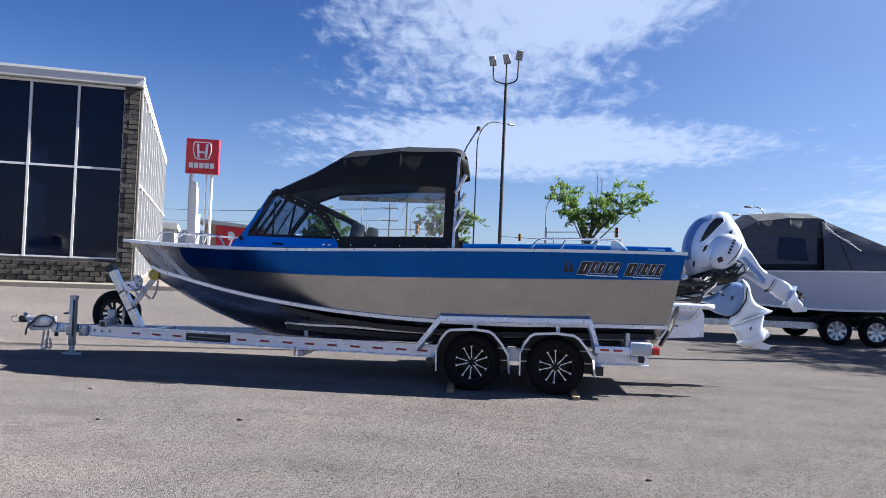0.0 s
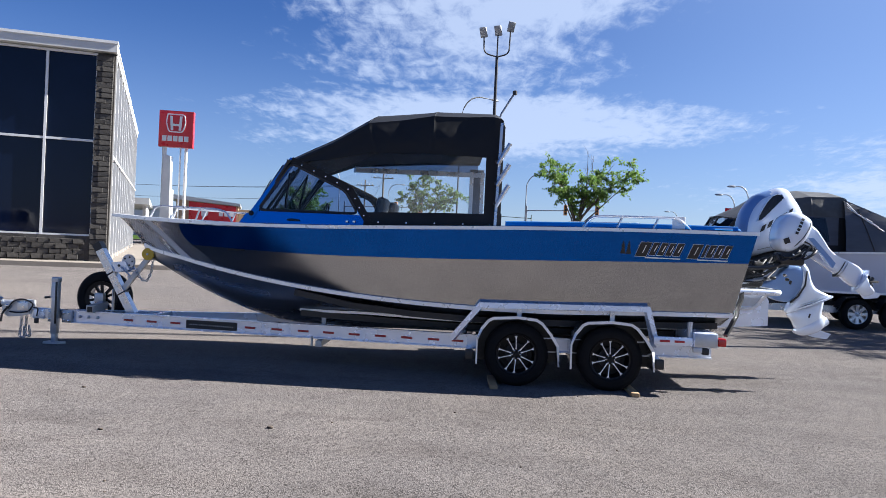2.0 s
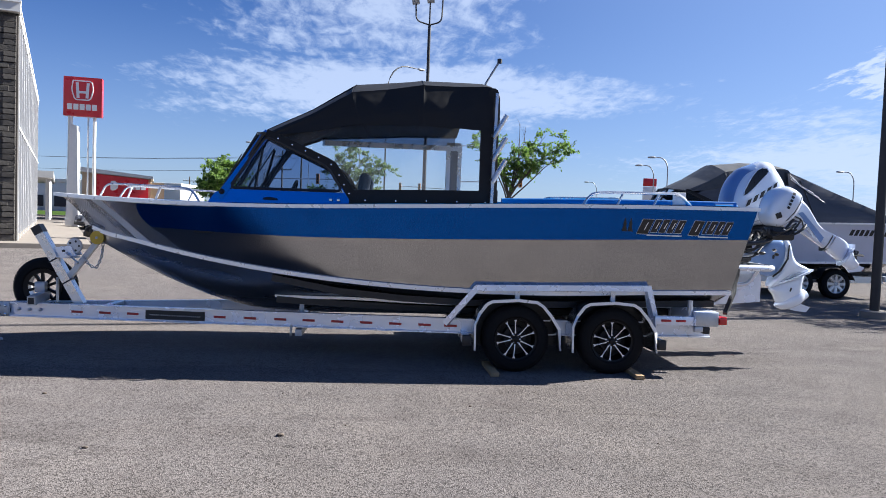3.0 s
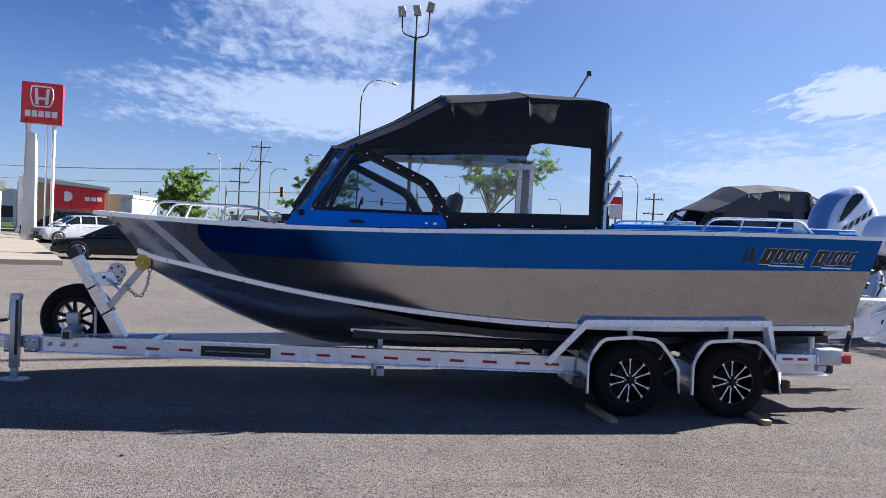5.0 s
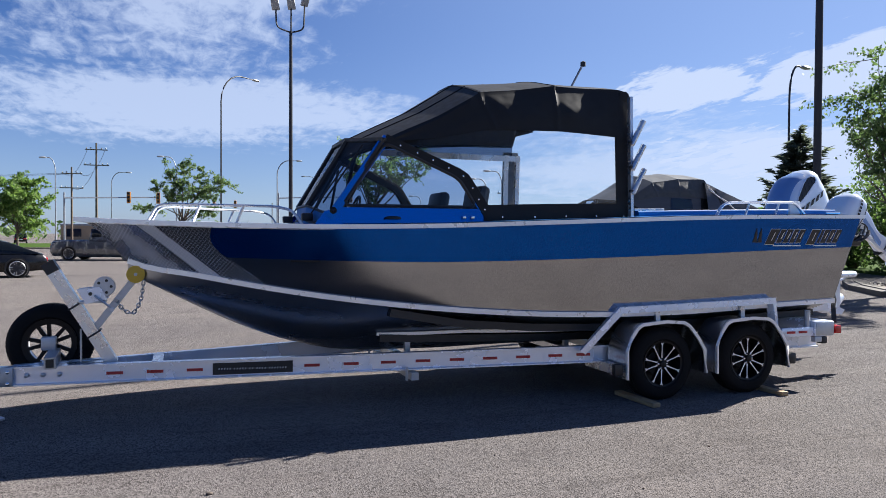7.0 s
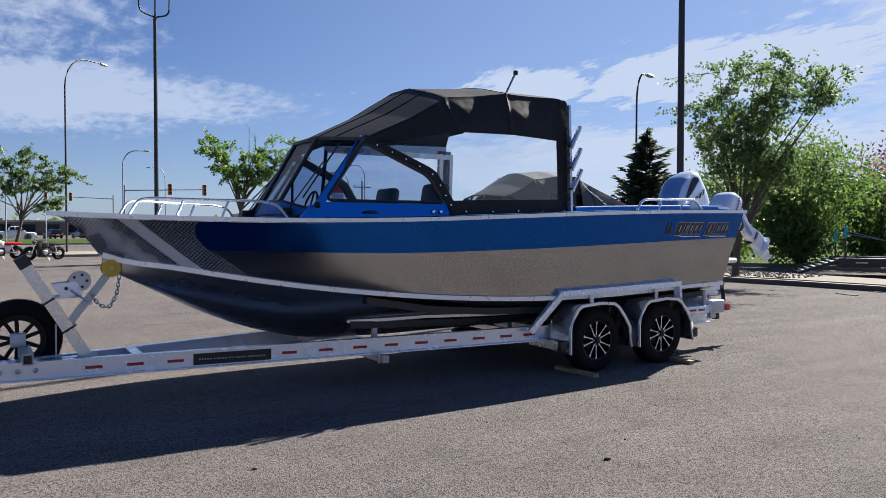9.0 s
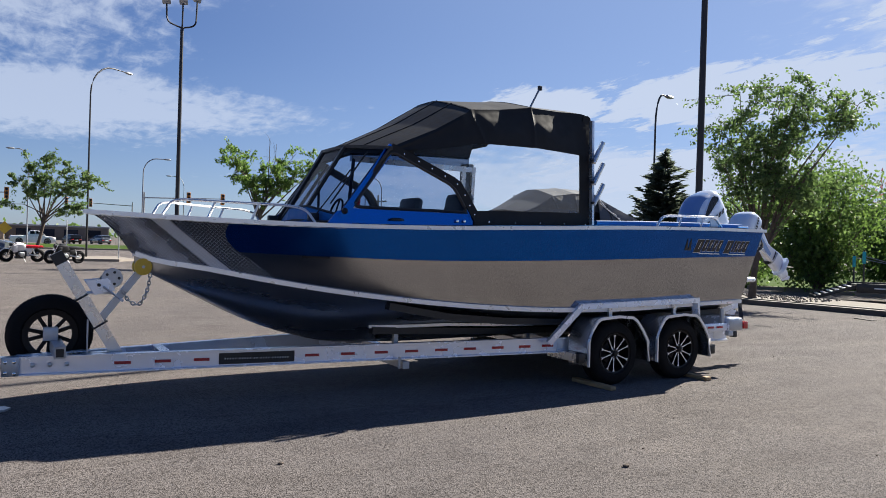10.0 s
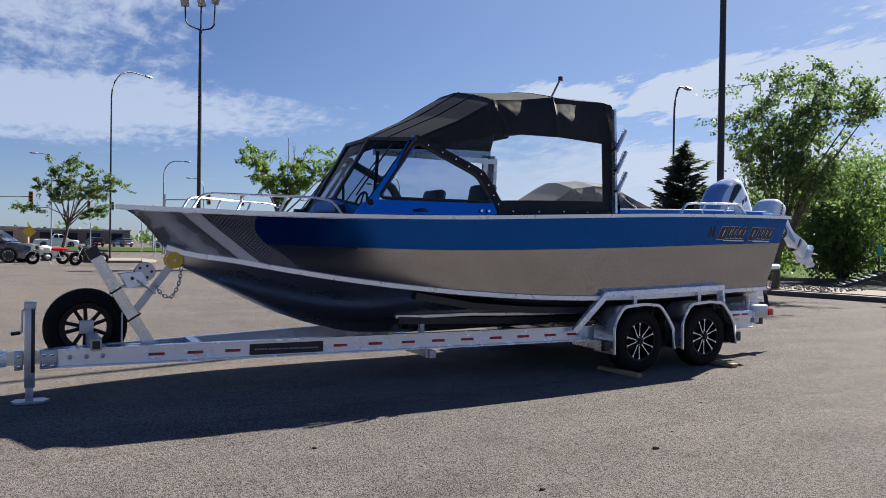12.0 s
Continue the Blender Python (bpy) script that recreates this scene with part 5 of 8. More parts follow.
for s in (-1, 1):
    def yy(v):
        return v if s < 0 else 2 * YC - v
    rail = part("frame_rail", beam([(x, yy(rail_y(x) + 0.035), rail_z(x) + 0.005) for x in (-5.72, -4, -2.5, -0.9, -0.35, 0.5, 2.2)], 0.165, 0.075, 0.012, s), ALU_WHITE, trailer, "aluminium I-beam frame rail")
    # reflective tape and name plate on the rail
    for x in (-4.90, -4.57, -4.24, -3.23, -2.88, -2.54, -2.22, -1.90, -1.58, -1.26, -0.94, -0.66):
        part("tape", slab(B(), [Vector((x + d, yy(rail_y(x + d) + 0.024), rail_z(x) + e)) for d, e in ((-0.068, -0.012), (0.068, -0.012), (0.068, 0.014), (-0.068, 0.014))], (0, -s * 0.008, 0)), RED_TAPE, rail, "red reflective tape")
    if s < 0:
        x0, x1 = -4.09, -3.40
        nm = part("name_plate", slab(B(), [Vector((x, rail_y(x) + 0.024, rail_z(x) + e)) for x, e in ((x0, -0.052), (x1, -0.052), (x1, 0.052), (x0, 0.052))], (0, 0.006, 0)), BLACK, rail, "black name plate")
        spans, at = [], 0.045
        for count in (5, 5, 2, 4, 7):
            for _ in range(count):
                spans.append((at, at + 0.017))
                at += 0.0235
            at += 0.014
        for a, b in spans:
            part("letter_bar", slab(B(), [Vector((x0 + q, rail_y(x0 + q) + 0.020, rail_z(x0) + e)) for q, e in ((a + 0.003, -0.006), (b - 0.004, -0.006), (b - 0.001, 0.008), (a + 0.006, 0.008))], (0, 0.003, 0)), SIDING, nm)
    for x in (-5.6, -5.47, -5.34):
        part("bolt", lathe(B(), [(0, 0.02), (0.012, 0.02), (0.016, 0.012)], (x, yy(rail_y(x) + 0.022), rail_z(x) + 0.01), "y", 8, s), GALV, rail)
for x in (-4.55, -2.32, -0.6, 1.9):
    y = rail_y(x) + 0.04
    part("crossmember", sweep(B(), [(x, y, rail_z(x) - 0.02 if x > -4 else rail_z(x) + 0.06), (x, 2 * YC - y, rail_z(x) - 0.02 if x > -4 else rail_z(x) + 0.06)], 0, square=(0.09, 0.06)), ALU, trailer)
part("hanger_tube", sweep(B(), [(-2.32, 0.55, 0.27), (-2.32, 1.99, 0.27)], 0, square=(0.07, 0.07)), GALV, trailer)
for s in (-1, 1):
    y = YC + s * 0.72
    part("hanger_bolt", sweep(B(), [(-2.40, y, 0.24), (-2.40, y, 0.36)], 0.014, 6), GALV, trailer)

# bunks under the hull
for s in (-1, 1):
    for q in (0.45, 0.82):
        pts = []
        for x in np.linspace(-2.6, 2.3, 8):
            c, k = Vector((x, YC + s * chine_b(x), chine_z(x))), Vector((x, YC, keel_z(x)))
            f = 1 - q / max(chine_b(x), 0.5)
            belly = 0.10 * max(0.0, min(1.0, (-1.8 - x) / 1.5))
            p = c.lerp(k, f)
            pts.append(p + Vector((0, 0, -belly * math.sin(math.pi * f) - 0.05)))
        part("bunk", sweep(B(), pts, 0, square=(0.10, 0.07)), BLACK, trailer, "black carpeted bunk")
    for x in (-2.32, -0.6, 1.9):
        part("bunk_post", sweep(B(), [(x, YC + s * 0.45, rail_z(x)), (x, YC + s * 0.45, 0.56)], 0, square=(0.05, 0.05)), GALV, trailer)

# tongue, coupler, jack
part("tongue", sweep(B(), [(-6.28, YC, 0.37), (-4.9, YC, 0.385)], 0, square=(0.10, 0.115)), ALU, trailer, "square aluminium tongue")
part("tongue_sleeve", box(B(), (-6.235, YC - 0.062, 0.305), (-6.08, YC + 0.062, 0.437), 0.004), ALU_WHITE, trailer)
act = part("brake_actuator", slab(B(), [(-6.47, YC - 0.065, 0.54), (-6.28, YC - 0.065, 0.532), (-6.27, YC - 0.065, 0.36), (-6.40, YC - 0.065, 0.325), (-6.575, YC - 0.065, 0.31), (-6.64, YC - 0.065, 0.36), (-6.66, YC - 0.065, 0.44), (-6.55, YC - 0.065, 0.50)], (0, 0.13, 0)), GALV, trailer, "hydraulic brake actuator")
part("actuator_rod", sweep(B(), [(-6.69, YC, 0.475), (-6.45, YC, 0.485)], 0.045, 14), GALV, act)
part("actuator_bolt", lathe(B(), [(0.0, 0.02), (0.02, 0.02), (0.024, 0.012)], (-6.58, YC - 0.065, 0.455), "y", 6, -1), CHROME, act)
part("actuator_bolt", lathe(B(), [(0.0, 0.013), (0.015, 0.013)], (-6.36, YC - 0.065, 0.45), "y", 6, -1), CHROME, act)
part("side_plate", box(B(), (-6.45, YC - 0.072, 0.40), (-6.30, YC - 0.066, 0.52), 0.002), ALU, act)
cp = part("coupler", loft([(0.425, -6.735, YC, 0.06, 0.05), (0.44, -6.74, YC, 0.075, 0.06), (0.50, -6.745, YC, 0.072, 0.058), (0.52, -6.74, YC, 0.05, 0.045)], 16), BLACK, trailer, "black ball coupler")
part("latch", sweep(B(), rounded([(-6.70, YC, 0.51), (-6.75, YC - 0.01, 0.555), (-6.68, YC - 0.01, 0.54)], 0.02), 0.016, 6), CHROME, cp)
part("breakaway_cable", sweep(B(), rounded([(-6.75, YC - 0.06, 0.44), (-6.86, YC - 0.08, 0.42), (-6.90, YC - 0.08, 0.49), (-6.80, YC - 0.07, 0.53)], 0.05), 0.004, 5), BLACK, trailer)
for pts, rad in (([(-6.28, YC - 0.08, 0.40), (-6.20, YC - 0.10, 0.50), (-6.34, YC - 0.11, 0.56), (-6.48, YC - 0.10, 0.53), (-6.56, YC - 0.09, 0.42)], 0.011), ([(-6.56, YC - 0.09, 0.44), (-6.62, YC - 0.11, 0.36), (-6.635, YC - 0.11, 0.25)], 0.014), ([(-6.54, YC - 0.085, 0.38), (-6.42, YC - 0.10, 0.37), (-6.29, YC - 0.085, 0.39)], 0.010), ([(-6.22, YC - 0.08, 0.45), (-6.15, YC - 0.09, 0.44), (-6.17, YC - 0.09, 0.34)], 0.009)):
    part("brake_hose", sweep(B(), rounded(pts, 0.07), rad, 7), BLACK, trailer)
part("plug", box(B(), (-6.20, YC - 0.10, 0.245), (-6.15, YC - 0.06, 0.31), 0.01, pose(0, 0, 0)), BLACK, trailer)
jack = part("jack", box(B(), (-5.945, YC - 0.155, 0.13), (-5.865, YC - 0.075, 0.845), 0.006), GALV, trailer, "galvanised tongue jack")
# black strip painted for the shadowed right side of the tube
part("jack_groove", box(B(), (-5.895, YC - 0.159, 0.26), (-5.868, YC - 0.154, 0.80), 0.001), BLACK, jack)
part("inner_leg", box(B(), (-5.935, YC - 0.146, 0.02), (-5.875, YC - 0.084, 0.16), 0.004), GALV, jack)
part("jack_cap", box(B(), (-5.952, YC - 0.162, 0.80), (-5.858, YC - 0.068, 0.86), 0.008), GALV, jack)
part("foot_plate", slab(B(), [(-6.01, YC - 0.20, 0.004), (-5.80, YC - 0.20, 0.004), (-5.75, YC - 0.12, 0.004), (-5.80, YC - 0.04, 0.004), (-6.01, YC - 0.04, 0.004), (-6.045, YC - 0.12, 0.004)], (0, 0, 0.018)), GALV, jack)
part("crank", sweep(B(), rounded([(-5.94, YC - 0.115, 0.79), (-5.962, YC - 0.115, 0.79), (-5.966, YC - 0.118, 0.60), (-5.99, YC - 0.12, 0.60)], 0.01), 0.009, 6), GALV, jack)
part("crank_grip", sweep(B(), [(-5.98, YC - 0.12, 0.60), (-6.045, YC - 0.125, 0.592)], 0.016, 8), BLACK, jack)
part("left_plate", box(B(), (-6.02, YC - 0.095, 0.275), (-5.955, YC - 0.06, 0.44), 0.006), GALV, jack)
for z in (0.31, 0.40):
    part("plate_bolt", lathe(B(), [(0.0, 0.014), (0.014, 0.014), (0.018, 0.008)], (-5.985, YC - 0.095, z), "y", 6, -1), CHROME, jack)
clamp = part("jack_clamp", box(B(), (-5.83, YC - 0.095, 0.275), (-5.70, YC - 0.06, 0.44), 0.006), GALV, trailer, "bolted jack bracket")
for x, z in ((-5.80, 0.40), (-5.735, 0.40), (-5.80, 0.31), (-5.735, 0.30)):
    part("clamp_bolt", lathe(B(), [(0.0, 0.016), (0.016, 0.016), (0.020, 0.009)], (x, YC - 0.095, z), "y", 6, -1), CHROME, clamp)
# winch post, brace, winch, roller, chain
post = part("winch_post", sweep(B(), [(-4.93, YC, 0.42), (-5.43, YC, 1.30)], 0, square=(0.11, 0.10)), ALU, trailer, "slanted square winch post")
part("post_cap", sweep(B(), [(-5.395, YC, 1.238), (-5.445, YC, 1.325)], 0, square=(0.116, 0.106)), BLACK, post)
part("roller_arm", sweep(B(), [(-5.10, YC, 0.70), (-4.75, YC, 1.17)], 0, square=(0.066, 0.06)), GALV, post)
for x, z in ((-5.078, 0.69), (-5.223, 0.945)):
    c, w = Vector((x, YC, z)), Vector((0.84, 0, 0.54)) * 0.064
    d = Vector((0, 0.062, 0))
    part("u_bolt", sweep(B(), [c - w - d, c + w - d, c + w + d, c - w + d], 0.008, 6, closed=True), BLACK, post)
roller = part("bow_roller", lathe(B(), [(-0.085, 0.03), (-0.08, 0.078), (-0.05, 0.078), (-0.02, 0.06), (0.02, 0.06), (0.05, 0.078), (0.08, 0.078), (0.085, 0.03)], (-4.735, YC, 1.215), "y", 20), YELLOW, trailer, "yellow polymer bow roller")
part("roller_pin", lathe(B(), [(-0.10, 0.014), (0.10, 0.014)], (-4.735, YC, 1.215), "y", 10), GALV, roller)
winch = part("winch", slab(B(), [(-5.21, YC - 0.09, 1.09), (-5.02, YC - 0.09, 1.11), (-4.965, YC - 0.09, 1.00), (-5.135, YC - 0.09, 0.96)], (0, 0.012, 0)), ALU_WHITE, trailer, "galvanised hand winch")
part("side_plate", slab(B(), [(-5.21, YC + 0.08, 1.09), (-5.02, YC + 0.08, 1.11), (-4.965, YC + 0.08, 1.00), (-5.135, YC + 0.08, 0.96)], (0, 0.012, 0)), ALU_WHITE, winch)
part("winch_bed", box(B(), (-5.19, YC - 0.08, 0.965), (-4.98, YC + 0.08, 0.985), 0.003), GALV, winch)
part("winch_gear", lathe(B(), [(-0.075, 0.02), (-0.075, 0.084), (-0.06, 0.09), (-0.055, 0.084)], (-4.99, YC, 1.11), "y", 30), GALV, winch)
for k in range(5):
    t = 2 * math.pi * k / 5
    part("gear_hole", lathe(B(), [(-0.0775, 0.013), (-0.0755, 0.013)], (-4.99 + 0.055 * math.cos(t), YC, 1.11 + 0.055 * math.sin(t)), "y", 10), BLACK, winch)
part("winch_drum", lathe(B(), [(-0.055, 0.055), (0.06, 0.055)], (-5.03, YC, 1.09), "y", 16), BLACK, winch)
part("plate_bolt", lathe(B(), [(-0.105, 0.016), (-0.09, 0.016)], (-5.10, YC, 1.05), "y", 8), BLACK, winch)
part("winch_handle", sweep(B(), rounded([(-5.06, YC - 0.09, 1.03), (-5.06, YC - 0.12, 1.03), (-4.92, YC - 0.13, 0.92), (-4.92, YC - 0.16, 0.92)], 0.01), 0.010, 6), GALV, winch)
part("grip", lathe(B(), [(-0.20, 0.014), (-0.14, 0.014)], (-4.92, YC, 0.92), "y", 10), WHITE, winch)


def chain(pts, link, r, parent, label):
    pts = [Vector(p) for p in rounded(pts, 0.08, 8)]
    run = [0.0]
    for a, b in zip(pts, pts[1:]):
        run.append(run[-1] + (b - a).length)
    n = int(run[-1] / link)
    for k in range(n):
        d = (k + 0.5) * link
        i = max(j for j in range(len(run)) if run[j] <= d)
        i = min(i, len(pts) - 2)
        t = (pts[i + 1] - pts[i]).normalized()
        p = pts[i] + t * (d - run[i])
        w = Vector((0, 1, 0)) if k % 2 else t.cross(Vector((0, 1, 0))).normalized()
        ring = [p + t * (0.72 * link) * math.cos(q) + w * (0.42 * link) * math.sin(q) for q in (2 * math.pi * j / 10 for j in range(10))]
        part("link", sweep(B(), ring, r, 5, closed=True), GALV, parent, label if k == 0 else "")


chain([(-4.67, YC - 0.06, 1.15), (-4.69, YC - 0.05, 0.98), (-4.76, YC - 0.03, 0.85), (-4.85, YC - 0.03, 0.90), (-4.90, YC - 0.04, 1.00)], 0.034, 0.006, winch, "galvanised chain link")


for k in (-1, 1):
    chain([(-6.39, YC + 0.05 * k, 0.31), (-6.40, YC + 0.055 * k, 0.17), (-6.41, YC + 0.06 * k, 0.06), (-6.34, YC + 0.06 * k, 0.05), (-6.35, YC + 0.055 * k, 0.15), (-6.36, YC + 0.05 * k, 0.22)], 0.036, 0.0065, trailer, "galvanised safety chain link")


# wheels
def wheel(name, centre, s, see_through=False, label="black alloy wheel with machined bright spokes", spokes=10, parent=None):
    """A wheel whose face looks along s in y. Centre: the middle of its outer face."""
    R, W = 0.350, 0.225
    c = Vector(centre)
    if parent is None:
        w = thing(name, c, label, "wheel")
    else:
        w = None
    prof = [(0.03, 0.215), (0.005, 0.24), (0.0, 0.30), (0.015, 0.325), (0.035, 0.343), (0.05, R), (W - 0.05, R), (W - 0.035, 0.343), (W - 0.015, 0.325), (W, 0.30), (W - 0.005, 0.24), (W - 0.03, 0.215), (0.03, 0.215)]
    bm = B()
    n = 56
    rings = []
    for a, r in prof:
        rings.append([bm.verts.new(c + Vector((r * math.cos(2 * math.pi * j / n), -s * a, r * math.sin(2 * math.pi * j / n)))) for j in range(n)])
    for a, b in zip(rings, rings[1:]):
        for j in range(n):
            bm.faces.new((a[j], a[(j + 1) % n], b[(j + 1) % n], b[j]))
    # tread blocks
    for j in range(n):
        t0, t1 = 2 * math.pi * (j + 0.12) / n, 2 * math.pi * (j + 0.82) / n
        for a0, a1 in ((0.045, 0.095), (0.105, 0.125), (0.135, 0.185)):
            sh = 0.03 if a0 > 0.1 else 0
            q = []
            for rr in (R - 0.004, R + 0.003):
                q += [bm.verts.new(c + Vector((rr * math.cos(t + sh), -s * a, rr * math.sin(t + sh)))) for t, a in ((t0, a0), (t1, a0), (t1, a1), (t0, a1))]
            for f in ((4, 5, 6, 7), (0, 1, 5, 4), (1, 2, 6, 5), (2, 3, 7, 6), (3, 0, 4, 7)):
                bm.faces.new([q[i] for i in f])
    top = parent or w
    part("tyre", bm, RUBBER, top, "black trailer tyre with deep tread")
    rim = part("rim", lathe(B(), [(-0.024, 0.222), (-0.012, 0.222), (-0.018, 0.205), (-0.10, 0.198), (-0.16, 0.19), (-0.165, 0.185 if see_through else 0.02)], c, "y", 40, s, caps=False), WELD if see_through else GLOSS_BLACK if spokes == 10 else GALV, top, "bright inner rim" if see_through or spokes != 10 else "gloss black rim")
    if not see_through:
        part("brake_drum", lathe(B(), [(-0.10, 0.001), (-0.10, 0.12), (-0.16, 0.13)], c, "y", 24, s), POLE_DARK if spokes == 10 else GALV, rim)
    if see_through:
        part("rim_flange", lathe(B(), [(-0.03, 0.172), (-0.016, 0.176), (-0.010, 0.223), (-0.03, 0.223)], c, "y", 40, s, caps=False), GLOSS_BLACK, rim, "black rim flange")
    hub = part("hub", lathe(B(), [(-0.075, 0.062), (-0.03, 0.058), (-0.028, 0.034), (-0.004, 0.030), (-0.002, 0.026), (-0.002, 0.001)], c, "y", 24, s), GLOSS_BLACK if spokes == 10 else GALV, top)
    for j in range(6):
        t = 2 * math.pi * j / 6
        part("lug_nut", lathe(B(), [(-0.03, 0.010), (-0.012, 0.009), (-0.010, 0.004)], c + Vector((0.046 * math.cos(t), 0, 0.046 * math.sin(t))), "y", 6, s), CHROME, hub)
    for j in range(spokes):
        t = 2 * math.pi * (j // 2) / (spokes // 2) + (0.25 if j % 2 else -0.25) + math.pi / 2 + 0.3
        if spokes != 10:
            t = 2 * math.pi * j / spokes
        u, v = Vector((math.cos(t), 0, math.sin(t))), Vector((-math.sin(t), 0, math.cos(t)))
        def pt(r, q, a):
            return c + u * r + v * q + Vector((0, s * a, 0))
        w0, w1, w2 = (0.017, 0.016, 0.030) if see_through else (0.010, 0.009, 0.019) if spokes == 10 else (0.030, 0.036, 0.060)
        d0, d1 = (-0.028, -0.016)
        f = [pt(0.05, -w0, d0), pt(0.15, -w1, d1 - 0.004), pt(0.195, -w1, d1), pt(0.213, -w2, d1), pt(0.213, w2, d1), pt(0.195, w1, d1), pt(0.15, w1, d1 - 0.004), pt(0.05, w0, d0)]
        sp = part("spoke", slab(B(), f, (0, -s * 0.03, 0)), GLOSS_BLACK if spokes == 10 else ALU, rim)
        half = [(0.056, 0.008, d0 + 0.001), (0.085, 0.0050, d0 + 0.003), (0.15, 0.0044, d1 - 0.003), (0.178, 0.0050, d1 + 0.001), (0.194, 0.0115, d1 + 0.001), (0.205, 0.0165, d1 + 0.001)]
        g = [pt(r, -q, a) for r, q, a in half] + [pt(0.200, 0, d1 + 0.001)] + [pt(r, q, a) for r, q, a in half[::-1]]
        if see_through:
            continue
        part("machined_face", slab(B(), g, (0, s * 0.003, 0)), WELD, sp)
    return top


HZ = 0.352
for x in (0.0, 1.03):
    wheel("trailer_wheel", (x, -0.015, HZ), -1)
    wheel("trailer_wheel", (x, 2 * YC + 0.015, HZ), 1)
    part("axle", sweep(B(), [(x, 0.2, HZ), (x, 2 * YC - 0.2, HZ)], 0, square=(0.07, 0.07)), GALV, trailer)
wheel("spare_wheel", (-5.46, 1.44, 0.59), -1, True, label="spare trailer wheel mounted upright beside the tongue")
part("spare_carrier", sweep(B(), [(-5.40, 1.06, 0.475), (-5.42, 1.50, 0.50)], 0, square=(0.09, 0.10)), GALV, trailer, "square tube spare carrier")
part("carrier_end", box(B(), (-5.43, 1.052, 0.44), (-5.37, 1.062, 0.51), 0.0), BLACK, trailer)
part("spare_mount", box(B(), (-5.52, 1.38, 0.54), (-5.40, 1.46, 0.66), 0.01), GALV, trailer)
part("carrier_strut", sweep(B(), [(-5.18, 1.22, 0.45), (-5.18, 1.22, 0.74)], 0, square=(0.012, 0.05)), GALV, trailer)

# fenders: folded plate arches with a bright outer edge, one over each wheel
ARCH = [(-0.437, 0.235), (-0.440, 0.50), (-0.395, 0.62), (-0.325, 0.715), (-0.27, 0.745), (0.0, 0.765), (0.20, 0.748), (0.265, 0.71), (0.36, 0.60), (0.445, 0.47), (0.462, 0.25)]
for x0 in (0.0, 1.03):
    for s in (-1, 1):
        def fy(v):
            return v if s < 0 else 2 * YC - v
        rows = [[(x0 + x, fy(y), z) for x, z in ARCH] for y in (-0.055, 0.06, 0.18, 0.27)]
        fen = part("fender", grid(B(), rows), FENDER_PLATE, trailer, "diamond plate fender")
        part("fender_edge", sweep(B(), [(x0 + x, fy(-0.06), z) for x, z in ARCH], 0, square=(0.018, 0.03)), WELD, fen)
        part("inner_skirt", slab(B(), [(x0 + x, fy(0.268), z) for x, z in ARCH], (0, s * 0.004 * -1, 0)), BLACK, fen)
        part("step_post", sweep(B(), [(x0 + 0.02, fy(0.12), 0.76), (x0 + 0.02, fy(0.12), 0.87)], 0, square=(0.05, 0.03)), ALU, trailer)
for s in (-1, 1):
    def fy(v):
        return v if s < 0 else 2 * YC - v
    part("guide_rail", sweep(B(), [(-0.72, fy(0.27), 0.46), (-0.41, fy(0.12), 0.87), (1.43, fy(0.12), 0.915), (1.56, fy(0.20), 0.50)], 0, square=(0.085, 0.06)), ALU_WHITE, trailer, "square aluminium side guide")
    for x in (-0.52, 1.56):
        st = part("step_bracket", sweep(B(), [(x, fy(0.0), 0.33), (x, fy(0.5), 0.33)], 0, square=(0.07, 0.09)), ALU, trailer)
        part("rubber_end", box(B(), (x - 0.045, fy(-0.02) - 0.03, 0.275), (x + 0.045, fy(-0.02) + 0.03, 0.385), 0.012), BLACK, st)
# tail: cross beam with lights
part("tail_beam", box(B(), (1.93, 0.02, 0.53), (2.19, 2 * YC - 0.02, 0.69), 0.012), ALU_WHITE, trailer, "aluminium tail beam")
for s in (-1, 1):
    def fy(v):
        return v if s < 0 else 2 * YC - v
    part("tail_light", box(B(), (2.192, min(fy(0.0), fy(0.16)), 0.555), (2.272, max(fy(0.0), fy(0.16)), 0.64), 0.006), RED_LENS, trailer, "red tail light")
    part("end_cap", box(B(), (1.94, fy(0.015) - 0.004, 0.54), (2.18, fy(0.015) + 0.004, 0.68), 0.003), GALV, trailer)
    part("rail_cover", box(B(), (1.50, fy(0.06) - 0.02, 0.535), (1.925, fy(0.06) + 0.02, 0.63), 0.006), ALU_WHITE, trailer)
    part("rub_block", box(B(), (2.03, fy(0.06) - 0.04, 0.45), (2.10, fy(0.06) + 0.04, 0.525), 0.01), BLACK, trailer)
    part("rub_bracket", box(B(), (1.93, fy(0.05) - 0.03, 0.47), (2.025, fy(0.05) + 0.03, 0.528), 0.006), GALV, trailer)
    part("tie_ring", sweep(B(), [(1.90, fy(0.10), 0.60), (1.90, fy(0.10), 0.80)], 0.03, 8), GALV, trailer)
    for x in (1.62, 1.78):
        part("tape", box(B(), (x - 0.055, fy(0.036) - 0.003, 0.57), (x + 0.055, fy(0.036) + 0.003, 0.595), 0.001), RED_TAPE, trailer)

# lumber chocks under the tyres
for base, ang, half in (((-0.25, 0.06, 0.022), 2, 0.30), ((1.27, 0.02, 0.022), 0, 0.26)):
    bm = box(B(), (-0.042, -half, -0.02), (0.042, half, 0.022), 0.004)
    bmesh.ops.transform(bm, matrix=pose(*base, 0, 0, ang), verts=bm.verts)
    ch = thing("wood_chock", (base[0], base[1], 0), "raw lumber chock lying against a trailer tyre", "chock", "chocks")
    part("board", bm, WOOD, ch)

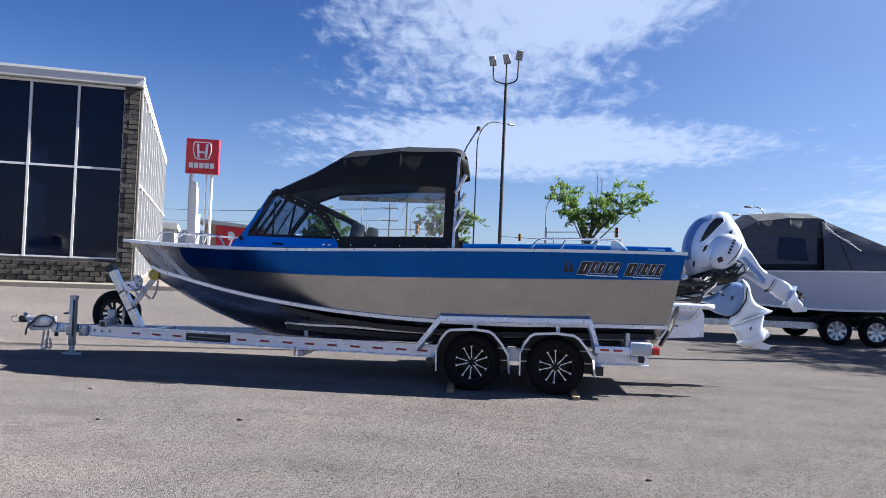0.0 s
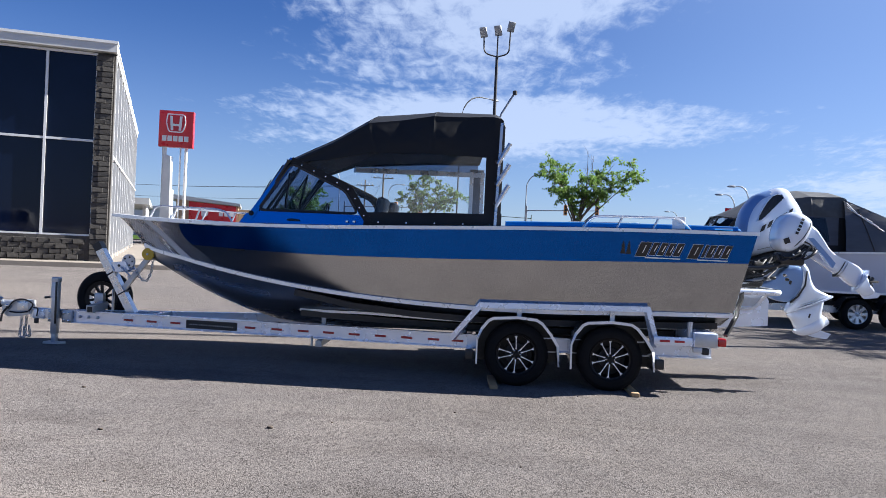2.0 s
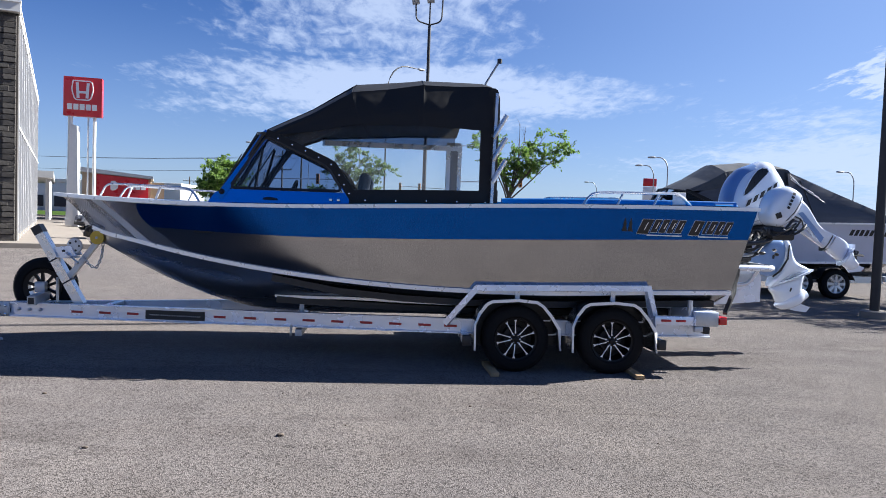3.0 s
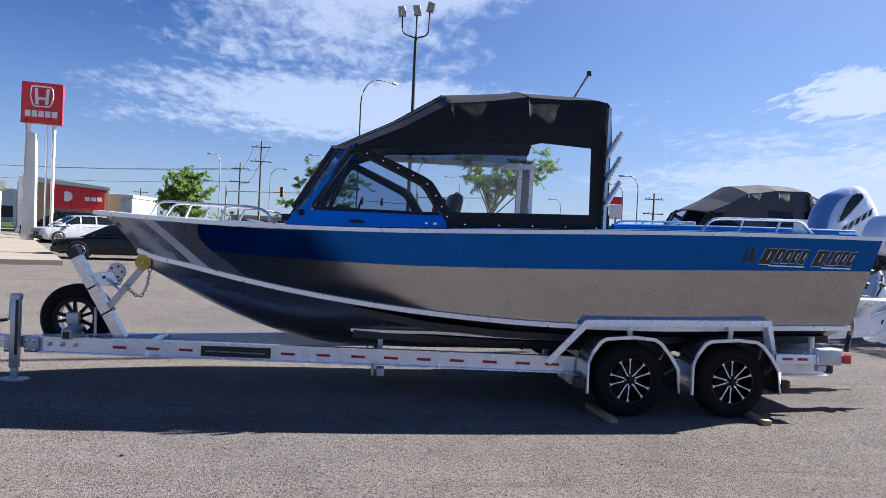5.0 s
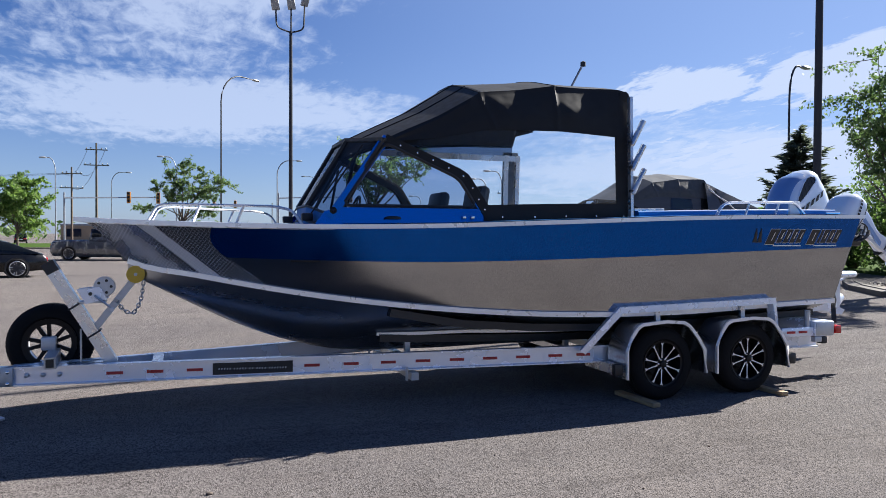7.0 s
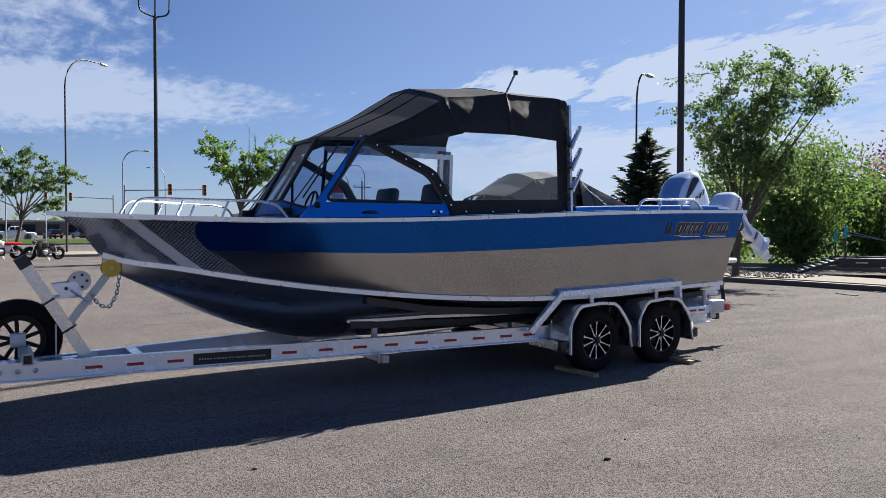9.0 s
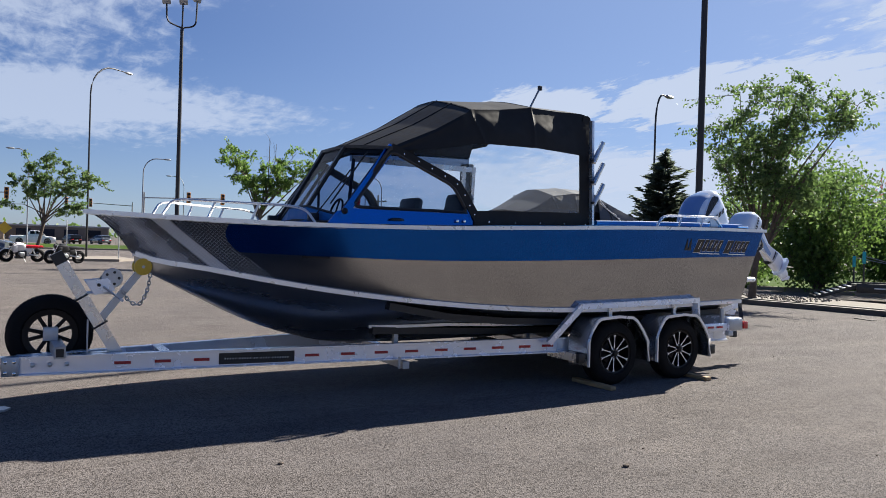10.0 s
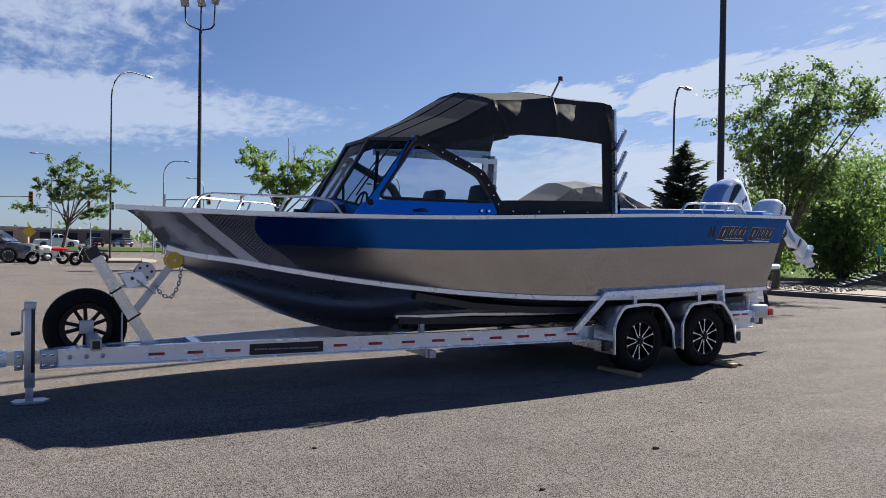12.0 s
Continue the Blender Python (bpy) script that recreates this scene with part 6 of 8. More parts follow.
# ---- the second boat, beside and behind the first ----
OFF = Vector((8.2, 8.75, 0))
boat2 = thing("covered_boat", Vector((-1.2, YC, 0.42)) + OFF, "silver aluminium boat under a dark grey canvas cover, on its trailer", "boat")
HULL_GREY = mat("pale_grey_hull_paint", (0.67, 0.69, 0.79), (0.61, 0.63, 0.72), 2.0, 0.35, 0.1, coat=0.2)
for o in [c for c in boat.children if c.name.split(".")[0] in ("topside_band", "lower_side", "bow_plate", "bottom", "gunwale", "chine_strip", "transom")]:
    name = o.name.split(".")[0]
    me = o.data.copy()
    me.materials.clear()
    me.materials.append({"topside_band": HULL_GREY, "lower_side": HULL_GREY, "bow_plate": HULL_GREY, "bottom": HULL, "transom": HULL}.get(name, WELD))
    c = new(name, me)
    c.parent = boat2
COVER = mat("grey_canvas", (0.088, 0.090, 0.092), (0.052, 0.054, 0.056), 9.0, 0.55, bump=0.4, bump_scale=6.0, spec=0.35)
TARP = mat("slate_tarp", (0.070, 0.078, 0.105), (0.040, 0.045, 0.062), 5.0, 0.5, bump=0.3, bump_scale=5.0, stretch=(0.4, 1, 2.5))
swap = {"soft_top": COVER, "cabin_side": ALU_WHITE, "corner_post": BLACK, "window_frame": BLACK, "side_window": TINTED, "snap_strip": CANVAS, "windscreen_pane": SCREEN, "screen_post": BLACK, "screen_sill": ALU_WHITE, "screen_top_rail": BLACK, "dash": BLACK, "curtain_skirt": CANVAS, "curtain_edge": CANVAS, "foredeck": ALU, "cockpit_floor": VINYL}
for o in [c for c in boat.children if c.name.split(".")[0] in swap]:
    name = o.name.split(".")[0]
    me = o.data.copy()
    me.materials.clear()
    me.materials.append(swap[name])
    c = new(name, me)
    c.parent = boat2
    for g in o.children:
        if g.name.startswith("gasket"):
            gg = new("gasket", g.data)
            gg.parent = c
# side curtains with smoked windows
for s in (-1, 1):
    cur = part("side_curtain", slab(B(), [wall_at(x, z, s, 0.002) + OFF for x, z in ((-2.45, 2.33), (-1.98, 2.12), (-1.76, 1.84), (-0.40, 1.86), (-0.40, 2.70), (-1.70, 2.70), (-2.2, 2.52))], (0, -s * 0.006, 0)), TARP, boat2, "black canvas side curtain")
    part("curtain_window", slab(B(), [wall_at(x, z, s, 0.010) + OFF for x, z in ((-1.35, 1.98), (-0.62, 1.96), (-0.72, 2.50), (-1.30, 2.52))], (0, -s * 0.004, 0)), TINTED, cur, "smoked vinyl window")
# the stern tarp, sloping from the rear hoop
CX = [-0.35, 2.5]
c_mid = lambda x: float(np.interp(x, CX, [3.11, 1.93]))
c_edge = lambda x: float(np.interp(x, CX, [2.90, 1.85]))
rows = []
for i in range(41):
    x = -0.35 + 2.85 * i / 40
    b = sheer_b(x) - 0.02
    half = []
    for j in range(9):
        f = j / 8
        z = sheer_z(x) - 0.03 + (c_edge(x) - sheer_z(x) + 0.03) * f
        half.append((b - 0.20 * f ** 1.6 * max(0.1, min(1, (c_edge(x) - 1.8))), z))
    wt = half[-1][0]
    for j in range(1, 11):
        f = 1 - j / 10
        half.append((wt * f, c_mid(x) - (c_mid(x) - c_edge(x)) * f ** 1.6))
    row = []
    for y, z in [(-y, z) for y, z in half] + [(y, z) for y, z in half[-2::-1]]:
        k = 0.02 * noise.noise((x * 1.2, y * 5.5, 2)) * min(1.0, (x + 0.35) * 3)
        row.append(Vector((x, YC + y, z + k)) + OFF)
    rows.append(row)
cover = part("stern_tarp", grid(B(), rows), TARP, boat2, "black stern tarp with folds")


def on_cover(x, z, out=0.02):
    f = max(0, min(1, (z - sheer_z(x)) / max(c_edge(x) - sheer_z(x), 0.05)))
    return Vector((x, YC - (sheer_b(x) - 0.02 - 0.20 * f ** 1.6 * max(0.1, min(1, c_edge(x) - 1.8))) - out, z)) + OFF


part("tarp_seam", sweep(B(), [on_cover(-0.05 + 0.35 * f, c_edge(-0.05) - 0.05 - 1.0 * f, 0.010) for f in np.linspace(0, 0.95, 6)], 0.012, 6), BLACK, cover)
for k, (y0, wide) in enumerate(((0.25, 0.10), (0.50, 0.16), (0.82, 0.12))):
    pts = []
    for x in np.linspace(-0.34, 2.35, 14):
        wt = sheer_b(x) - 0.22
        z = c_mid(x) - (c_mid(x) - c_edge(x)) * y0 ** 1.6
        pts.append(Vector((x, YC - y0 * wt, z + 0.022)) + OFF)
    part("tie_fold", sweep(B(), pts, 0, square=(wide * (0.55, 0.4, 0.5)[k], 0.016)), SIDING, cover, "pale folded strip of the stern tarp")
for k in range(3):
    part("tie_rope", sweep(B(), [on_cover(-0.30, 2.86 - 0.05 * k, 0.02), on_cover(-0.05 + 0.1 * k, 2.60 - 0.07 * k, 0.03), on_cover(0.25 + 0.12 * k, 2.45 - 0.10 * k, 0.03)], 0.010, 6), WELD, cover)
for k in range(9):
    x0 = 1.15 + 0.125 * k
    part("letter_block", slab(B(), [on_side(x, z, 0.006) + OFF for x, z in ((x0, 1.50), (x0 + 0.085, 1.50), (x0 + 0.135, 1.64), (x0 + 0.05, 1.64))], (0, 0.003, 0)), BLACK, boat2)
trailer2 = thing("covered_boat_trailer", Vector((-1.2, YC, 0)) + OFF, "dark tandem trailer carrying the covered boat", "trailer")
for s in (-1, 1):
    part("frame_rail", sweep(B(), [Vector((x, YC + s * (YC - rail_y(x) - 0.03), rail_z(x))) + OFF for x in (-5.7, -3, -0.4, 2.2)], 0, square=(0.07, 0.16)), ALU, trailer2)
    bunk = [Vector((x, YC + s * 0.6, keel_z(x) + 0.12)) + OFF for x in np.linspace(-2.4, 2.2, 5)]
    part("bunk", sweep(B(), bunk, 0, square=(0.12, 0.10)), BLACK, trailer2)
    for x0 in (0.0, 0.9):
        fy2 = [-0.05, 0.1, 0.26] if s < 0 else [2 * YC + 0.05, 2 * YC - 0.1, 2 * YC - 0.26]
        part("fender", grid(B(), [[Vector((x0 + x * 0.95, y, z - 0.02)) + OFF for x, z in ARCH[1:-1]] for y in fy2]), BLACK, trailer2, "black fender")
        wheel("trailer_wheel", Vector((x0, -0.015 if s < 0 else 2 * YC + 0.015, HZ)) + OFF, s, label="trailer wheel with silver spoked rim", spokes=8)
for x0 in (0.0, 0.9):
    part("axle", sweep(B(), [Vector((x0, 0.2, HZ)) + OFF, Vector((x0, 2 * YC - 0.2, HZ)) + OFF], 0, square=(0.07, 0.07)), GALV, trailer2)
part("tail_beam", sweep(B(), [Vector((2.15, 0.02, 0.5)) + OFF, Vector((2.15, 2 * YC - 0.02, 0.5)) + OFF], 0, square=(0.12, 0.12)), GALV, trailer2)
part("tongue", sweep(B(), [Vector((-6.6, YC, 0.385)) + OFF, Vector((-4.9, YC, 0.385)) + OFF], 0, square=(0.10, 0.10)), ALU, trailer2)


# ---- lamps, poles, signals ----
def light_pole(base, height, label, heads=True, r=0.095):
    x, y, _ = base
    ob = thing("parking_lot_light", base, label, "light pole", "parking lot lights")
    part("footing", lathe(B(), [(0, 0.24), (0.12, 0.24), (0.14, 0.20), (0.14, 0.05)], base, "z", 20), CONCRETE, ob)
    part("pole", sweep(B(), [(x, y, 0.14), (x, y, height)], [r, r * 0.72], 12), POLE_DARK, ob)
    if heads:
        for a, up in ((-0.62, 0.85), (0.0, 0.95), (0.55, 1.15)):
            arm = part("arm", sweep(B(), rounded([(x, y, height - 0.05), (x + a, y - 0.05, height + 0.10), (x + a * 1.05, y - 0.08, height + up)], 0.25), 0.035, 8), POLE_DARK, ob)
            bm = box(B(), (-0.17, -0.06, -0.24), (0.17, 0.06, 0.24), 0.03)
            bmesh.ops.transform(bm, matrix=pose(x + a * 1.1, y - 0.12, height + up + 0.2, 28, 0, 25 * (1 if a > 0 else -1)), verts=bm.verts)
            part("floodlight", bm, POLE_GREY, arm, "grey floodlight head")
    return ob


light_pole((0.1, 26.2, 0), 10.4, "tall dark steel pole with three floodlights on a low concrete footing")
light_pole((7.73, 5.42, 0), 11.5, "tall dark steel parking lot pole on a low concrete footing", r=0.085)


def street_lamp(base, height, reach, turn, label="tall street lamp with a curved arm", r=0.065, mat_=None):
    x, y, _ = base
    c, s_ = math.cos(radians(turn)), math.sin(radians(turn))
    ob = thing("street_lamp", base, label, "street lamp", "street lamps")
    pts = [(0, 0), (0, height * 0.84)] + [(reach * 0.62 * (1 - math.cos(t)), height * 0.84 + height * 0.16 * math.sin(t)) for t in (math.pi / 2 * k / 6 for k in range(1, 7))] + [(reach, height)]
    part("pole", sweep(B(), [(x + c * a, y + s_ * a, z) for a, z in pts], [r] + [r * 0.7] * (len(pts) - 2) + [r * 0.4], 10), mat_ or POLE_DARK, ob)
    part("base_flange", lathe(B(), [(0, r * 2), (0.12, r * 2), (0.14, r)], base, "z", 12), POLE_GREY, ob)
    bm = loft([(-0.07, 0, 0, 0.22, 0.09), (-0.02, 0, 0, 0.34, 0.14), (0.05, -0.02, 0, 0.30, 0.11), (0.09, -0.05, 0, 0.12, 0.05)], 14)
    bmesh.ops.transform(bm, matrix=pose(x + c * (reach + 0.25), y + s_ * (reach + 0.25), height, 0, 0, turn), verts=bm.verts)
    part("lamp_head", bm, POLE_GREY, ob)
    return ob


street_lamp((-1.95, 44.1, 0), 12.25, 2.9, 40)
street_lamp((21.3, 19.6, 0), 9.3, 0.9, 10)
street_lamp((4.6, 68.3, 0), 9.0, 1.9, -5, r=0.075, mat_=POLE_GREY)
street_lamp((-4.9, 69.0, 0), 9.0, 1.2, 180, mat_=POLE_GREY)
street_lamp((12.5, 90.0, 0), 9.2, 1.6, 175, mat_=POLE_GREY)
street_lamp((20.0, 47.8, 0), 6.77, 1.0, 170, mat_=POLE_GREY)
street_lamp((20.45, 52.0, 0), 6.45, 1.0, 170, mat_=POLE_GREY)
street_lamp((38.0, 52.0, 0), 6.6, 1.0, 175, mat_=POLE_GREY)
street_lamp((23.6, 80.0, 0), 6.4, 1.0, 175, mat_=POLE_GREY)
street_lamp((-15.5, 70.0, 0), 8.6, 0.8, 180, mat_=POLE_GREY)
street_lamp((-12.0, 85.0, 0), 8.6, 1.6, 0, mat_=POLE_GREY)
AMBER = mat("signal_amber", (0.55, 0.22, 0.03), (0.45, 0.17, 0.02), 9.0, 0.4)


def signal(base, reach, turn, height, heads, label):
    x, y, _ = base
    c, s_ = math.cos(radians(turn)), math.sin(radians(turn))
    ob = thing("traffic_signal", base, label, "traffic light", "traffic signals")
    part("mast", sweep(B(), [(x, y, 0), (x, y, height + 0.4)], 0.08, 10), POLE_GREY, ob)
    part("arm", sweep(B(), [(x, y, height - 0.1), (x + c * reach, y + s_ * reach, height + 0.15)], [0.06, 0.04], 8), POLE_GREY, ob)
    for a in heads:
        hx, hy = x + c * a, y + s_ * a
        hd = part("signal_head", box(B(), (hx - 0.18, hy - 0.16, height - 0.45), (hx + 0.18, hy + 0.10, height + 0.62), 0.04), AMBER, ob, "amber signal housing")
        for k in range(3):
            part("visor", lathe(B(), [(0.0, 0.12), (0.22, 0.12), (0.22, 0.10), (0.02, 0.10)], (hx, hy - 0.16, height - 0.25 + 0.34 * k), "y", 12, -1), BLACK, hd)
    return ob


signal((4.7, 68.0, 0), 7.3, -6, 5.3, (7.2, 4.0), "street corner signal mast with long arm and amber heads")
signal((-14.5, 68.0, 0), 8.2, 6, 4.9, (8.0, 5.4), "roadside signal mast with long arm and amber heads")
signal((7.5, 98.0, 0), 8.0, 176, 5.6, (7.8, 5.0), "far signal mast with long arm and amber heads")


def utility_pole(base, height, label="wooden utility pole with two crossarms"):
    x, y, _ = base
    ob = thing("utility_pole", base, label, "utility pole", "utility poles")
    part("pole", sweep(B(), [(x, y, 0), (x, y, height)], [0.19, 0.12], 10), POLE_WOOD, ob)
    for z, w in ((height - 1.0, 2.1), (height - 3.3, 2.4)):
        arm = part("crossarm", sweep(B(), [(x - w / 2 - 0.5, y, z), (x + w / 2 + 0.5, y, z)], 0, square=(0.12, 0.14)), POLE_WOOD, ob)
        for a in (-1, -0.55, 0.55, 1):
            part("insulator", lathe(B(), [(0, 0.04), (0.1, 0.09), (0.2, 0.09), (0.28, 0.03)], (x + a * w / 2 * 1.25, y, z + 0.07), "z", 8), POLE_GREY, arm)


POLES = [(-16.4, 113, 15.0), (-21.0, 123, 12.1), (-112, 140, 13.0), (-48.5, 165, 8.6)]
for x, y, h in POLES:
    utility_pole((x, y, 0), h)
utility_pole((45.8, 102.9, 0), 9.5)
wires = thing("power_lines", (-21.0, 123, 0), "thin dark power lines strung between utility poles", "power line")
for (ax, ay, ah), (bx, by, bh) in ((POLES[1], POLES[0]), (POLES[2], POLES[1])):
    for d, dz in ((-1.2, -1.0), (1.2, -1.0), (0, -3.2)):
        a, b = Vector((ax + d, ay, ah + dz)), Vector((bx + d, by, bh + dz))
        part("wire", sweep(B(), [a.lerp(b, f) - Vector((0, 0, 1.6 * 4 * f * (1 - f))) for f in np.linspace(0, 1, 9)], 0.028, 4), POLE_DARK, wires)

# ---- dealership building ----
CB = Vector((-14.69, 19.27, 0))
FD, SD = Vector((-0.944, -0.330, 0)).normalized(), Vector((-0.405, 0.914, 0)).normalized()
UPV = Vector((0, 0, 1))
OUTF, OUTS = -SD, -FD
bld = thing("dealership_building", CB, "two-storey building with dark curtain glass and split-face stone", "building")


def face_box(a0, a1, z0, z1, along, out, d0, d1):
    """A box on a facade: run a0..a1 along it, from z0 to z1, standing d0..d1 out of its plane."""
    p = [CB + along * a + out * d + UPV * z for a, d, z in ((a0, d0, z0), (a1, d0, z0), (a1, d0, z1), (a0, d0, z1))]
    return slab(B(), p, out * (d1 - d0))


core = B()
q = [CB - OUTF * 0.3 - OUTS * 0.3, CB + FD * 24 - OUTF * 0.3 - OUTS * 0.3, CB + FD * 24 + SD * 27.7, CB + SD * 27.7 - OUTS * 0.3]
slab(core, q, (0, 0, 8.3))
part("wall", core, FASCIA, bld)
part("roof_fascia", face_box(-0.12, 24, 8.14, 8.46, FD, OUTF, -0.2, 0.40), FASCIA, bld, "pale metal roof fascia")
part("roof_cap", face_box(-0.15, 24, 8.46, 8.56, FD, OUTF, -0.2, 0.44), WHITE, bld)
part("roof_fascia", face_box(-0.0, 27.7, 8.14, 8.46, SD, OUTS, -0.2, 0.08), FASCIA, bld)
part("roof_cap", face_box(-0.0, 27.7, 8.46, 8.56, SD, OUTS, -0.2, 0.11), WHITE, bld)
col = part("corner_column", face_box(0.0, 0.56, 0.0, 8.10, FD, OUTF, -0.6, 0.10), BLOCK_STONE, bld, "dark split-face stone column")
plinth = part("plinth", face_box(0.56, 24, 0.0, 1.12, FD, OUTF, -0.3, 0.10), BLOCK_STONE, bld, "dark split-face stone plinth")
# stone blocks, proud and uneven
rng = random.Random(4)
blk = []
for k in range(4):
    bm = B()
    box(bm, (-0.19, -0.0, -0.092), (0.19, 0.05 + 0.015 * k, 0.092), 0.012)
    for v in bm.verts:
        if v.co.y > 0.03:
            v.co.y += 0.03 * rng.random()
    me = bpy.data.meshes.new("stone")
    bm.to_mesh(me)
    bm.free()
    me.materials.append(BLOCK_STONE)
    blk.append(me)
turn_f = Matrix((( -FD.x, OUTF.x, 0), (-FD.y, OUTF.y, 0), (0, 0, 1))).to_4x4()


def stone(parent, a, z, along, out, turn):
    o = new("stone", blk[rng.randrange(4)])
    o.parent = parent
    o.matrix_local = Matrix.Translation(along * a + out * 0.10 + UPV * z) @ turn


for r_ in range(40):
    z = 0.11 + r_ * 0.2
    for a in ((0.19, 0.40) if r_ % 2 else (0.19, 0.39)):
        stone(col, a, z, FD, OUTF, turn_f)
for r_ in range(5):
    for k in range(19):
        stone(plinth, 0.95 + 0.4 * k + 0.2 * (r_ % 2), 0.11 + r_ * 0.2, FD, OUTF, turn_f)
# curtain wall on the front
a = 0.56
for k in range(8):
    w = 1.72
    for z0, z1 in ((1.14, 4.72), (4.80, 8.06)):
        part("window", face_box(a + 0.04, a + w - 0.04, z0, z1, FD, OUTF, -0.1, -0.02), DARK_GLASS, bld, "dark reflective window")
    part("mullion", face_box(a - 0.045, a + 0.045, 1.10, 8.10, FD, OUTF, -0.1, 0.09), WHITE, bld, "white window mullion")
    a += w
for z0 in (1.10, 4.72, 8.02):
    part("transom_bar", face_box(0.56, a, z0, z0 + 0.085, FD, OUTF, -0.1, 0.08), WHITE, bld)
# glazed side with slim white mullions
part("corner_post", face_box(0.0, 0.35, 0, 8.10, SD, OUTS, -0.2, 0.06), BLOCK_STONE, bld)
for k in range(14):
    a0 = 0.35 + k * 1.95
    for z0, z1 in ((0.35, 4.2), (4.3, 8.06)):
        part("window", face_box(a0 + 0.03, a0 + 1.92, z0, z1, SD, OUTS, -0.1, -0.01), DARK_GLASS, bld)
    part("mullion", face_box(a0 - 0.05, a0 + 0.05, 0.0, 8.1, SD, OUTS, -0.1, 0.10), WHITE, bld)
part("transom_bar", face_box(0.35, 27.7, 4.2, 4.3, SD, OUTS, -0.1, 0.09), WHITE, bld)
part("sill_wall", face_box(0.35, 27.7, 0.0, 0.35, SD, OUTS, -0.2, 0.06), CONCRETE, bld)
walk_ = B()
p0 = CB + OUTF * 1.6 + OUTS * 2.4
slab(walk_, [p0, CB + FD * 26 + OUTF * 1.6, CB + FD * 26 - OUTF * 0.1, CB - OUTF * 0.1 + SD * 0, CB + SD * 32, CB + SD * 32 + OUTS * 2.4], (0, 0, 0.17))
tagged(part("pavement", walk_, CONCRETE, None, flat=True), "raised pale concrete walk round the building", "pavement", kind="structure")
# covered canopy posts and far wing past the glazed side
wing = thing("far_canopy", CB + SD * 38, "low pale canopy on white posts beyond the building", "canopy")
part("canopy_roof", slab(B(), [CB + SD * 32 + OUTS * 1.0 + UPV * 3.4, CB + SD * 52 + OUTS * 1.0 + UPV * 3.4, CB + SD * 52 + OUTS * -5 + UPV * 3.4, CB + SD * 32 + OUTS * -5 + UPV * 3.4], (0, 0, 0.5)), FASCIA, wing)
for k in range(5):
    pp = CB + SD * (37 + 3.5 * k) + OUTS * 0.6
    part("canopy_post", sweep(B(), [pp + UPV * 0.17, pp + UPV * 3.4], 0, square=(0.3, 0.3)), WHITE, wing)

# ---- brand pylon: plain shapes only ----
SG = Vector((-20.75, 39.5, 0))
pyl = thing("pylon_sign", SG, "red square pylon sign with white emblem on white posts", "sign")
SR = Vector((0.98, 0.20, 0)).normalized()
SN = Vector((SR.y, -SR.x, 0))


def sgn(u, z, d=0.0):
    return SG + SR * u + SN * d + UPV * z


part("panel", slab(B(), [sgn(-1.08, 6.98, 0.25), sgn(1.10, 6.98, 0.25), sgn(1.10, 9.38, 0.25), sgn(-1.08, 9.38, 0.25)], SN * -0.5), SIGN_RED, pyl, "red sign panel")
ring = rounded([sgn(-0.54, 9.14, 0.27), sgn(0.54, 9.14, 0.27), sgn(0.62, 8.6, 0.27), sgn(0.44, 7.98, 0.27), sgn(-0.44, 7.98, 0.27), sgn(-0.62, 8.6, 0.27), sgn(-0.54, 9.14, 0.27)], 0.18)
part("emblem_ring", sweep(B(), ring, 0, square=(0.05, 0.07)), WHITE, pyl)
for u in (-0.25, 0.25):
    part("emblem_bar", slab(B(), [sgn(u * 1.25 - 0.08, 9.03, 0.28), sgn(u * 1.25 + 0.08, 9.03, 0.28), sgn(u + 0.08, 8.09, 0.28), sgn(u - 0.08, 8.09, 0.28)], SN * -0.03), WHITE, pyl)
part("emblem_bar", slab(B(), [sgn(-0.25, 8.52, 0.28), sgn(0.25, 8.52, 0.28), sgn(0.25, 8.38, 0.28), sgn(-0.25, 8.38, 0.28)], SN * -0.03), WHITE, pyl)
for k in range(5):
    part("letter_block", slab(B(), [sgn(-0.86 + 0.35 * k, 7.36, 0.27), sgn(-0.58 + 0.35 * k, 7.36, 0.27), sgn(-0.58 + 0.35 * k, 7.72, 0.27), sgn(-0.86 + 0.35 * k, 7.72, 0.27)], SN * -0.03), WHITE, pyl)
for u, w in ((-0.72, 0.14), (0.30, 0.05), (0.66, 0.10)):
    part("post", sweep(B(), [sgn(u, 0), sgn(u, 7.0)], w, 14), WHITE, pyl, "white steel post")
part("blade", slab(B(), [sgn(-0.86, 0, 0.5), sgn(-0.12, 0, 0.5), sgn(-0.22, 6.35, 0.5), sgn(-0.60, 6.45, 0.5)], SN * -0.7), WHITE, pyl, "tapered white pylon blade")
part("footing", box(B(), sgn(-1.1, 0) + Vector((0, -0.5, 0)), sgn(1.0, 0.12) + Vector((0, 0.4, 0)), 0.02), CONCRETE, pyl)
sg2 = thing("far_pylon_sign", (23.75, 62.0, 0), "small red and white roadside sign far off", "sign")
part("panel", box(B(), (23.1, 61.9, 5.25), (24.4, 62.1, 6.0), 0.02), SIGN_RED, sg2)
part("lower_panel", box(B(), (23.1, 61.9, 3.8), (24.4, 62.1, 5.2), 0.02), WHITE, sg2)
part("post", sweep(B(), [(23.75, 62, 0), (23.75, 62, 4)], 0.12, 8), POLE_GREY, sg2)

# ---- red diner building far off ----
rb = thing("restaurant_building", (-26, 64, 0), "low red-fronted building with grey roof and tan masonry", "building")
RU = Vector((0.955, 0.297, 0))
RN = Vector((RU.y, -RU.x, 0))


